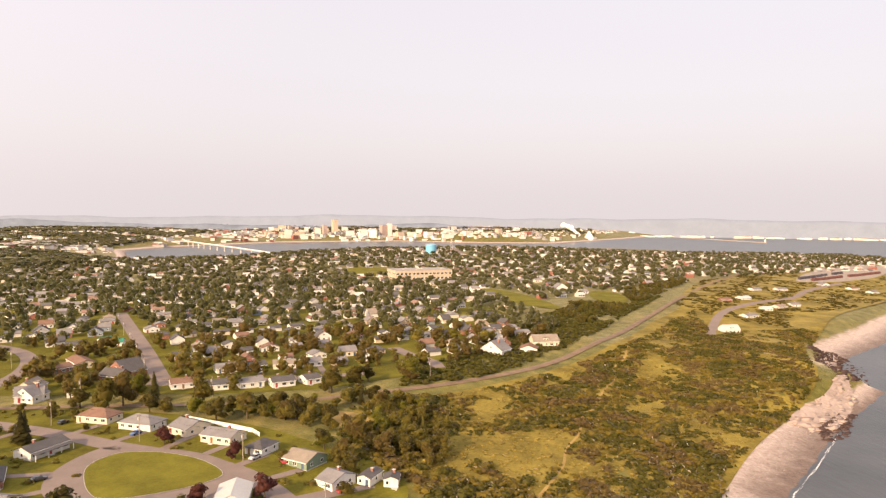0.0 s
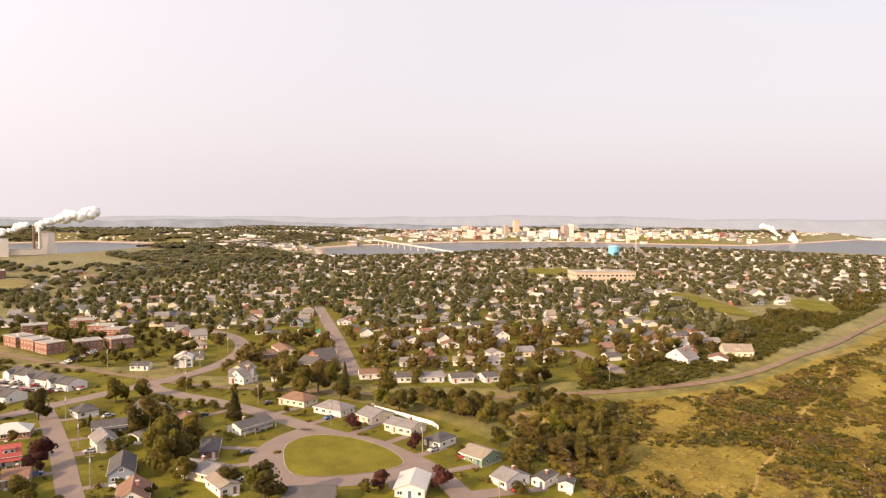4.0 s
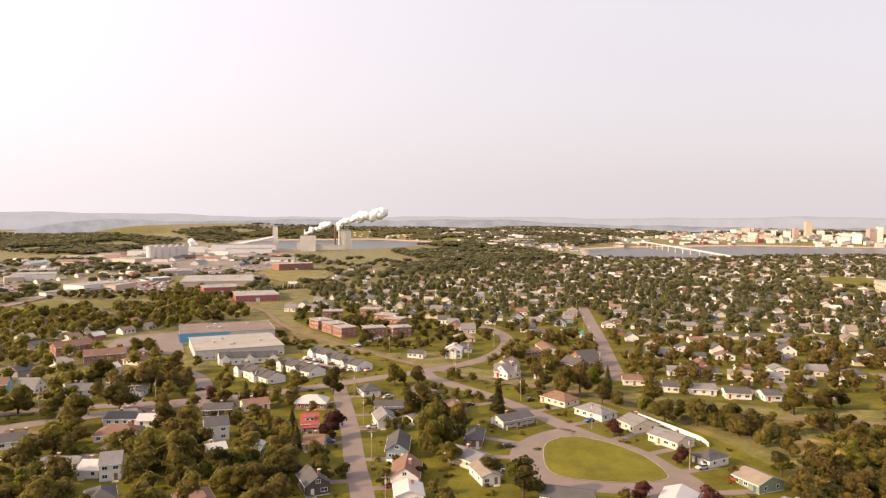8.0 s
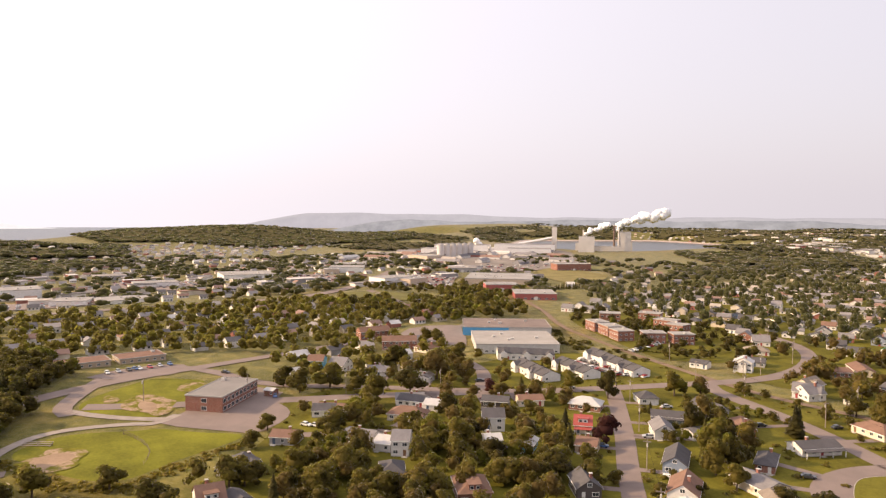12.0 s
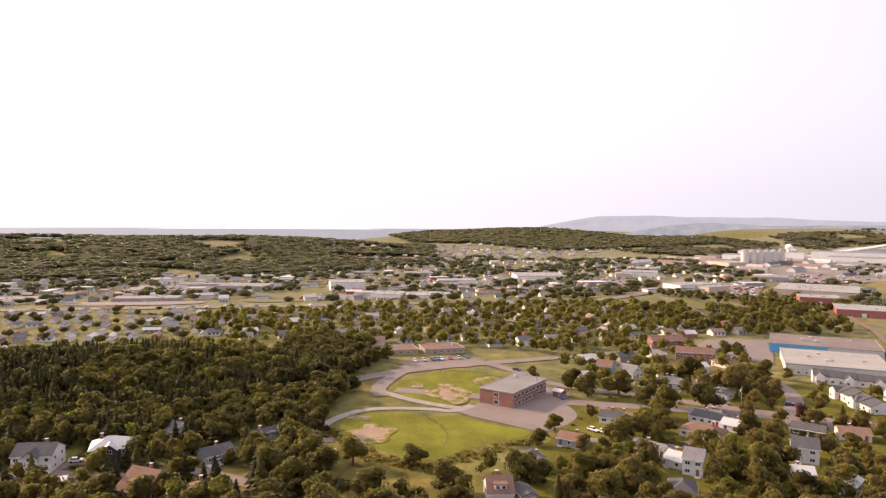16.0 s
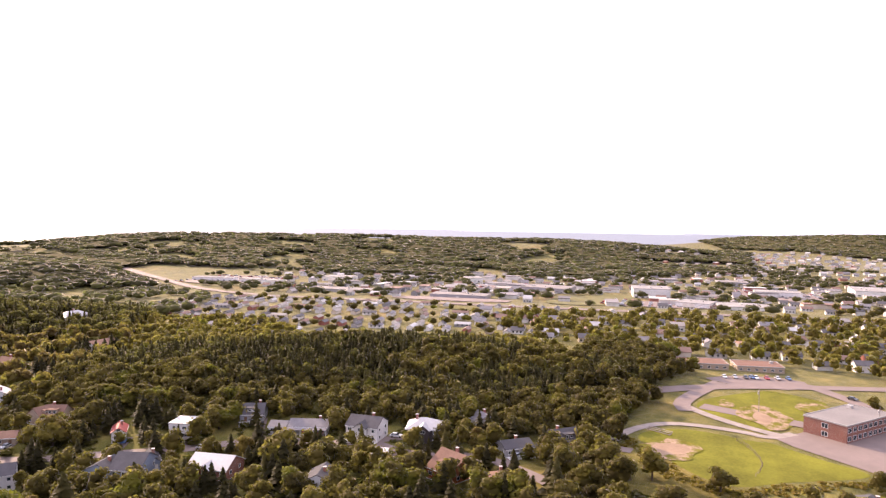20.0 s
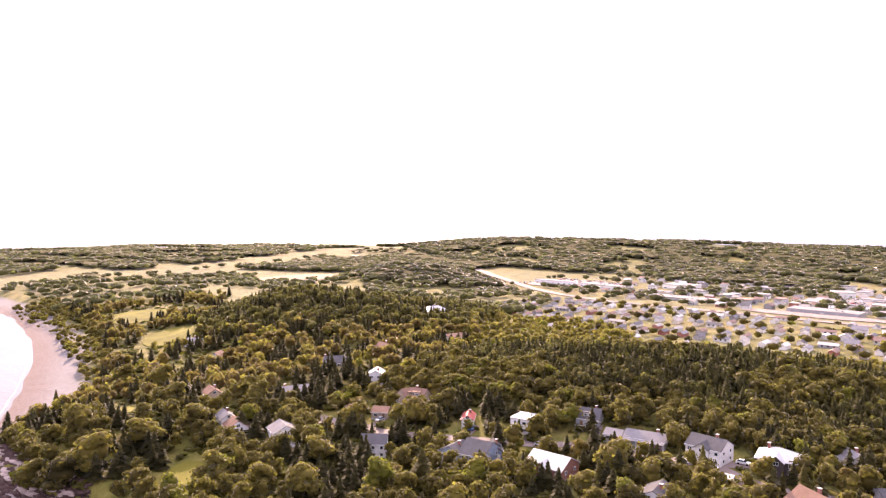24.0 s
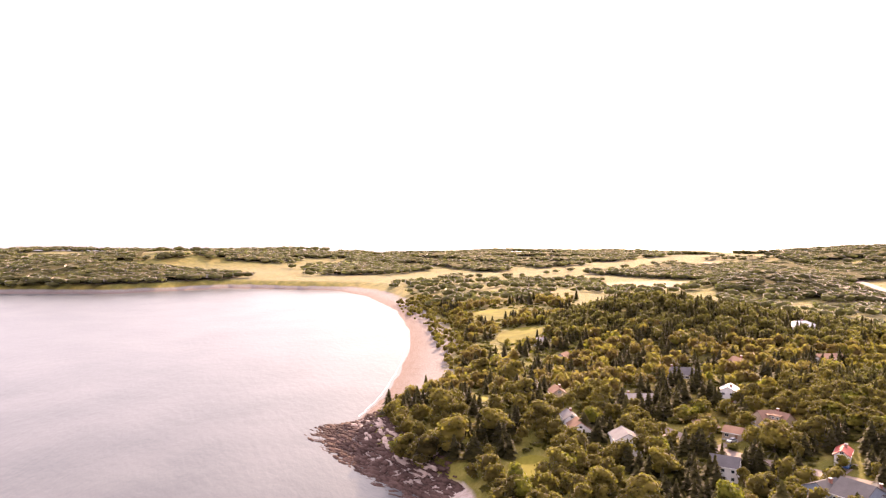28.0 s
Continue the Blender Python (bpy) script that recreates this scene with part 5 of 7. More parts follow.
far_houses("buildings", estate(VALLEY, 92, 26, 40, 0, 11), "pale workshops and houses across a valley")
far_houses("houses", estate([(-1450, 2000), (-1400, 2200), (-1200, 2350), (-930, 2380), (-930, 1950), (-1150, 1850)], 40, 34, 55, 0, 14), "pale houses on a low hill by the harbour")
far_houses("buildings", estate([(-1350, 880), (-1220, 1000), (-1000, 860), (-850, 720), (-820, 640), (-1010, 540), (-1180, 480), (-1320, 620)], 35, 60, 70, 0, 15), "sheds round a mill", (24, 50))
VALLEY_NORTH = [(-560, 440), (-700, 500), (-900, 640), (-1000, 820), (-700, 860), (-560, 700), (-530, 560)]
far_houses("buildings", estate(VALLEY_NORTH, 60, 40, 56, 0, 12), "pale workshops and houses near a mill")
tagged(new("house_windows", WINDOWS.mesh("house_windows", GLASS)), "dark window panes of the distant houses", "windows", kind="stuff")


# ---- plants ----
def clumps(rng, n, lobes, size):
    """Leaf clumps: small bent quads scattered over the skins of several lobes."""
    pick = rng.integers(0, len(lobes), n)
    L = np.array(lobes)[pick]
    d = rng.normal(size=(n, 3))
    d[:, 2] = np.abs(d[:, 2]) * 1.0 - 0.25
    d /= np.linalg.norm(d, axis=1)[:, None]
    c = L[:, :3] + d * L[:, 3:4] * np.array([1, 1, 0.8]) * rng.uniform(0.85, 1.12, (n, 1))
    nrm = d + rng.normal(scale=0.24, size=(n, 3))
    nrm /= np.linalg.norm(nrm, axis=1)[:, None]
    t = np.cross(nrm, rng.normal(size=(n, 3)))
    t /= np.linalg.norm(t, axis=1)[:, None] + 1e-9
    b = np.cross(nrm, t)
    s = size * rng.uniform(0.6, 1.3, (n, 1))
    k = nrm * s * 0.25
    V = np.stack([c - t * s - k, c - b * s * 0.7 + k, c + t * s - k, c + b * s * 0.7 + k], 1).reshape(-1, 3)
    return V, np.arange(4 * n).reshape(-1, 4)


def core(lobes, shrink, rng, rings=4, seg=6):
    """Rough inner masses that close the crown."""
    VV, FF, n = [], [], 0
    for x, y, z, r in lobes:
        vs = []
        for i in range(rings + 1):
            w = math.pi * i / rings
            for j in range(seg):
                q = 2 * math.pi * (j + 0.5 * (i % 2)) / seg
                k = r * shrink * rng.uniform(0.8, 1.12)
                vs.append((x + math.sin(w) * math.cos(q) * k, y + math.sin(w) * math.sin(q) * k, z + math.cos(w) * k * 0.8))
        for i in range(rings):
            for j in range(seg):
                FF.append((n + i * seg + j, n + (i + 1) * seg + j, n + (i + 1) * seg + (j + 1) % seg, n + i * seg + (j + 1) % seg))
        VV += vs
        n += len(vs)
    return np.array(VV), np.array(FF)


def join(*pieces):
    V, F, n = [], [], 0
    for v, f in pieces:
        V.append(v)
        F.append(f + n)
        n += len(v)
    return np.concatenate(V), np.concatenate(F)


def broadleaf(seed, n, lobes_n, size, rings=4, seg=6):
    """Crown of a broadleaf tree about 1 high and 0.8 across, its foot at 0: a full, uneven dome of overlapping masses."""
    rng = np.random.default_rng(seed)
    lobes = [(0, 0, 0.46, 0.34), (0.03, -0.03, 0.66, 0.25)]
    for i in range(lobes_n):
        w = 2.4 * i + rng.uniform(-0.5, 0.5)
        z = 0.22 + 0.62 * ((i * 0.618) % 1.0)
        reach = (0.27 - 0.36 * max(0.0, z - 0.45)) * rng.uniform(0.8, 1.1)
        lobes.append((math.cos(w) * reach, math.sin(w) * reach, z, rng.uniform(0.12, 0.19)))
    return join(core(lobes, 0.8, rng, rings, seg), clumps(rng, n, lobes, size))


def conifer(seed, tiers, arms):
    """A spruce about 1 high: drooping arms in tiers round a thin core."""
    rng = np.random.default_rng(seed)
    V, F = [], []
    for i in range(tiers):
        z = 0.12 + 0.86 * i / tiers
        reach = 0.22 * (1 - z) ** 0.85 + 0.012
        turn = rng.uniform(0, 6)
        for j in range(arms):
            w = turn + 2 * math.pi * j / arms + rng.uniform(-0.25, 0.25)
            r = reach * rng.uniform(0.7, 1.2)
            rise = rng.uniform(-0.5, 0.5) * 0.86 / tiers
            d, s = np.array([math.cos(w), math.sin(w), 0]), np.array([-math.sin(w), math.cos(w), 0])
            k, wide = len(V), r * 0.45
            V += [np.array([0, 0, z + 0.06 + rise]), d * r * 0.55 + s * wide + [0, 0, z - 0.01 + rise], d * r + [0, 0, z - 0.05 + rise], d * r * 0.55 - s * wide + [0, 0, z - 0.01 + rise]]
            F.append((k, k + 1, k + 2, k + 3))
    n = len(V)
    for i in range(6):
        w = 2 * math.pi * i / 6
        V += [np.array([math.cos(w) * 0.1, math.sin(w) * 0.1, 0.1]), np.array([math.cos(w) * 0.012, math.sin(w) * 0.012, 0.95])]
    for i in range(6):
        F.append((n + 2 * i, n + 2 * ((i + 1) % 6), n + 2 * ((i + 1) % 6) + 1, n + 2 * i + 1))
    return np.array(V), np.array(F)


def bush(seed, n, size=0.2, masses=2):
    rng = np.random.default_rng(seed)
    lobes = [(0, 0, 0.28, 0.36)] + [(math.cos(i * 2.1) * 0.3, math.sin(i * 2.1) * 0.3, rng.uniform(0.15, 0.4), rng.uniform(0.2, 0.3)) for i in range(3)]
    return join(core(lobes[:masses], 0.95 if masses < 2 else 0.85, rng, 3, 5), clumps(rng, n, lobes, size))


def spread(name, sorts, spots, mat, label, category):
    """Many plants joined into one piece: rows of spots are x, y, height, girth."""
    rng = np.random.default_rng(len(spots) + len(name))
    V, F, n = [], [], 0
    spots = np.asarray(spots, float)
    if not len(spots):
        return None
    Z = land(spots[:, 0], spots[:, 1])
    pick, turn = rng.integers(0, len(sorts), len(spots)), rng.uniform(0, 6.28, len(spots))
    for i, (x, y, h, g) in enumerate(spots):
        v, f = sorts[pick[i]]
        c, s = math.cos(turn[i]), math.sin(turn[i])
        V.append(np.stack([(v[:, 0] * c - v[:, 1] * s) * g + x, (v[:, 0] * s + v[:, 1] * c) * g + y, v[:, 2] * h + Z[i] - 0.1], 1))
        F.append(f + n)
        n += len(v)
    ob = new(name, quads(name, np.concatenate(V), np.concatenate(F), mat))
    ob.data.shade_smooth()
    return tagged(ob, label, category, kind="stuff")


def scatter(rng, poly, spacing, clear_road=6.0, clear_house=7.0, clear_field=2.0, thin=None, low=5.5):
    """Spots inside a polygon, on a shaken grid, clear of streets, houses and fields."""
    P = np.array(poly)
    gx, gy = np.meshgrid(np.arange(P[:, 0].min(), P[:, 0].max(), spacing), np.arange(P[:, 1].min(), P[:, 1].max(), spacing))
    x, y = gx.ravel() + rng.uniform(-0.8, 0.8, gx.size) * spacing, gy.ravel() + rng.uniform(-0.8, 0.8, gx.size) * spacing
    ok = inside(x, y, list(poly))
    if thin is not None:
        ok &= rng.uniform(size=x.size) < thin
    x, y = x[ok], y[ok]
    ok = np.ones(len(x), bool)
    for pts, w in ROADS:
        ok &= away(x, y, pts, False) > w / 2 + clear_road
    for f in FIELDS:
        ok &= ~inside(x, y, f) & (away(x, y, f) > clear_field)
    if clear_house and FOOT:
        H = np.array(FOOT)
        for k in range(0, len(x), 500):
            d = np.hypot(x[k:k + 500, None] - H[None, :, 0], y[k:k + 500, None] - H[None, :, 1]) - H[None, :, 2]
            ok[k:k + 500] &= d.min(1) > clear_house - 6.0
    ok &= land(x, y) > low
    return x[ok], y[ok]


BROAD = [broadleaf(s, 720, 13, 0.048, 3, 6) for s in range(5)]
BROAD_MID = [broadleaf(20 + s, 165, 4, 0.056, 3, 5) for s in range(6)]
BROAD_LOW = [broadleaf(60 + s, 64, 2, 0.076, 3, 4) for s in range(6)]
BROAD_FAR = [broadleaf(40 + s, 25, 0, 0.12, 3, 5) for s in range(5)]
FIR = [conifer(s, 16, 9) for s in range(4)]
FIR_MID = [conifer(10 + s, 9, 6) for s in range(4)]
BUSH = [bush(s, 34, 0.18) for s in range(5)]
ROUND = [broadleaf(80 + s, 44, 0, 0.09, 3, 5) for s in range(6)]
BUSH_LOW = [bush(30 + s, 17, 0.21, 1) for s in range(7)]
BUSH_FAR = [bush(10 + s, 8, 0.32, 1) for s in range(4)]


# ---- landmarks far off ----
PALE = plain("pale_concrete", (0.62, 0.57, 0.53), 0.7, 0.1, 0.05)
STEAM = plain("steam", (0.9, 0.9, 0.9), 1.0, 0.03, 0.05, relief=0.0)
TANK_BLUE = plain("blue_tank", (0.16, 0.42, 0.62), 0.45, 0.1, 0.1)


def drum(r0, r1, z0, z1, n=28):
    g = Geo()
    for r, z in ((r0, z0), (r1, z1)):
        g.v += [(math.cos(2 * math.pi * i / n) * r, math.sin(2 * math.pi * i / n) * r, z) for i in range(n)]
    g.f = [(i, (i + 1) % n, n + (i + 1) % n, n + i) for i in range(n)] + [tuple(range(n - 1, -1, -1)), tuple(range(n, 2 * n))]
    return g


tank = thing("water_tower", -22, 1290, up(-22, 1290) - 0.3, 0, "squat sky-blue water tank on a rise above houses", "water tank")
part("shell", drum(10, 10, 0, 17), TANK_BLUE, tank)
part("roof", drum(10.3, 1.0, 17.003, 19.5), TANK_BLUE, tank)
part("rail", drum(10.35, 10.35, 16.2, 16.9), PALE, tank)
mast = thing("radio_mast", 16, 1310, up(16, 1310), 0, "slender pale radio mast beside a water tank", "mast")
g = Geo()
for i in range(3):
    w = i * 2.094
    g.beam((math.cos(w) * 2.6, math.sin(w) * 2.6, -0.5), (math.cos(w) * 0.5, math.sin(w) * 0.5, 44), 0.3, 4)
for k in range(10):
    r = 2.6 - 2.1 * k / 10
    for i in range(3):
        a, b = i * 2.094, (i + 1) * 2.094
        g.beam((math.cos(a) * r, math.sin(a) * r, k * 4.4), (math.cos(b) * r, math.sin(b) * r, k * 4.4 + 3), 0.16, 3)
part("lattice", g, PALE, mast)


def steam(x, y, z, dx, dy, dz, size, n, seed):
    r = np.random.default_rng(seed)
    ob = thing("steam_plume", x, y, z, 0, "white steam plume drifting from a chimney", "steam")
    lobes = [(dx * (i / n) ** 1.3 + r.normal() * size * 0.25, dy * (i / n) ** 1.3 + r.normal() * size * 0.25, dz * (i / n) ** 0.8 + r.normal() * size * 0.2, size * (0.35 + 0.65 * i / n) * r.uniform(0.7, 1.2)) for i in range(n)]
    v, f = core(lobes, 1.0, r, 7, 10)
    part("cloud", quads("cloud", v, f, STEAM), None, ob).data.shade_smooth()


CREAM = SHED["white"][1]
for x, y, r, l, d, h in ((-1178, 1195, 45, 26, 26, 50), (-1196, 1222, 45, 20, 20, 30), (-1150, 1050, 48, 34, 26, 34), (-1190, 1080, 48, 40, 20, 18), (-1160, 1120, 48, 60, 24, 12)):
    slab_building(x, y, r, l, d, h, PALE, PALE_METAL, "tall pale block of a pulp mill", "mill", "mill_block", foot=False)
for x, y, r, l, d, h in ((-1310, 830, 48, 120, 50, 16), (-1215, 930, 50, 130, 40, 18), (-1160, 900, 50, 90, 36, 12), (-1270, 740, 46, 60, 40, 12)):
    slab_building(x, y, r, l, d, h, CREAM, GRAVEL_ROOF, "long white mill hall with a flat roof", "mill hall", "mill_hall", 1, 10, (4, 2), foot=False)
head = slab_building(-1238, 1032, 48, 11, 11, 52, PALE, PALE_METAL, "tall narrow conveyor head house", "head house", "head_house", foot=False)
conv = thing("conveyor", -1238, 1032, 3, 0, "long inclined pale conveyor gallery on trestles", "conveyor")
part("gallery", Geo().beam((0, 0, 46), (-78, -200, 8), 3.2, 4), CREAM, conv)
for k in (0.25, 0.5, 0.75):
    part("trestle", Geo().beam((-78 * k - 2, -200 * k, 0), (-78 * k, -200 * k, 46 - 38 * k), 0.8, 4).beam((-78 * k + 3, -200 * k, 0), (-78 * k, -200 * k, 46 - 38 * k), 0.8, 4), STEEL, conv)
for x, y, h, r in ((-1186, 1168, 62, 3.0), (-1176, 1172, 58, 2.2), (-1166, 1055, 46, 2.0)):
    c = thing("chimney_stack", x, y, up(x, y), 0, "tall dark mill chimney", "chimney")
    part("shaft", Geo().beam((0, 0, -1), (0, 0, h), r, 14, r * 0.7), STEEL if h > 60 else PALE, c)
    part("collar", Geo().beam((0, 0, h), (0, 0, h + 1.5), r * 0.85, 14), PALE, c)
steam(-1186, 1172, 66, 75, 85, 42, 15, 26, 1)
steam(-1166, 1055, 50, 36, 46, 32, 9, 16, 2)
steam(-1275, 860, 20, -8, -14, 22, 7, 12, 3)
for k in range(6):
    c = thing("silo", -1085 - k * 3.5, 640 + k * 15, up(-1085, 650), 0, "round pale grain silo", "silo", "silos")
    part("barrel", drum(6.5, 6.5, -1, 24, 18), PALE, c)
    part("cap", drum(6.6, 0.8, 24.003, 27.5, 18), PALE_METAL, c)
deck = thing("bridge", -700, 2040, 0, 0, "long low pale road bridge on piers over the harbour", "bridge")
BR = [(-1024, 2328), (-835, 2254), (-700, 2060), (-559, 1880), (-385, 1661)]
for (ax, ay), (bx, by), za, zb in zip(BR, BR[1:], (10, 17, 16, 13), (17, 16, 13, 8)):
    part("deck", Geo().beam((ax + 700, ay - 2040, za), (bx + 700, by - 2040, zb), 2.4, 4), PALE, deck)
    for k in (0.1, 0.35, 0.6, 0.85):
        px, py, pz = ax + (bx - ax) * k + 700, ay + (by - ay) * k - 2040, za + (zb - za) * k
        part("pier", Geo().beam((px, py, -6), (px, py, pz - 1), 1.5, 8), PALE, deck)
jetty = thing("breakwater", 1250, 3380, 0, 0, "long thin stone breakwater in the harbour mouth", "breakwater")
part("mole", Geo().beam((-80, 530, 0.0), (85, -520, 0.0), 4, 6), GRAVEL, jetty)
part("light", Geo().beam((85, -510, 2), (85, -510, 14), 4, 8, 2.5), CREAM, jetty)
# brick greyed towards pink: the haze over the town is in its colour
HAZED_BRICK = plain("hazed_brick", (0.36, 0.28, 0.26), 0.85, 0.15, 0.05)
q = random.Random(12)
TOWN = [(-448, 2872, 34, 62), (-489, 2865, 26, 40), (-520, 2880, 40, 26), (-572, 2760, 60, 24), (-613, 2747, 40, 34), (-640, 2790, 60, 20), (-290, 2860, 50, 34), (-250, 2900, 40, 48), (-225, 2905, 26, 56),
        (-330, 2850, 60, 22), (-380, 2840, 50, 24), (-180, 2880, 50, 26), (-130, 2900, 60, 20), (-60, 2860, 50, 22), (20, 2800, 70, 18), (-700, 2800, 60, 18), (100, 2820, 60, 18)]
TOWN = [(x, y, w * 0.62, h) for x, y, w, h in TOWN] + [(q.uniform(-750, 350), q.uniform(2880, 3150), q.uniform(14, 34), q.uniform(12, 24)) for _ in range(30)]
for x, y, w, h in TOWN:
    slab_building(x, y, q.uniform(0, 40), w, 24, h, q.choice((PALE, SHED["tan"][1], PALE, SHED["white"][1], HAZED_BRICK)), PALE_METAL,
                  "town centre block across the harbour", "office block", "office_block", foot=False)
def far_blocks(name, rows, label):
    """Distant flat-roofed blocks joined: x, y, turn, length, depth, height."""
    g, t = Geo(), Geo()
    for x, y, r, L, D, h in rows:
        z = up(x, y)
        if z < 3:
            continue
        m = pose(x, y, z - 1, 0, 0, r)
        b, c = Geo().box(-L / 2, -D / 2, 0, L / 2, D / 2, h), Geo().box(-L / 2 - 0.3, -D / 2 - 0.3, h, L / 2 + 0.3, D / 2 + 0.3, h + 0.6)
        g.add([m @ Vector(p) for p in b.v], b.f)
        t.add([m @ Vector(p) for p in c.v], c.f)
    ob = tagged(new(name, g.mesh(name, FARWALL)), label, "buildings", kind="stuff")
    part("roof", t, FARROOF, ob)


far_blocks("town_blocks", [(q.gauss(-250, 420), 2720 + abs(q.gauss(0, 260)), q.uniform(0, 60), q.uniform(10, 30), q.uniform(9, 18), q.choice((7, 9, 9, 12, 15))) for _ in range(330)], "crowded small blocks of a town across the harbour")
far_blocks("town_blocks", [(q.uniform(-1050, -560), q.uniform(2150, 2600), q.uniform(0, 60), q.uniform(10, 40), q.uniform(9, 18), q.choice((5, 7, 9))) for _ in range(90)], "wharf sheds and small blocks by the harbour")
far_blocks("stores", [(q.uniform(-1080, -680), q.uniform(-420, 560), q.choice((2, 92)) + q.uniform(-8, 8), q.uniform(12, 34), q.uniform(9, 20), q.uniform(3.5, 6)) for _ in range(90)], "low pale workshops across a valley")
HILLSIDE = []
for _ in range(230):
    w, r = radians(q.uniform(11, 36)), q.uniform(1500, 3100)
    HILLSIDE.append((-math.sin(w) * r, math.cos(w) * r, q.uniform(0, 90), q.uniform(10, 26), q.uniform(9, 15), q.choice((5.5, 6.5, 8, 10))))
    FOOT.append((HILLSIDE[-1][0], HILLSIDE[-1][1], 16.0))
far_blocks("town_blocks", HILLSIDE, "pale houses and small blocks scattered over a wooded hillside")
far_blocks("town_blocks", [(-1010 + q.uniform(-90, 90), 1700 + q.uniform(-160, 200), 35 + q.uniform(-8, 8), q.uniform(35, 90), q.uniform(22, 40), q.uniform(6, 9)) for _ in range(12)], "long low harbour sheds by a bridge")
g, t = Geo(), Geo()
for _ in range(110):
    w, r, L, h = radians(q.uniform(-34, -3)), q.uniform(3850, 3915), q.uniform(8, 50), q.uniform(5, 11)
    m = pose(-math.sin(w) * r, math.cos(w) * r, 0, 0, 0, math.degrees(w))
    for geo, box in ((g, (-L / 2, -9, -6, L / 2, 9, h)), (t, (-L / 2 - 0.4, -9.4, h, L / 2 + 0.4, 9.4, h + 1))):
        b = Geo().box(*box)
        geo.add([m @ Vector(p) for p in b.v], b.f)
ob = tagged(new("shore_sheds", g.mesh("shore_sheds", PALE)), "white sheds and works along a far shore", "buildings", kind="stuff")
part("roof", t, FARROOF, ob)
dome = thing("salt_dome", 650, 3080, up(650, 3080), 0, "white conical storage dome by the harbour", "dome")
part("cone", drum(24, 2, -1, 34, 20), CREAM, dome)
for k in range(8):
    c = thing("storage_tank", 760 + k * 90, 3800 + (k % 3) * 30, 4, 0, "white round oil storage tank across the bay", "tank", "oil tanks")
    part("shell", drum(26, 26, -30, 18, 20), CREAM, c)
    part("roof", drum(26.4, 2, 18.003, 22, 20), CREAM, c)
steam(600, 3050, 22, -75, 10, 48, 13, 24, 5)


# ---- rail yard by the sea ----
YARD = [(440, 872), (520, 990), (618, 1080), (760, 1200), (700, 1080), (641, 1002), (560, 930), (475, 885)]
FIELDS.append(YARD)
drape("rail_yard", YARD, GRAVEL, "bare tan gravel of a rail yard", "yard", 0.15, 8)
RUST, SOOT = plain("rust_red_wagon", (0.15, 0.062, 0.052), 0.8, 0.25, 0.3), plain("dark_wagon", (0.07, 0.06, 0.075), 0.7, 0.25, 0.3)
for (x0, y0), (x1, y1), mat, tint, n in (((470, 906), (565, 984), 0, "dark", 8), ((485, 901), (650, 1022), 1, "rust-red", 13)):
    rot = math.degrees(math.atan2(y1 - y0, x1 - x0))
    for k in range(n):
        if k % 7 == 5:
            continue
        x, y = x0 + (x1 - x0) * k / (n - 1), y0 + (y1 - y0) * k / (n - 1)
        w = thing("freight_wagon", x, y, up(x, y) + 0.3, rot, tint + " boxy freight wagon on a siding", "wagon", "freight wagons")
        part("body", Geo().box(-7.2, -1.5, 0.95, 7.2, 1.5, 4.0).box(-7.0, -1.2, 4.0, 7.0, 1.2, 4.25), (SOOT, RUST)[mat], w)
        for e in (-4.8, 4.8):
            part("bogie", Geo().box(e - 1.3, -1.1, 0.0, e + 1.3, 1.1, 0.95), SOOT, w)


# ---- cars, poles, fences, driveways ----
PAINT = {"white": (0.75, 0.74, 0.72), "red": (0.40, 0.04, 0.05), "black": (0.03, 0.03, 0.035), "silver": (0.45, 0.45, 0.46), "blue": (0.06, 0.12, 0.28), "yellow": (0.62, 0.50, 0.05)}
CAR = {}
for name, c in PAINT.items():
    m, nt, b = tree_of("car_paint_" + name)
    b.inputs["Base Color"].default_value, b.inputs["Roughness"].default_value = (*c, 1), 0.3
    b.inputs["Coat Weight"].default_value = 0.6
    side = [(-2.2, 0.35), (-2.2, 0.85), (-1.9, 1.0), (-1.0, 1.02), (1.1, 1.0), (2.1, 0.82), (2.25, 0.6), (2.2, 0.35)]
    g = Geo()
    k = len(side)
    g.add([(x, -0.86, z) for x, z in side] + [(x, 0.86, z) for x, z in side], [tuple(range(k)), tuple(range(2 * k - 1, k - 1, -1))] + [(i, i + k, (i + 1) % k + k, (i + 1) % k) for i in range(k)])
    lid = Geo().add([(-1.3, -0.66, 1.46), (0.35, -0.66, 1.46), (0.35, 0.66, 1.46), (-1.3, 0.66, 1.46), (-1.25, -0.62, 1.52), (0.3, -0.62, 1.52), (0.3, 0.62, 1.52), (-1.25, 0.62, 1.52)],
                    [(4, 5, 6, 7), (0, 1, 5, 4), (1, 2, 6, 5), (2, 3, 7, 6), (3, 0, 4, 7), (3, 2, 1, 0)])
    CAR[name] = g.mesh("body", m), lid.mesh("car_roof", m)
CABIN = Geo().add([(-1.75, -0.8, 1.0), (1.05, -0.8, 1.0), (1.05, 0.8, 1.0), (-1.75, 0.8, 1.0), (-1.3, -0.66, 1.458), (0.35, -0.66, 1.458), (0.35, 0.66, 1.458), (-1.3, 0.66, 1.458)],
                  [(0, 1, 5, 4), (1, 2, 6, 5), (2, 3, 7, 6), (3, 0, 4, 7), (4, 5, 6, 7), (3, 2, 1, 0)]).mesh("cabin_glass", GLASS)
RUBBER = plain("tyre_rubber", (0.02, 0.02, 0.02), 0.9, 0.2)
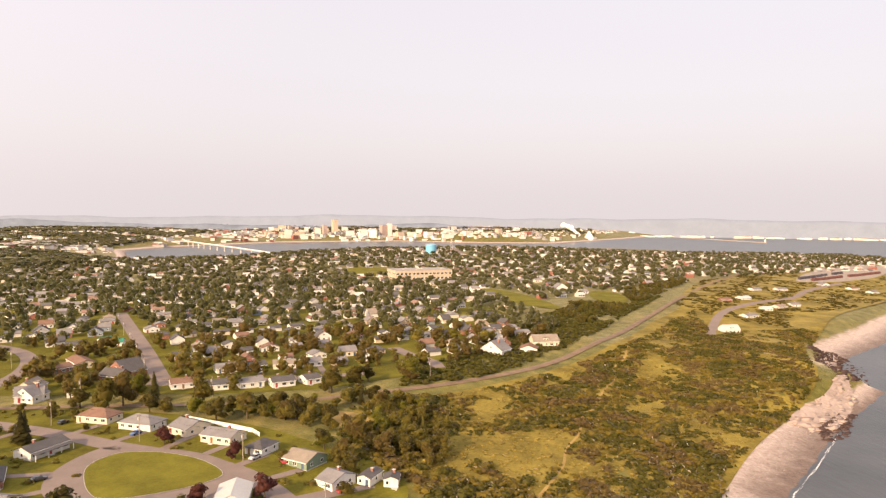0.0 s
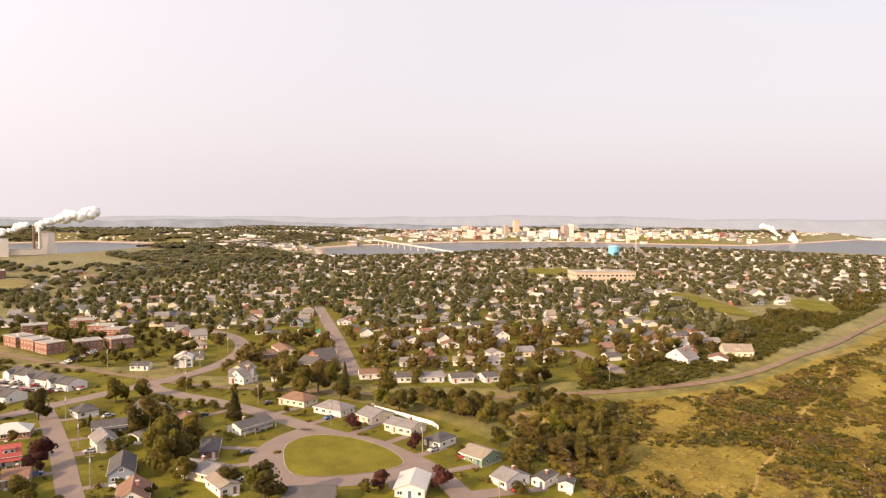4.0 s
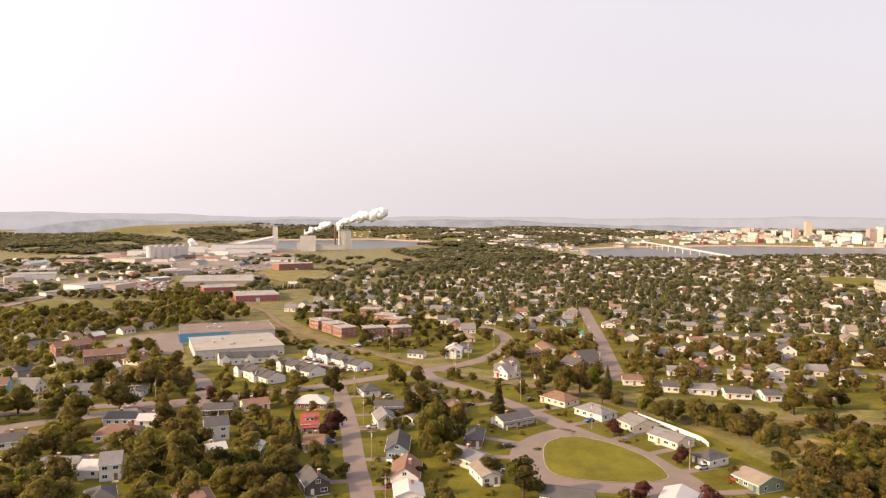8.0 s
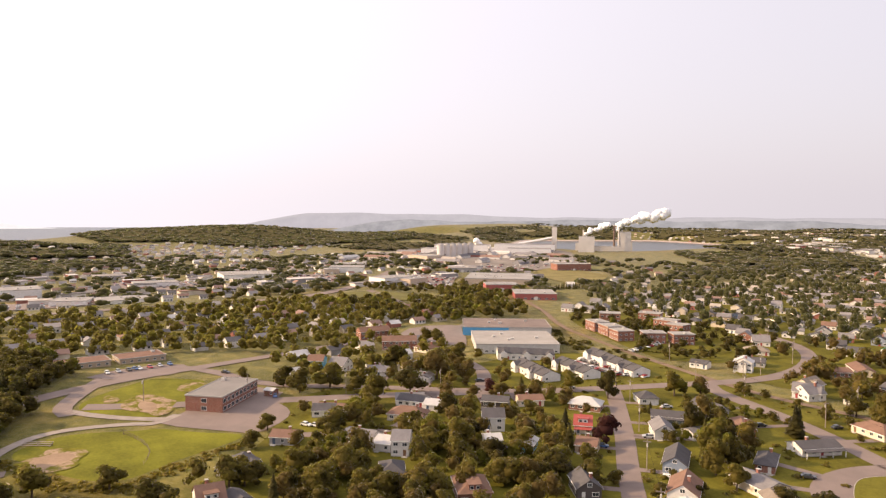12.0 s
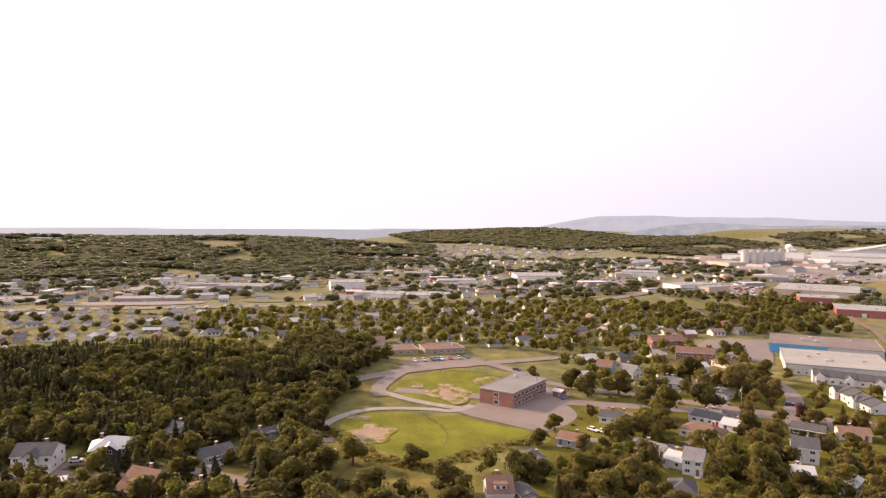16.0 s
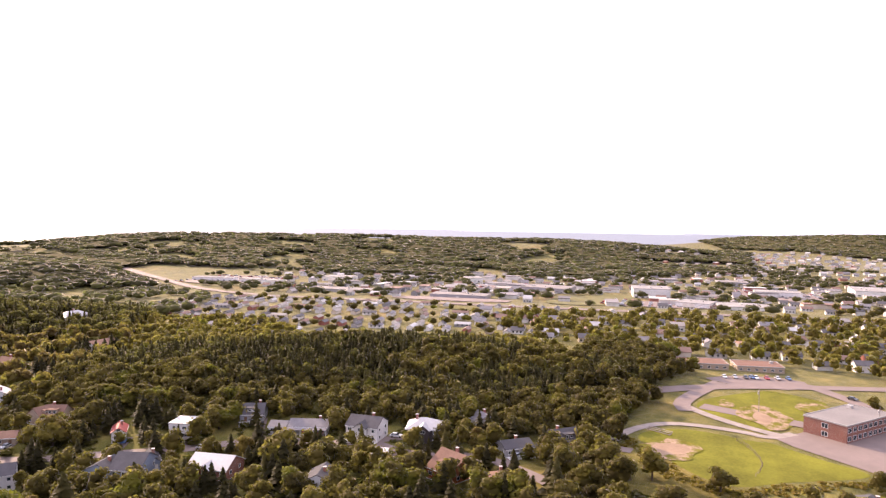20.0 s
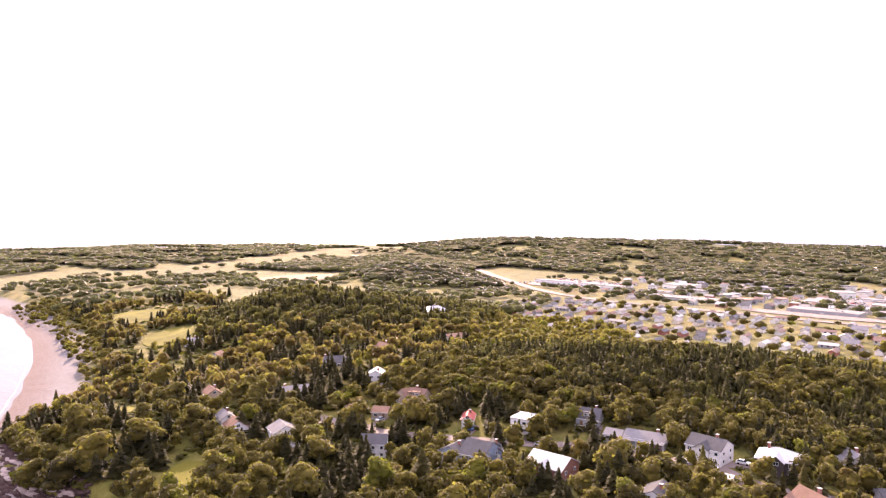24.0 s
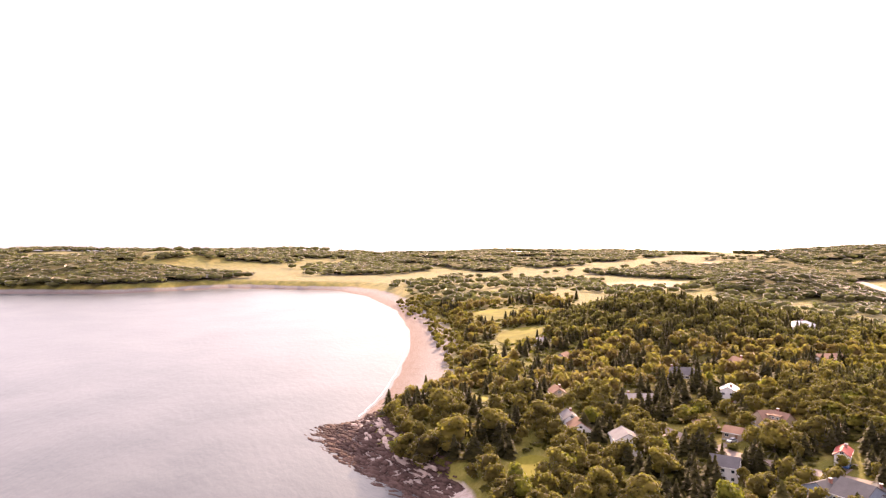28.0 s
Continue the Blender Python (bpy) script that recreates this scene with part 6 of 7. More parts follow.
WHEEL, RIM = Geo().beam((0, -0.11, 0), (0, 0.11, 0), 0.33, 12).mesh("wheel", RUBBER), Geo().beam((0, -0.125, 0), (0, 0.125, 0), 0.19, 8).mesh("rim", TRIM)


def car(x, y, rot, colour="white"):
    ob = thing("car", x, y, up(x, y) + lift(x, y) + 0.01, rot, f"{colour} parked car on pale asphalt", "car", "parked cars")
    part("body", CAR[colour][0], None, ob)
    part("car_roof", CAR[colour][1], None, ob)
    part("cabin_glass", CABIN, None, ob)
    for sx in (-1.35, 1.35):
        for s in (-0.8, 0.8):
            part("wheel", WHEEL, None, ob, m=pose(sx, s, 0.33))
    return ob


for x, y, r, c in ((-196, 228, 60, "silver"), (-121, 205, 40, "black"), (-145, 262, 75, "black"), (-118, 257, -20, "red"), (-52, 224, -60, "red"), (-240, 214, 65, "silver"), (-186, 302, 20, "white"),
                   (-128, 137, 48, "yellow"), (-125, 140, 48, "white"), (-131, 133, 48, "black"), (-212, 107, 55, "white"), (-228, -85, 100, "white"), (-200, -145, 100, "silver"), (-245, 90, 30, "white"),
                   (-242, 93, 30, "white"), (-262, 252, 80, "red"), (-258, 253, 80, "black"), (-254, 254, 80, "silver"), (-250, 255, 80, "silver"), (-246, 256, 80, "white"), (-266, 251, 80, "white"),
                   (-196, -212, 20, "white"), (-371, 46, 20, "blue"), (-345, 84, 40, "black"), (-215, 360, 75, "black"), (-271, 185, 75, "black"), (-193, -33, 100, "red"), (-213, 52, 60, "black")):
    car(x, y, r, c)
for k in range(7):
    car(-366 - k * 1.6, 33 + k * 5.0, 8, ("white", "silver", "black", "white", "red", "silver", "blue")[k])
for k in range(8):
    car(-289 - k * 1.1, 303 + k * 4.4, 165, ("silver", "white", "black", "blue", "white", "red", "silver", "white")[k])
q = random.Random(3)
gc = Geo()
for pts in LOTS[1:7] + LOTS[7:10]:
    P = np.array(pts)
    for _ in range(260 if pts is LOTS[1] else 110):
        x, y = q.uniform(P[:, 0].min(), P[:, 0].max()), q.uniform(P[:, 1].min(), P[:, 1].max())
        y = round(y / 9) * 9
        if inside(np.array([x]), np.array([y]), pts)[0]:
            z = up(x, y) + lift(x, y)
            gc.box(x - 0.9, y - 2.2, z + 0.2, x + 0.9, y + 2.2, z + 0.9).box(x - 0.75, y - 1.4, z + 0.9, x + 0.75, y + 1.0, z + 1.5)
tagged(new("parked_cars", gc.mesh("parked_cars", island_mix("far_cars", [(0.0, (0.7, 0.7, 0.7)), (0.35, (0.3, 0.3, 0.3)), (0.6, (0.05, 0.05, 0.06)), (0.8, (0.35, 0.05, 0.05))], 0.35))), "rows of parked cars far off", "cars", kind="stuff")
POLE = plain("weathered_pole", (0.30, 0.25, 0.21), 0.9, 0.2)


def utility_pole(x, y, rot):
    ob = thing("utility_pole", x, y, up(x, y) - 0.2, rot, "weathered wooden utility pole with a crossarm", "utility pole", "utility poles")
    part("pole", Geo().beam((0, 0, 0), (0, 0, 10.5), 0.17, 7, 0.11), POLE, ob)
    part("crossarm", Geo().box(-1.2, -0.07, 9.4, 1.2, 0.07, 9.6), POLE, ob)
    part("transformer", Geo().beam((0.0, 0.4, 7.9), (0.0, 0.4, 9.0), 0.25, 8), CONCRETE, ob)


def pole_line(pts, side, gap):
    line = [Vector(p) for p in chaikin(pts)]
    todo, tops = gap * 0.5, []
    for a, b in zip(line, line[1:]):
        d = b - a
        while todo < d.length:
            p = a + d.normalized() * todo + Vector((-d.y, d.x)).normalized() * side
            utility_pole(p.x, p.y, math.degrees(math.atan2(d.y, d.x)) + 90)
            tops.append((p.x, p.y, up(p.x, p.y) + 9.5))
            todo += gap
        todo -= d.length
    return tops


for pts, side, gap in ((MAIN, 6.5, 42), (CRESC, 7.0, 45), (OAK, -5.5, 40), (LONG, 7, 45), (RAIL[6:14], 9, 55)):
    tops = pole_line(pts, side, gap)
    for (ax, ay, az), (bx, by, bz) in zip(tops, tops[1:]):
        w = Geo()
        pm = ((ax + bx) / 2, (ay + by) / 2, (az + bz) / 2 - 0.6)
        w.beam((ax, ay, az), pm, 0.03, 3).beam(pm, (bx, by, bz), 0.03, 3)
        tagged(new("overhead_wire", w.mesh("overhead_wire", RUBBER)), "thin sagging overhead wire between utility poles", "wire")
FENCE = [(-101, 269), (-93, 265), (-81, 259), (-70, 253), (-66, 248)]
fence = thing("fence", -101, 269, 0, 0, "white panel fence along a garden boundary", "fence")
for (ax, ay), (bx, by) in zip(FENCE, FENCE[1:]):
    n = max(1, int(math.dist((ax, ay), (bx, by)) / 2.4))
    for i in range(n):
        x0, y0, x1, y1 = ax + (bx - ax) * i / n, ay + (by - ay) * i / n, ax + (bx - ax) * (i + 1) / n, ay + (by - ay) * (i + 1) / n
        z, L = up(x0, y0), math.dist((x0, y0), (x1, y1))
        m = pose(x0 + 101, y0 - 269, z, 0, 0, math.degrees(math.atan2(y1 - y0, x1 - x0)))
        part("panel", Geo().box(0.1, -0.03, 0.1, L - 0.1, 0.03, 1.7), TRIM, fence, m=m)
        part("post", Geo().box(-0.07, -0.07, -0.2, 0.07, 0.07, 1.85), TRIM, fence, m=m)
H = list(FOOT[:95])
nd = 0
for x, y, r in H:
    best = None
    for pts, w in ROADS:
        if w < 4.5 or w > 9:
            continue
        c = chaikin(pts)
        for a, b in zip(c, c[1:]):
            k = max(0, min(1, ((x - a[0]) * (b[0] - a[0]) + (y - a[1]) * (b[1] - a[1])) / (math.dist(a, b) ** 2 + 1e-9)))
            p = (a[0] + (b[0] - a[0]) * k, a[1] + (b[1] - a[1]) * k)
            d = math.dist(p, (x, y))
            if best is None or d < best[0]:
                best = (d, p)
    if best and 8 < best[0] < 30:
        d, p = best
        dx, dy = (p[0] - x) / d, (p[1] - y) / d
        ox, oy = -dy * (r * 0.8), dx * (r * 0.8)
        a, b = (x + ox + dx * 1.0, y + oy + dy * 1.0), (p[0] + ox * 0.9 - dx * 2.5, p[1] + oy * 0.9 - dy * 2.5)
        if math.dist(a, b) > 4:
            new_drive = ribbon([a, ((a[0] + b[0]) / 2, (a[1] + b[1]) / 2), b], 3.2, -0.03, 4.0)
            tagged(new("driveway", new_drive.mesh("driveway", ASPHALT)), "short asphalt driveway beside a house", "driveway", kind="structure")
            nd += 1
            if nd % 3 == 0:
                car((a[0] * 0.6 + b[0] * 0.4), (a[1] * 0.6 + b[1] * 0.4), math.degrees(math.atan2(dy, dx)), ("white", "silver", "black", "blue", "red")[nd % 5])


# wire fence that curves across the sports field
ARC = [(-267, 30), (-260, 33), (-254, 34.5), (-248, 35.4), (-242, 35.4), (-236, 34), (-231, 32)]
wire_fence = thing("fence", -267, 30, 0, 0, "low grey wire fence curving across a ball field", "fence")
for (ax, ay), (bx, by) in zip(ARC, ARC[1:]):
    L, m = math.hypot(bx - ax, by - ay), pose(ax + 267, ay - 30, up(ax, ay), 0, 0, math.degrees(math.atan2(by - ay, bx - ax)))
    part("post", Geo().box(-0.06, -0.06, -0.2, 0.06, 0.06, 1.5), STEEL, wire_fence, m=m)
    for h in (0.4, 0.9, 1.4):
        part("wire", Geo().box(0, -0.03, h - 0.03, L, 0.03, h + 0.03), STEEL, wire_fence, m=m)
stand = thing("bleachers", -267, 3, 0, 60, "low timber bleachers beside a ball field", "bleachers")
for k in range(3):
    part("bench", Geo().box(-5, k * 0.9, 0.35 + 0.35 * k, 5, k * 0.9 + 0.5, 0.43 + 0.35 * k), POLE, stand, m=pose(0, 0, up(-267, 3)))
    for px in (-4.5, 0, 4.5):
        part("support", Geo().box(px - 0.08, k * 0.9 + 0.1, -0.3, px + 0.08, k * 0.9 + 0.4, 0.349 + 0.35 * k), POLE, stand, m=pose(0, 0, up(-267, 3)))
rng = np.random.default_rng(5)


def spots(x, y, h0, h1, g0, g1):
    h = rng.uniform(h0, h1, len(x))
    return np.stack([x, y, h, h * rng.uniform(g0, g1, len(x))], 1)


TREE_MESH = [quads("crown", v, f, LEAF) for v, f in BROAD]
RED_MESH = [quads("crown", v, f, LEAF_RED) for v, f in BROAD[:2]]
FIR_MESH = [quads("crown", v, f, NEEDLE) for v, f in FIR]


for mesh in TREE_MESH + RED_MESH:
    mesh.shade_smooth()


def trunk_mesh(seed, conifer_like=False):
    q = random.Random(seed)
    g = Geo().beam((0, 0, -0.05), (0, 0, 0.4), 0.032, 7, 0.024)
    if conifer_like:
        return Geo().beam((0, 0, -0.05), (0, 0, 0.95), 0.02, 6, 0.004).mesh("trunk", BARK)
    for i in range(5):
        w = i * 1.3 + q.uniform(-0.3, 0.3)
        g.beam((0, 0, 0.25 + 0.03 * i), (math.cos(w) * 0.2, math.sin(w) * 0.2, 0.5 + 0.06 * i), 0.014, 5, 0.006)
    return g.mesh("trunk", BARK)


TRUNKS, FIR_TRUNK = [trunk_mesh(i) for i in range(3)], trunk_mesh(9, True)


def tree(x, y, h, girth, sort="leaf"):
    q = random.Random(int(x * 13 + y * 7))
    meshes = {"leaf": TREE_MESH, "red": RED_MESH, "fir": FIR_MESH}[sort]
    label = {"leaf": "green broadleaf tree with a full rounded crown", "red": "dark red copper-leaved tree on a lawn", "fir": "dark green spruce with drooping branches"}[sort]
    ob = thing("tree", x, y, up(x, y) - 0.1, q.uniform(0, 360), label, "tree", "trees")
    ob.scale = (girth, girth, h)
    part("trunk", FIR_TRUNK if sort == "fir" else TRUNKS[q.randrange(3)], None, ob)
    part("crown", meshes[q.randrange(len(meshes))], None, ob)
    return ob


# ---- woods, garden trees, scrub ----
def patchy(x, y, size, seed):
    """Smooth random values 0 to 1 over the plan."""
    r = np.random.default_rng(seed)
    v = np.zeros_like(x)
    for k in range(7):
        w, a = r.uniform(0, 6.28), r.uniform(0.6, 1.7) / size
        v += np.sin((x * math.cos(w) + y * math.sin(w)) * a * 6.28 + r.uniform(0, 6.28))
    return 0.5 + v / 7


def keep(x, y, ok):
    return x[ok], y[ok]


def tuft(seed):
    """One far tree crown, low and broad."""
    r = np.random.default_rng(seed)
    lobes = [(0, 0, 0.5, 0.42), (0.2, 0.1, 0.62, 0.26), (-0.18, -0.14, 0.5, 0.3)]
    return join(core(lobes[:1], 1.0, r, 3, 5), clumps(r, 7, lobes, 0.2))


TUFTS = [tuft(s) for s in range(6)]


SCRUB_AREA = [(130, 290), (173, 338), (210, 384), (232, 440), (260, 496), (304, 556), (270, 556), (235, 545), (205, 520), (225, 620), (190, 570), (145, 490), (105, 425), (65, 375), (30, 340), (-25, 303), (-40, 285), (-35, 240), (-8, 215), (0, 180), (30, 150), (80, 210)]
GRASSY = [[(-12, 262), (20, 272), (54, 290), (44, 250), (31, 221), (0, 205)], [(62, 372), (92, 425), (128, 490), (110, 420), (82, 378), (50, 340)],
          [(104, 372), (128, 430), (136, 420), (116, 372)]]


def grassy(x, y):
    g = np.zeros(len(x), bool)
    for p in GRASSY:
        g |= inside(x, y, p)
    return g


x, y = scatter(rng, SCRUB_AREA, 2.5, 0.6, 5, thin=0.9, low=3.2)
v = patchy(x, y, 70, 3) * 0.75 + patchy(x, y, 24, 4) * 0.3 - 0.06
x, y, v = x[v > 0.15], y[v > 0.15], v[v > 0.15]
ok = ~grassy(x, y) | (v > 0.60)
x, y, v = x[ok], y[ok], v[ok]
sort = patchy(x, y, 28, 14) + rng.uniform(-0.12, 0.12, len(x))
size = 0.75 + 0.9 * np.clip(v - 0.15, 0, 0.6)
for pick, mat, lab in ((sort > 0.56, SCRUB_GREEN, "dense dark green coastal thicket"), (sort < 0.30, SCRUB_BROWN, "withered brown coastal scrub"), ((sort <= 0.56) & (sort >= 0.30), SCRUB, "dense olive-brown coastal scrub")):
    s = spots(*keep(x, y, pick), 1.4, 3.2, 1.15, 1.7)
    s[:, 2:] *= size[pick][:, None]
    spread("scrub", BUSH_LOW, s, mat, lab, "scrub")
x, y = scatter(rng, SCRUB_AREA, 2.2, 0.6, 4, thin=0.85, low=2.6)
ok = grassy(x, y) | (patchy(x, y, 70, 3) * 0.75 + patchy(x, y, 24, 4) * 0.3 < 0.42)
spread("tall_grass", BUSH_FAR, spots(*keep(x, y, ok), 0.4, 1.3, 1.3, 2.2), foliage("tall_grass", (0.10, 0.082, 0.014), (0.38, 0.27, 0.06), 0.12, 0.3), "clumps of tall yellow grass", "grass")
NE_SCRUB = [(225, 620), (290, 560), (300, 600), (330, 640), (420, 700), (560, 830), (700, 1000), (480, 1000), (330, 880), (262, 740), (215, 660)]
x, y = scatter(rng, NE_SCRUB, 4.6, 2, 5)
x, y = keep(x, y, patchy(x, y, 70, 19) * 0.7 + patchy(x, y, 22, 29) * 0.4 > 0.46)
spread("scrub", BUSH_FAR, spots(x, y, 1.6, 3.4, 1.4, 2.2), SCRUB, "clumps of scrub among seaside houses", "scrub")
NE_RAIL = [(110, 520), (180, 640), (240, 745), (330, 900), (300, 900), (200, 760), (120, 640), (95, 560)]
x, y = scatter(rng, NE_RAIL, 5, 2, 6)
x, y = keep(x, y, patchy(x, y, 60, 39) > 0.4)
spread("trees", BROAD_FAR, spots(x, y, 3, 7, 1.0, 1.5), LEAF, "thickets of small trees along a railway", "trees")
RAILSIDE = [(-25, 318), (30, 362), (70, 420), (110, 490), (160, 590), (220, 700), (180, 740), (130, 640), (80, 560), (40, 470), (20, 410), (-10, 370)]
x, y = scatter(rng, RAILSIDE, 3.6, 1.2, 5)
x, y = keep(x, y, patchy(x, y, 60, 9) * 0.6 + patchy(x, y, 20, 10) * 0.4 > 0.24)
spread("scrub", BUSH_LOW, spots(x, y, 1.8, 4.6, 1.1, 1.7), SCRUB_GREEN, "bushes along a railway", "scrub")
tree(-235, 210, 11.0, 13.0)
tree(-219, 217, 13.4, 11.5)
tree(-208, 246, 11.9, 12.5)
tree(-175, 174, 11.8, 11.6, "red")
tree(-146, 193, 16.0, 13.2)
tree(-135, 188, 13.7, 10.4)
tree(-147, 212, 11.0, 10.3)
tree(-262, 226, 8.0, 8.5, "fir")
tree(-273, 224, 5.9, 8.0, "fir")
tree(-147, 239, 12.1, 18.1, "fir")
tree(-95, 170, 12.7, 14.0)
tree(-97, 239, 6.8, 8.0, "red")
tree(-68, 190, 6.7, 6.7, "red")
tree(-51, 196, 8.5, 8.8, "red")
tree(-68, 225, 7.0, 6.8, "red")
tree(-134, 288, 15.2, 14.7)
tree(-136, 277, 16.0, 12.7)
tree(-123, 293, 13.9, 14.9, "fir")
tree(-107, 299, 11.1, 10.7, "fir")
tree(-101, 289, 13.4, 12.6)
tree(-88, 267, 9.8, 11.6)
tree(-77, 271, 11.1, 13.1)
tree(-57, 275, 9.7, 11.5)
tree(-50, 311, 12.2, 12.7)
tree(-36, 334, 9.1, 7.4)
tree(-41, 326, 11.2, 11.5)
tree(-16, 339, 12.7, 15.0)
tree(-33, 226, 9.8, 9.3)
tree(-66, 276, 11.1, 11.6)
tree(-41, 238, 8.3, 9.8)
tree(-31, 250, 10.7, 11.4)
tree(-240, 186, 9.5, 15.5, "fir")
tree(-184, 163, 12.4, 15.6, "fir")
tree(-215, 172, 7.2, 9.8)
tree(-192, 153, 8.3, 10.9)
tree(-162, 154, 7.9, 9.4)
tree(-164, 143, 9.3, 11.9)
tree(-198, 165, 4.9, 7.6, "fir")
tree(-194, 216, 5.2, 7.1, "fir")
tree(-111, 178, 7.2, 9.6)
tree(-127, 162, 5.2, 6.1)
tree(-147, 151, 5.1, 6.0)
tree(-165, 93, 9.8, 10.6)
tree(-164, 100, 9.2, 9.9)
tree(-163, 109, 10.3, 10.1)
tree(-165, 121, 8.9, 9.5)
tree(-158, 127, 9.7, 9.4)
tree(-159, 138, 10.1, 12.9)
tree(-149, 143, 9.0, 10.6)
tree(-193, 125, 13.0, 14.2)
tree(-203, 120, 12.2, 10.8)
tree(-259, 125, 14.8, 14.5)
tree(-231, 143, 10.6, 11.1)
tree(-295, 119, 12.0, 14.2)
tree(-279, 125, 9.1, 10.7)
tree(-200, 71, 9.7, 12.5)
tree(-183, 72, 10.0, 13.7)
tree(-190, 85, 8.9, 11.5)
tree(-247, 76, 7.4, 8.8)
tree(-328, 88, 6.9, 7.1)
tree(-169, 86, 9.8, 11.6)
tree(-293, 104, 12.9, 13.7)
tree(-307, 101, 10.7, 12.6)
tree(-286, 170, 15.8, 18.7)
tree(-266, 145, 13.0, 18.4)
tree(-185, 145, 8.6, 12.1)
tree(-176, 158, 9.2, 13.2, "fir")
tree(-250, 177, 7.4, 9.4, "red")
tree(-200, 51, 10.0, 11.8)
tree(-229, 94, 10.5, 13.6)
tree(-316, 163, 13.7, 16.2)
tree(-310, 196, 12.7, 15.0)
tree(-368, 210, 10.9, 12.9)
tree(-361, 214, 10.9, 12.0)
tree(-192, 29, 10.1, 11.9)
tree(-214, 21, 8.4, 11.1)
tree(-192, 7, 10.1, 13.9)
tree(-204, -7, 12.5, 14.8)
tree(-196, -16, 12.0, 12.1)
tree(-192, -23, 13.4, 19.8, "fir")
tree(-218, 2, 10.5, 11.3)
tree(-252, -11, 11.0, 13.0)
tree(-226, -54, 8.9, 9.3)
tree(-212, -47, 7.4, 9.8)
tree(-243, -45, 8.5, 12.5)
tree(-201, 54, 8.9, 10.4)
tree(-231, 66, 7.1, 8.4)
tree(-189, -107, 12.1, 19.9, "fir")
tree(-175, -110, 9.7, 11.4)
tree(-196, -76, 7.3, 9.7)
tree(-219, -64, 9.0, 11.9, "fir")
tree(-204, -22, 13.2, 12.5)
tree(-213, -12, 12.6, 14.9)
tree(-165, -142, 10.5, 18.8, "fir")
tree(-179, -83, 10.3, 11.1)
tree(-195, -99, 9.4, 11.1)
tree(-170, -140, 7.2, 9.5)
tree(-194, -68, 8.1, 9.5)
tree(-223, -53, 8.0, 9.4)
tree(-192, -110, 13.4, 16.8)
tree(-160, -139, 10.9, 12.9)
tree(-152, -155, 13.2, 24.3, "fir")
tree(-141, -162, 13.1, 13.3)
tree(-124, -179, 11.4, 15.7)
tree(-116, -192, 11.7, 13.8)
tree(-84, -249, 15.3, 20.6)
tree(-74, -249, 12.8, 17.6)
tree(-68, -261, 10.9, 15.4)
tree(-103, -253, 12.7, 19.0)
tree(-90, -279, 14.5, 17.1)
tree(-125, -256, 12.2, 17.3)
tree(-129, -287, 12.1, 15.8)
tree(-73, -301, 8.7, 11.7)
tree(-91, -349, 8.1, 12.5, "fir")
tree(-107, -374, 8.8, 10.8, "fir")
tree(-106, -362, 8.0, 9.2, "fir")
tree(-110, -210, 12.3, 14.5)
tree(-141, -196, 12.7, 14.9)
tree(-172, -218, 10.9, 14.3)
tree(-188, -198, 11.8, 16.7)
tree(-204, -196, 11.0, 14.4)
tree(-195, -161, 7.5, 10.2)
tree(-216, -150, 9.8, 14.1)
tree(-202, -100, 8.8, 11.4)
tree(-138, -245, 9.7, 23.5, "fir")
tree(-160, -250, 12.9, 22.2, "fir")
tree(-142, -332, 15.3, 18.0)
tree(-134, -359, 14.4, 18.9)
tree(-159, -269, 12.2, 14.4)
tree(-148, 191, 14, 10, "fir")
tree(-137, 183, 13, 11)
tree(-147, 202, 13, 10)
tree(-126, 178, 9, 9)
tree(-166, 207, 14, 12)
tree(-172, 222, 13, 12)
tree(-160, 214, 12, 11)
tree(-136, 192, 11, 11)
tree(-147, 241, 12, 13, "fir")
tree(-203, 257, 9, 10)
tree(-162, 299, 9, 10)
tree(-150, 284, 9, 11)
tree(-165, 316, 9, 10)
tree(-136, 305, 10, 11)
tree(-142, 309, 10, 10)
tree(-126, 301, 11, 14, "fir")
x, y = scatter(rng, [(-262, 300), (-236, 330), (-240, 385), (-300, 425), (-420, 425), (-440, 385), (-390, 345), (-330, 322), (-290, 308)], 8, 2.5, 8.5, thin=0.55)
spread("trees", BROAD_LOW, spots(x, y, 4, 9, 1.0, 1.35), LEAF, "broadleaf trees round blocks of flats", "trees")
hx = np.linspace(-231, -214, 16)
spread("hedge", BUSH, np.stack([hx, 111 + (hx + 231) * 0.94, np.full(16, 2.4), np.full(16, 2.2)], 1), LEAF, "clipped dark green hedge beside a bungalow", "hedge")
BELT = [(-205, 272), (-150, 278), (-100, 283), (-60, 287), (-28, 305), (-2, 300), (4, 262), (0, 232), (-10, 226), (-22, 236), (-45, 256), (-80, 270), (-120, 278)]
x, y = scatter(rng, BELT, 5.6, 2, 7)
pick = rng.permutation(len(x))
spread("trees", BROAD_MID, spots(x[pick[45:]], y[pick[45:]], 4.5, 9, 0.9, 1.2), LEAF, "young broadleaf trees along a railway", "trees")
for a, b in zip(x[pick[:45]], y[pick[:45]]):
    h = rng.uniform(4.5, 9)
    tree(a, b, h, h * rng.uniform(0.9, 1.2), "fir" if rng.uniform() < 0.12 else "leaf")
NEARWEST = [(-105, 95), (-140, 115), (-180, 160), (-240, 110), (-245, 84), (-215, 70), (-200, 20), (-170, 0), (-120, 40)]
x, y = scatter(rng, NEARWEST, 8.6, 2.5, 10.5)
pick = rng.permutation(len(x))
spread("trees", BROAD_MID, spots(x[pick[50:]], y[pick[50:]], 6, 10, 0.95, 1.25), LEAF, "large broadleaf trees over gardens", "trees")
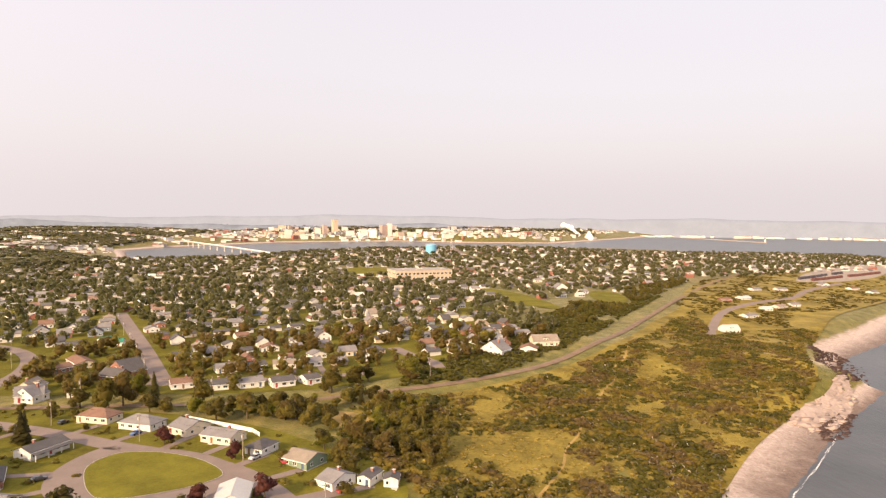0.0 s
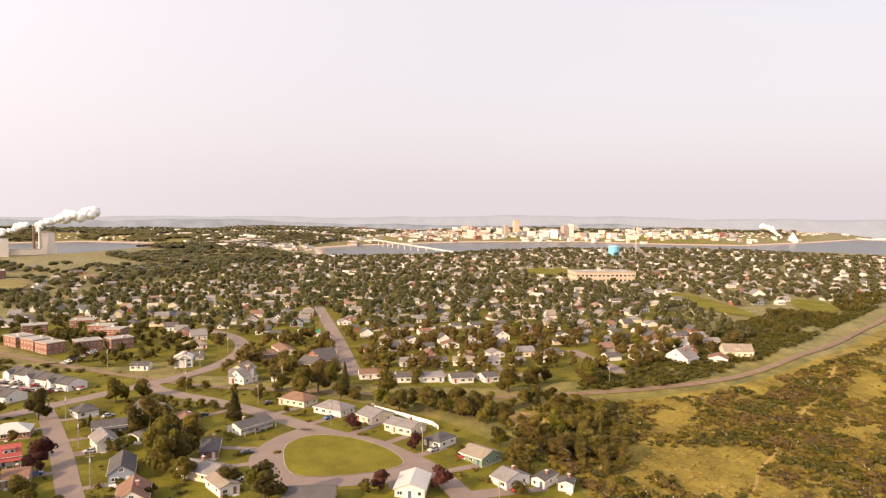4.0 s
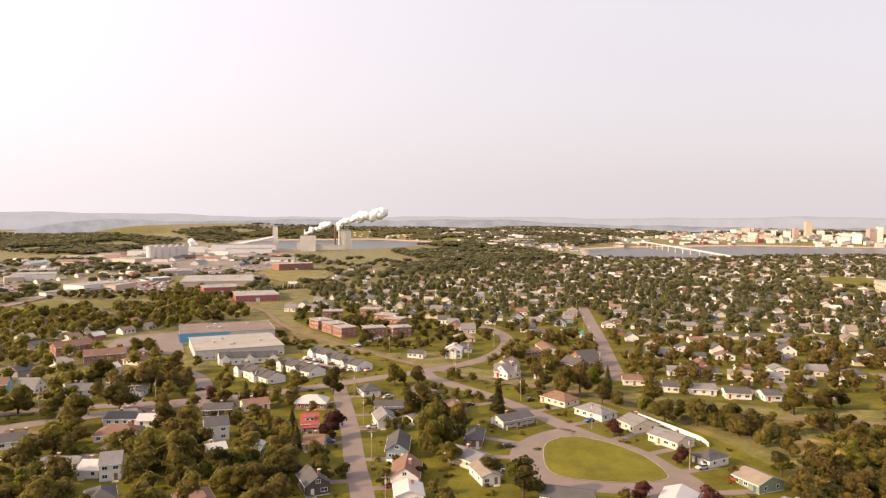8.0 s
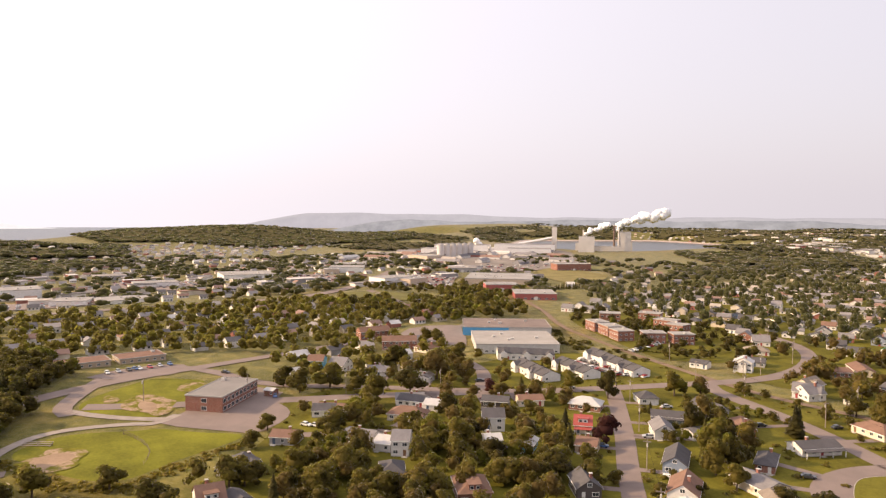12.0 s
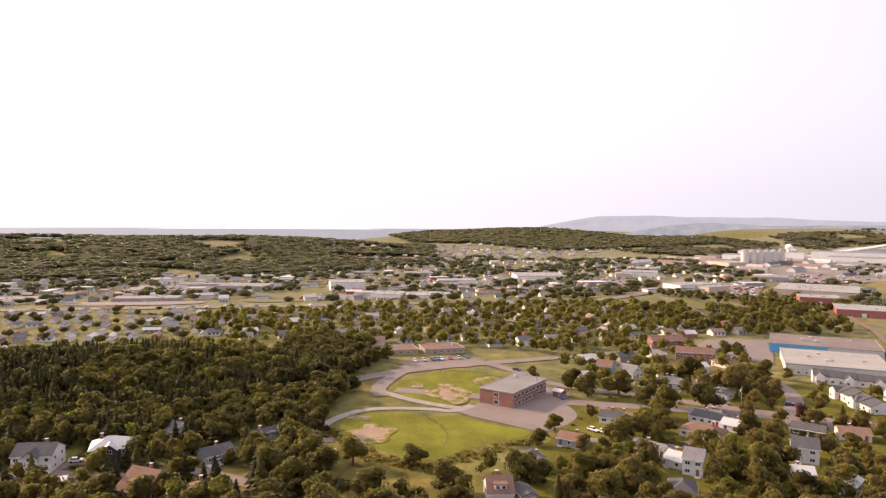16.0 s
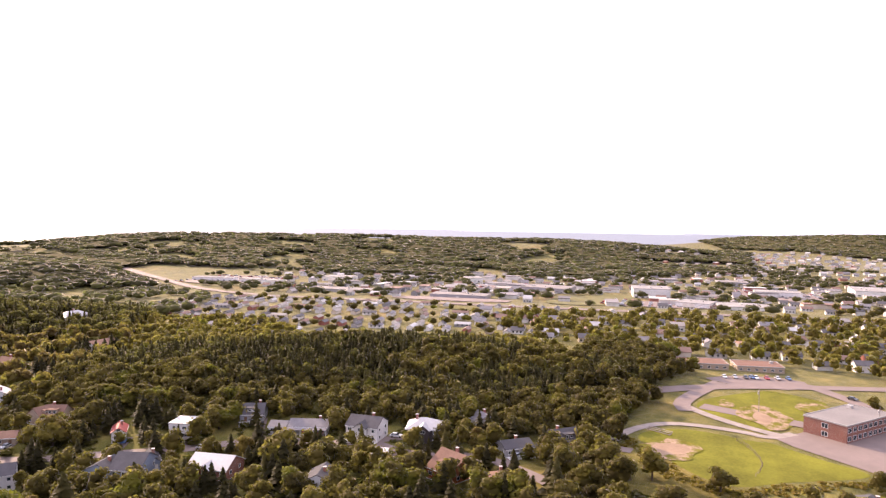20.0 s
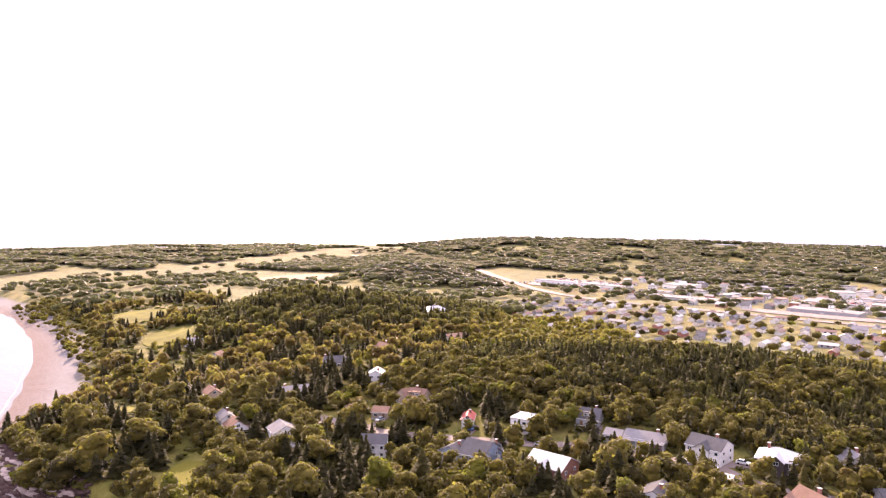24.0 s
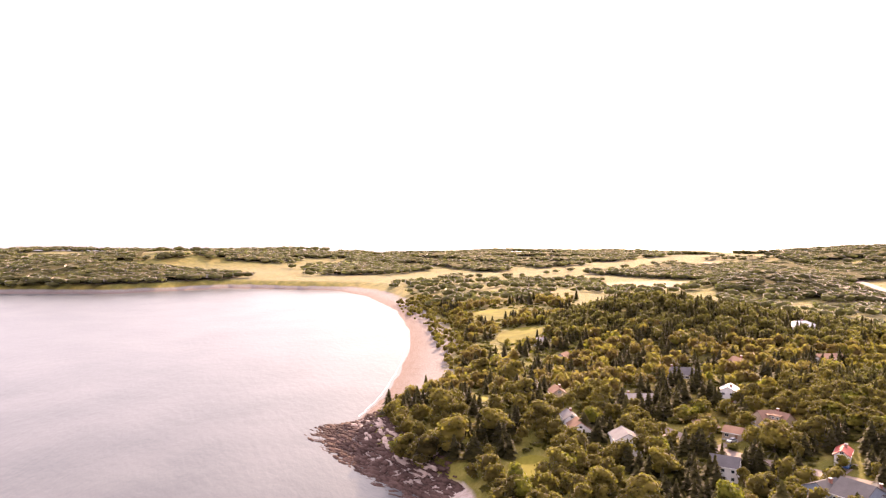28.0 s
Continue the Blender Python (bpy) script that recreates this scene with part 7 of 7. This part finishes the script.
for a, b in zip(x[pick[:50]], y[pick[:50]]):
    h = rng.uniform(6, 10)
    tree(a, b, h, h * rng.uniform(0.95, 1.25), "fir" if rng.uniform() < 0.08 else "leaf")
x, y = scatter(rng, [(-25, 170), (-14, 225), (-70, 262), (-170, 285), (-262, 298), (-300, 230), (-290, 100), (-205, 40), (-120, 95)], 4.2, 0.8, 5.6, 1.0, thin=0.55)
x, y = keep(x, y, patchy(x, y, 40, 51) * 0.6 + patchy(x, y, 12, 52) * 0.5 > 0.58)
spread("shrubs", BUSH_LOW, spots(x, y, 0.8, 2.4, 1.0, 1.6), LEAF, "garden shrubs and hedges between houses", "shrubs")
GARDENS = [(-120, 100), (-215, 205), (-250, 190), (-285, 240), (-320, 210), (-300, 130), (-265, 95), (-180, 60)]
x, y = scatter(rng, GARDENS, 8.0, 2.5, 9, thin=0.8)
spread("garden_trees", BROAD_MID, spots(x, y, 5, 10, 0.95, 1.25), LEAF, "broadleaf trees in gardens", "trees")
x, y = scatter(rng, [(-130, 140), (-30, 170), (-20, 220), (-100, 270), (-215, 285), (-215, 215)], 8, 2.0, 7.5, thin=0.4)
spread("garden_trees", BROAD_MID, spots(x, y, 3, 7, 0.95, 1.3), LEAF, "small trees and shrubs in gardens", "trees")
x, y = scatter(rng, [(-250, 290), (-330, 300), (-400, 330), (-390, 300), (-300, 275)], 5, 3, 6, thin=0.7)
spread("railside_bushes", BUSH, spots(x, y, 2.0, 4.5, 1.0, 1.5), LEAF, "green bushes along a railway", "bushes")
NORTH_TREES = [(-230, 310), (-190, 305), (-60, 320), (0, 368), (60, 440), (90, 520), (60, 640), (-40, 780), (-190, 820), (-420, 780), (-540, 680), (-520, 480), (-430, 400), (-330, 420), (-240, 400)]
x, y = scatter(rng, NORTH_TREES, 8.6, 1.6, 8.6, thin=0.85)
# trees further back take the leaf colour with haze in it
back = np.hypot(x, y) > 480
few = ~back | (rng.uniform(size=len(x)) < 0.68)
x, y, back = x[few], y[few], back[few]
spread("street_trees", BROAD_LOW, spots(*keep(x, y, ~back), 4.5, 11.5, 0.9, 1.3), LEAF, "green broadleaf trees among houses", "trees")
spread("street_trees", BROAD_FAR, spots(*keep(x, y, back), 4.5, 11.5, 0.9, 1.3), HAZED_LEAF, "green broadleaf trees among distant houses", "trees")
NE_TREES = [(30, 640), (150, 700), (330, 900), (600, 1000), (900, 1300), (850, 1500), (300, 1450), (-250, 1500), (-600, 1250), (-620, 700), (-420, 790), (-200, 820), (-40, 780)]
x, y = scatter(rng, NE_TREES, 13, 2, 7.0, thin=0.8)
spread("street_trees", TUFTS, spots(x, y, 5, 10, 0.9, 1.4), HAZED_LEAF, "trees among houses on a low rise", "trees")
FOREST = [(-250, -152), (-262, -140), (-262, -110), (-264, -80), (-268, -56), (-288, -44), (-300, -22), (-318, -6), (-340, 0), (-350, -40), (-355, -100), (-355, -170), (-338, -218), (-290, -245), (-235, -250), (-228, -200), (-240, -175)]
x, y = scatter(rng, FOREST, 3.2, 1, 5)
pick = patchy(x, y, 70, 21) + np.where(y > -60, 0.35, 0) + np.where(x > -262, 0.15, 0) + rng.uniform(-0.2, 0.2, len(x)) < 0.70
fx, fy = keep(x, y, pick)
tall = rng.uniform(size=len(fx)) < 0.72
spread("conifer_wood", FIR_MID, spots(*keep(fx, fy, tall), 6.5, 11.5, 1.15, 1.7), NEEDLE, "dense dark conifer wood", "wood")
spread("conifer_wood", ROUND, spots(*keep(fx, fy, ~tall), 7, 10.5, 0.7, 1.0), NEEDLE, "rounded dark crowns in a conifer wood", "wood")
bx, by = keep(x, y, ~pick)
sub = rng.uniform(size=len(bx)) < 0.36
spread("broadleaf_wood", BROAD_MID, spots(*keep(bx, by, sub), 8, 12, 0.95, 1.2), LEAF, "green broadleaf trees at the edge of a conifer wood", "wood")
x, y = scatter(rng, [(-250, -18), (-262, -16), (-275, -10), (-290, -4), (-304, -6), (-318, -6), (-302, -24), (-288, -46), (-268, -58), (-262, -110), (-252, -90), (-248, -50)], 4.6, 1.5, 6)
spread("broadleaf_wood", BROAD_MID, spots(x, y, 6, 11, 0.95, 1.25), LEAF, "olive-green broadleaf trees beside a school road", "wood")
x, y = scatter(rng, [(-262, -9), (-246, 0), (-228, 11), (-217, 25), (-229, 42), (-240, 66), (-234, 66), (-222, 44), (-208, 26), (-222, 6), (-244, -8)], 1.8, 0.5, 5, 0.6)
spread("tall_grass", BUSH_FAR, spots(x, y, 0.6, 1.8, 1.3, 2.0), SCRUB, "tall weeds round a sports field", "grass")
x, y = scatter(rng, [(-238, -64), (-240, -100), (-236, -136), (-230, -165), (-214, -190), (-222, -235), (-250, -255), (-272, -200), (-270, -110), (-270, -60)], 4.6, 1.2, 5.2, thin=0.9)
spread("broadleaf_wood", BROAD_MID, spots(x, y, 5.5, 9.5, 0.95, 1.3), LEAF, "broadleaf trees on a slope behind houses", "wood")
HILL = [(-222, -400), (-262, -352), (-350, -318), (-430, -350), (-430, -450), (-390, -520), (-300, -545), (-238, -510), (-212, -450)]
x, y = scatter(rng, HILL, 5.0, 1, 5)
pick = rng.uniform(size=len(x)) < 0.55
spread("conifer_wood", FIR_MID, spots(*keep(x, y, pick), 6, 10.5, 1.3, 1.9), NEEDLE, "dark conifer wood on a low hill", "wood")
spread("conifer_wood", ROUND, spots(*keep(x, y, ~pick), 6.5, 9.5, 1.1, 1.4), NEEDLE, "dense dark canopy on a low hill", "wood")
x, y = scatter(rng, [(-118, -400), (-138, -453), (-153, -540), (-166, -622), (-171, -727), (-215, -800), (-225, -726), (-205, -600), (-190, -520), (-150, -440), (-128, -400)], 6, 2, 6)
DUNE = [(-122, -398), (-140, -453), (-156, -540), (-169, -622), (-174, -727), (-185, -800), (-222, -800), (-225, -726), (-205, -600), (-190, -520), (-150, -430)]
dx, dy = rng.uniform(-225, -122, 900), rng.uniform(-800, -398, 900)
ok = inside(dx, dy, DUNE)
x, y = np.concatenate([x, dx[ok]]), np.concatenate([y, dy[ok]])
spread("trees", BROAD_FAR, spots(x, y, 3, 7, 1.1, 1.6), LEAF, "low trees and bushes behind a beach", "trees")
SOUTH = [(-78, -226), (-72, -262), (-66, -318), (-105, -345), (-120, -390), (-165, -520), (-190, -700), (-340, -640), (-215, -430), (-350, -310), (-270, -255), (-222, -200), (-245, -150), (-258, -60), (-262, -20), (-205, 0), (-120, 0), (-60, -100)]
x, y = scatter(rng, SOUTH, 6.0, 2.2, 8, thin=0.9)
x, y = keep(x, y, (y > -370) | (patchy(x, y, 90, 71) * 0.6 + patchy(x, y, 30, 72) * 0.4 > 0.5))
ux, uy = scatter(rng, SOUTH, 6.5, 1.0, 6.5, thin=0.8)
spread("undergrowth", BUSH_FAR, spots(ux, uy, 1.5, 3.5, 1.6, 2.4), SCRUB_GREEN, "shrubs and young growth between trees", "undergrowth")
near = (np.hypot(x, y) < 245) & (np.hypot(x, y) > 150)
nx, ny = keep(x, y, near)
order = rng.permutation(len(nx))
for i in order[:50]:
    h = rng.uniform(6, 11)
    tree(nx[i], ny[i], h, h * rng.uniform(0.95, 1.25), "fir" if rng.uniform() < 0.22 else "leaf")
rest = order[50:]
fx, fy = np.concatenate([nx[rest], x[~near]]), np.concatenate([ny[rest], y[~near]])
fir = patchy(fx, fy, 45, 5) + rng.normal(size=len(fx)) * 0.06 > 0.58
back = np.hypot(fx, fy) > 330
spread("trees", BROAD_MID, spots(*keep(fx, fy, ~fir & ~back), 6, 11, 0.95, 1.25), LEAF, "broadleaf trees round scattered houses", "trees")
spread("trees", BROAD_FAR, spots(*keep(fx, fy, ~fir & back), 6, 11, 0.95, 1.25), LEAF, "broadleaf trees behind a beach", "trees")
spread("trees", FIR_MID, spots(*keep(fx, fy, fir), 7, 11, 1.5, 2.0), NEEDLE, "spruces round scattered houses", "trees")
WEST_TREES = [(-285, 100), (-300, 180), (-350, 215), (-430, 200), (-480, 300), (-560, 330), (-600, 200), (-590, -20), (-585, -120), (-480, -110), (-420, -40), (-415, 60), (-385, 110), (-340, 110)]
x, y = scatter(rng, WEST_TREES, 8.6, 2.0, 8.6, thin=0.85)
spread("trees", BROAD_FAR, spots(x, y, 5, 11, 0.95, 1.35), LEAF, "broadleaf trees among bungalows", "trees")
x, y = scatter(rng, [(-455, 218), (-520, 273), (-603, 336), (-602, 388), (-546, 388), (-452, 350), (-425, 330), (-430, 270)], 8, 3, 7, thin=0.8)
spread("trees", BROAD_FAR, spots(x, y, 6, 12, 0.95, 1.35), LEAF, "broadleaf trees between warehouse and shops", "trees")
x, y = scatter(rng, [(-564, 238), (-687, 328), (-600, 336), (-560, 300), (-480, 225)], 8.5, 4, 7, thin=0.7)
spread("trees", BROAD_FAR, spots(x, y, 5, 11, 0.95, 1.35), LEAF, "broadleaf trees along a valley road", "trees")
k = np.linspace(0, 1, 26)
spread("conifer_row", FIR_MID, np.stack([-582 + 20 * k + rng.uniform(-1, 1, 26), 470 + 62 * k, rng.uniform(5, 9, 26), rng.uniform(8, 11, 26)], 1), NEEDLE, "row of dark conifers behind a store", "conifers")
k = np.linspace(0, 1, 22)
spread("hedge", BUSH, np.stack([-298 + 34 * k, 298 + 31 * k, np.full(22, 1.8), np.full(22, 2.6)], 1), LEAF, "clipped green hedge beside blocks of flats", "hedge")
x, y = scatter(rng, [(-330, 0), (-300, 5), (-290, -30), (-355, -40), (-420, -40), (-420, 10), (-372, 20)], 5, 2, 6)
spread("trees", BROAD_MID, spots(x, y, 6, 11, 0.95, 1.3), LEAF, "broadleaf trees by a road", "trees")
x, y = scatter(rng, [(-600, -60), (-600, -420), (-470, -420), (-400, -330), (-370, -200), (-380, -100), (-440, -60)], 17, 3, 8, thin=0.6)
spread("trees", TUFTS, spots(x, y, 4, 8, 1.0, 1.4), LEAF, "small trees among close rows of houses", "trees")
x, y = scatter(rng, [(-640, -400), (-640, 240), (-900, 560), (-1250, 600), (-1400, 200), (-1150, -100), (-1000, -600), (-720, -640)], 17, 4, 9)
x, y = keep(x, y, patchy(x, y, 160, 31) * 0.6 + patchy(x, y, 50, 32) * 0.4 > 0.5)
spread("trees", TUFTS, spots(x, y, 6, 11, 1.2, 2.0), HAZED_LEAF, "tree clumps across a commercial valley", "trees")
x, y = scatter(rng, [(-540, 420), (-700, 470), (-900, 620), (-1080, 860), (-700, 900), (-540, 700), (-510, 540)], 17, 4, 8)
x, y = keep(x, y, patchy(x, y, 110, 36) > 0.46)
spread("trees", TUFTS, spots(x, y, 6, 11, 1.2, 1.9), HAZED_LEAF, "tree clumps near a mill", "trees")
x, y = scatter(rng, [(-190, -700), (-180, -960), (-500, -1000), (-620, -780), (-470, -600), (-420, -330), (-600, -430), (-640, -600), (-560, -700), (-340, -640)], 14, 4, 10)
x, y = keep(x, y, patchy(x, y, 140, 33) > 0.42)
spread("trees", TUFTS, spots(x, y, 6, 11, 1.2, 1.9), HAZED_LEAF, "trees among fields behind a beach", "trees")


x, y = scatter(rng, [(-393, -353), (-443, -279), (-385, -205), (-426, -81), (-450, -70), (-420, -50), (-370, -60), (-355, -210), (-306, -278), (-350, -330)], 6.5, 2, 7)
spread("trees", BROAD_FAR, spots(x, y, 5, 9, 1.0, 1.4), LEAF, "trees between a wood and rows of houses", "trees")
x, y = scatter(rng, [(-520, 328), (-540, 455), (-700, 430), (-832, 523), (-770, 347), (-661, 227), (-807, 140), (-640, 140), (-620, 240)], 15, 4, 9)
spread("trees", TUFTS, spots(x, y, 4, 9, 1.0, 1.6), LEAF, "trees along a valley road", "trees")


def far_woods(poly, gap, h0, h1, label, open_part, seed, wide=2.0):
    gap, wide = gap * 0.88, wide * 0.78
    x, y = scatter(np.random.default_rng(seed), poly, gap * 1.2, 4, 8)
    if open_part:
        x, y = keep(x, y, patchy(x, y, 260, seed + 40) + 0.4 * patchy(x, y, 70, seed + 60) - 0.2 > open_part)
    g = max(22.0, gap * 1.6)
    P = np.array(poly)
    X, Y = np.meshgrid(np.arange(P[:, 0].min(), P[:, 0].max(), g), np.arange(P[:, 1].min(), P[:, 1].max(), g), indexing="ij")
    Z = land(X, Y)
    fx, fy = X.ravel(), Y.ravel()
    M = inside(fx, fy, list(poly)) & (Z.ravel() > 4)
    if open_part:
        M &= patchy(fx, fy, 260, seed + 40) + 0.4 * patchy(fx, fy, 70, seed + 60) - 0.2 > open_part
    M = M.reshape(X.shape)
    n, m = X.shape
    i, j = np.meshgrid(np.arange(n - 1), np.arange(m - 1), indexing="ij")
    a = i * m + j
    cell = M[:-1, :-1] & M[1:, :-1] & M[1:, 1:] & M[:-1, 1:]
    F = np.stack([a, a + m, a + m + 1, a + 1], -1)[cell]
    if len(F):
        bed = new("undergrowth", quads("undergrowth", np.stack([fx, fy, Z.ravel() + h0 * 0.8], -1), F, FLOOR))
        bed.data.shade_smooth()
        tagged(bed, "undergrowth below distant trees", "undergrowth", kind="stuff")
    spread("far_woods", TUFTS, spots(x, y, h0, h1, wide * 1.05, wide * 1.55), HAZED_LEAF, label, "woods")


far_woods([(-1060, -50), (-1230, 140), (-1900, 200), (-2100, -500), (-1900, -1100), (-1500, -1400), (-1100, -1350), (-930, -900), (-940, -586), (-980, -300)], 15, 8, 13, "wooded ridge beyond a valley", 0.27, 1)
far_woods([(340, -1085), (720, -1140), (1100, -1220), (1080, -1300), (420, -1240), (200, -1230), (30, -1180), (-40, -1120), (40, -1090), (160, -1045)], 11, 9, 13, "dense dark wood along a headland shore", 0.0, 22)
far_woods([(1300, -1330), (1200, -1750), (-250, -1800), (-420, -1300), (-250, -1130), (-100, -1140), (-150, -1300), (100, -1420), (500, -1400), (1000, -1350)], 14, 8, 13, "woods and fields on a headland beyond a bay", 0.36, 2)
far_woods([(-540, -700), (-520, -655), (-560, -590), (-625, -548), (-665, -560), (-705, -620), (-735, -700), (-700, -780), (-640, -765)], 9, 8, 12, "dark wood on a flat-topped rise beyond fields", 0.0, 23)
far_woods([(-640, -930), (-800, -780), (-1010, -800), (-930, -1080), (-560, -1080)], 12, 8, 12, "dark wood beyond fields", 0.0, 3)
far_woods([(-2600, 900), (-2500, 240), (-2300, 90), (-2050, 150), (-1900, 330), (-1700, 500), (-1700, 900), (-2100, 1150)], 16, 8, 13, "wooded hill beyond a town", 0.0, 4, 2.0)
far_woods([(-2900, 2600), (-2400, 1500), (-1700, 1150), (-1400, 1450), (-1900, 1550), (-2000, 2100), (-1300, 2050), (-900, 2450), (-900, 3300), (-1800, 3000), (-2600, 2700)], 26, 8, 13, "wooded hills behind a harbour", 0.3, 5, 2.2)
far_woods([(-1100, 1450), (-1050, 1700), (-1180, 1800), (-1000, 1920), (-930, 1900), (-900, 1600), (-1000, 1300)], 17, 7, 11, "trees on a low shore by the harbour", 0.3, 24, 1.8)
far_woods([(-1450, 2000), (-1400, 2200), (-1200, 2350), (-930, 2380), (-930, 1950), (-1150, 1850)], 17, 7, 12, "trees on a low hill by the harbour", 0.2, 14, 1.8)
far_woods([(-1710, 620), (-2300, 1050), (-1850, 1180), (-1420, 940), (-1300, 640)], 20, 6, 10, "trees behind a mill", 0.26, 15, 1.8)
far_woods([(-900, 2900), (200, 2950), (700, 3200), (800, 3800), (-900, 3800)], 30, 9, 14, "trees on far slopes", 0.36, 6, 2.4)
far_woods([(-700, -1250), (-420, -1150), (-300, -1500), (-500, -2100), (-1100, -1900), (-1300, -1500)], 17, 8, 12, "woods on low distant land", 0.3, 7, 2.0)
far_woods([(-239, -1057), (-454, -1096), (-688, -1152), (-977, -1240), (-1051, -1137), (-884, -1084), (-629, -1051), (-370, -1027), (-275, -942)], 20, 6, 10, "scattered trees on low fields", 0.5, 21, 1.8)
far_woods([(-620, 700), (-700, 900), (-1000, 1150), (-1100, 1500), (-600, 1450), (-560, 1200)], 16, 7, 12, "trees between houses and harbour", 0.4, 8)


# ---- shore ----
def boulder(seed):
    """An angular slab: a low block with uneven top and broken corners."""
    k = np.random.default_rng(seed)
    v, f = core([(0, 0, 0, 1.0)], 1.0, k, 3, 5)
    return np.clip(v * k.uniform(0.75, 1.3, (len(v), 1)), -0.9, 0.75), f


ROCKS = [boulder(s) for s in range(8)]


def rocks(area, n, lo, hi, label, seed, mat=None, lie=0.6):
    r = np.random.default_rng(seed)
    P = np.array(area)
    V, F, c = [], [], 0
    while n:
        x, y = r.uniform(P[:, 0].min(), P[:, 0].max()), r.uniform(P[:, 1].min(), P[:, 1].max())
        if not inside(np.array([x]), np.array([y]), area)[0]:
            continue
        v, f = ROCKS[r.integers(8)]
        s, w = lo + (hi - lo) * r.uniform() ** 2, lie + r.normal() * 0.25
        sx, sy, sz = s * r.uniform(1.2, 3.0), s * r.uniform(0.6, 1.1), s * r.uniform(0.3, 0.8)
        z = max(up(x, y), -0.5)
        q = v * (sx, sy, sz)
        V.append(np.stack([q[:, 0] * math.cos(w) - q[:, 1] * math.sin(w) + x, q[:, 0] * math.sin(w) + q[:, 1] * math.cos(w) + y, q[:, 2] + z], 1))
        F.append(f + c)
        c += len(v)
        n -= 1
    tagged(new("shore_rocks", quads("shore_rocks", np.concatenate(V), np.concatenate(F), mat or ROCK)), label, "rocks", kind="stuff")


rocks([(-66, -326), (-40, -334), (-34, -318), (-42, -290), (-54, -250), (-64, -224), (-82, -228), (-78, -262), (-70, -300)], 2600, 0.4, 1.8, "dark jagged ledges at the foot of a wooded point", 1, lie=1.9)
rocks([(-62, -318), (-56, -316), (-60, -280), (-70, -244), (-78, -240), (-74, -268), (-68, -300)], 150, 0.7, 2.2, "pale grey slabs below a wooded point", 6, PALE_ROCK, 1.9)
rocks([(228, 392), (240, 398), (262, 418), (286, 470), (288, 506), (262, 494), (246, 454), (232, 412)], 1000, 0.4, 1.9, "dark reddish ledges awash between two beaches", 2)
rocks([(172, 309), (186, 309), (195, 326), (214, 352), (206, 352), (184, 334)], 240, 0.5, 1.9, "dark rocks at the foot of a pale bluff", 4)
BLUFF = [(164, 328), (174, 319), (190, 328), (206, 346), (220, 366), (236, 398), (228, 396), (210, 372), (184, 350)]
drape("bluff_face", BLUFF, PALE_ROCK, "bare pale pinkish rock face above a beach", "bluff", 0.1, 4)
rocks(BLUFF, 330, 0.6, 2.4, "broken pale slabs on a bluff face", 5, PALE_ROCK)
rocks([(130, 262), (150, 290), (182, 330), (160, 330), (128, 290), (100, 250)], 260, 0.12, 0.4, "pale boulders and drift on a gravel beach", 3, PALE_ROCK)


def foam(pts, out, seed):
    r = random.Random(seed)
    c = [Vector(p) for p in chaikin(pts)]
    g = Geo()
    for a, b in zip(c, c[1:]):
        d = (b - a)
        nrm = Vector((d.y, -d.x)).normalized()
        n = max(1, int(d.length / 2))
        for i in range(n):
            if r.random() < 0.9:
                p, e, w = a + d * (i / n), a + d * ((i + 1.6) / n), r.uniform(0.08, 0.3)
                s = nrm * (out + r.uniform(-0.5, 0.5))
                g.add([(*(p + s), 0.05), (*(e + s), 0.05), (*(e + s + nrm * w), 0.05), (*(p + s + nrm * w), 0.05)], [(0, 1, 2, 3)])
    tagged(new("surf", g.mesh("surf", plain("sea_foam", (0.85, 0.85, 0.85), 0.6, 0.05, relief=0.0))), "broken white surf along a beach", "surf", kind="stuff")


foam([(124, 244), (149, 274), (183, 318)], 1.0, 1)
foam([(-62, -336), (-84, -380), (-106, -438), (-132, -520), (-153, -610), (-172, -746)], -1.5, 2)
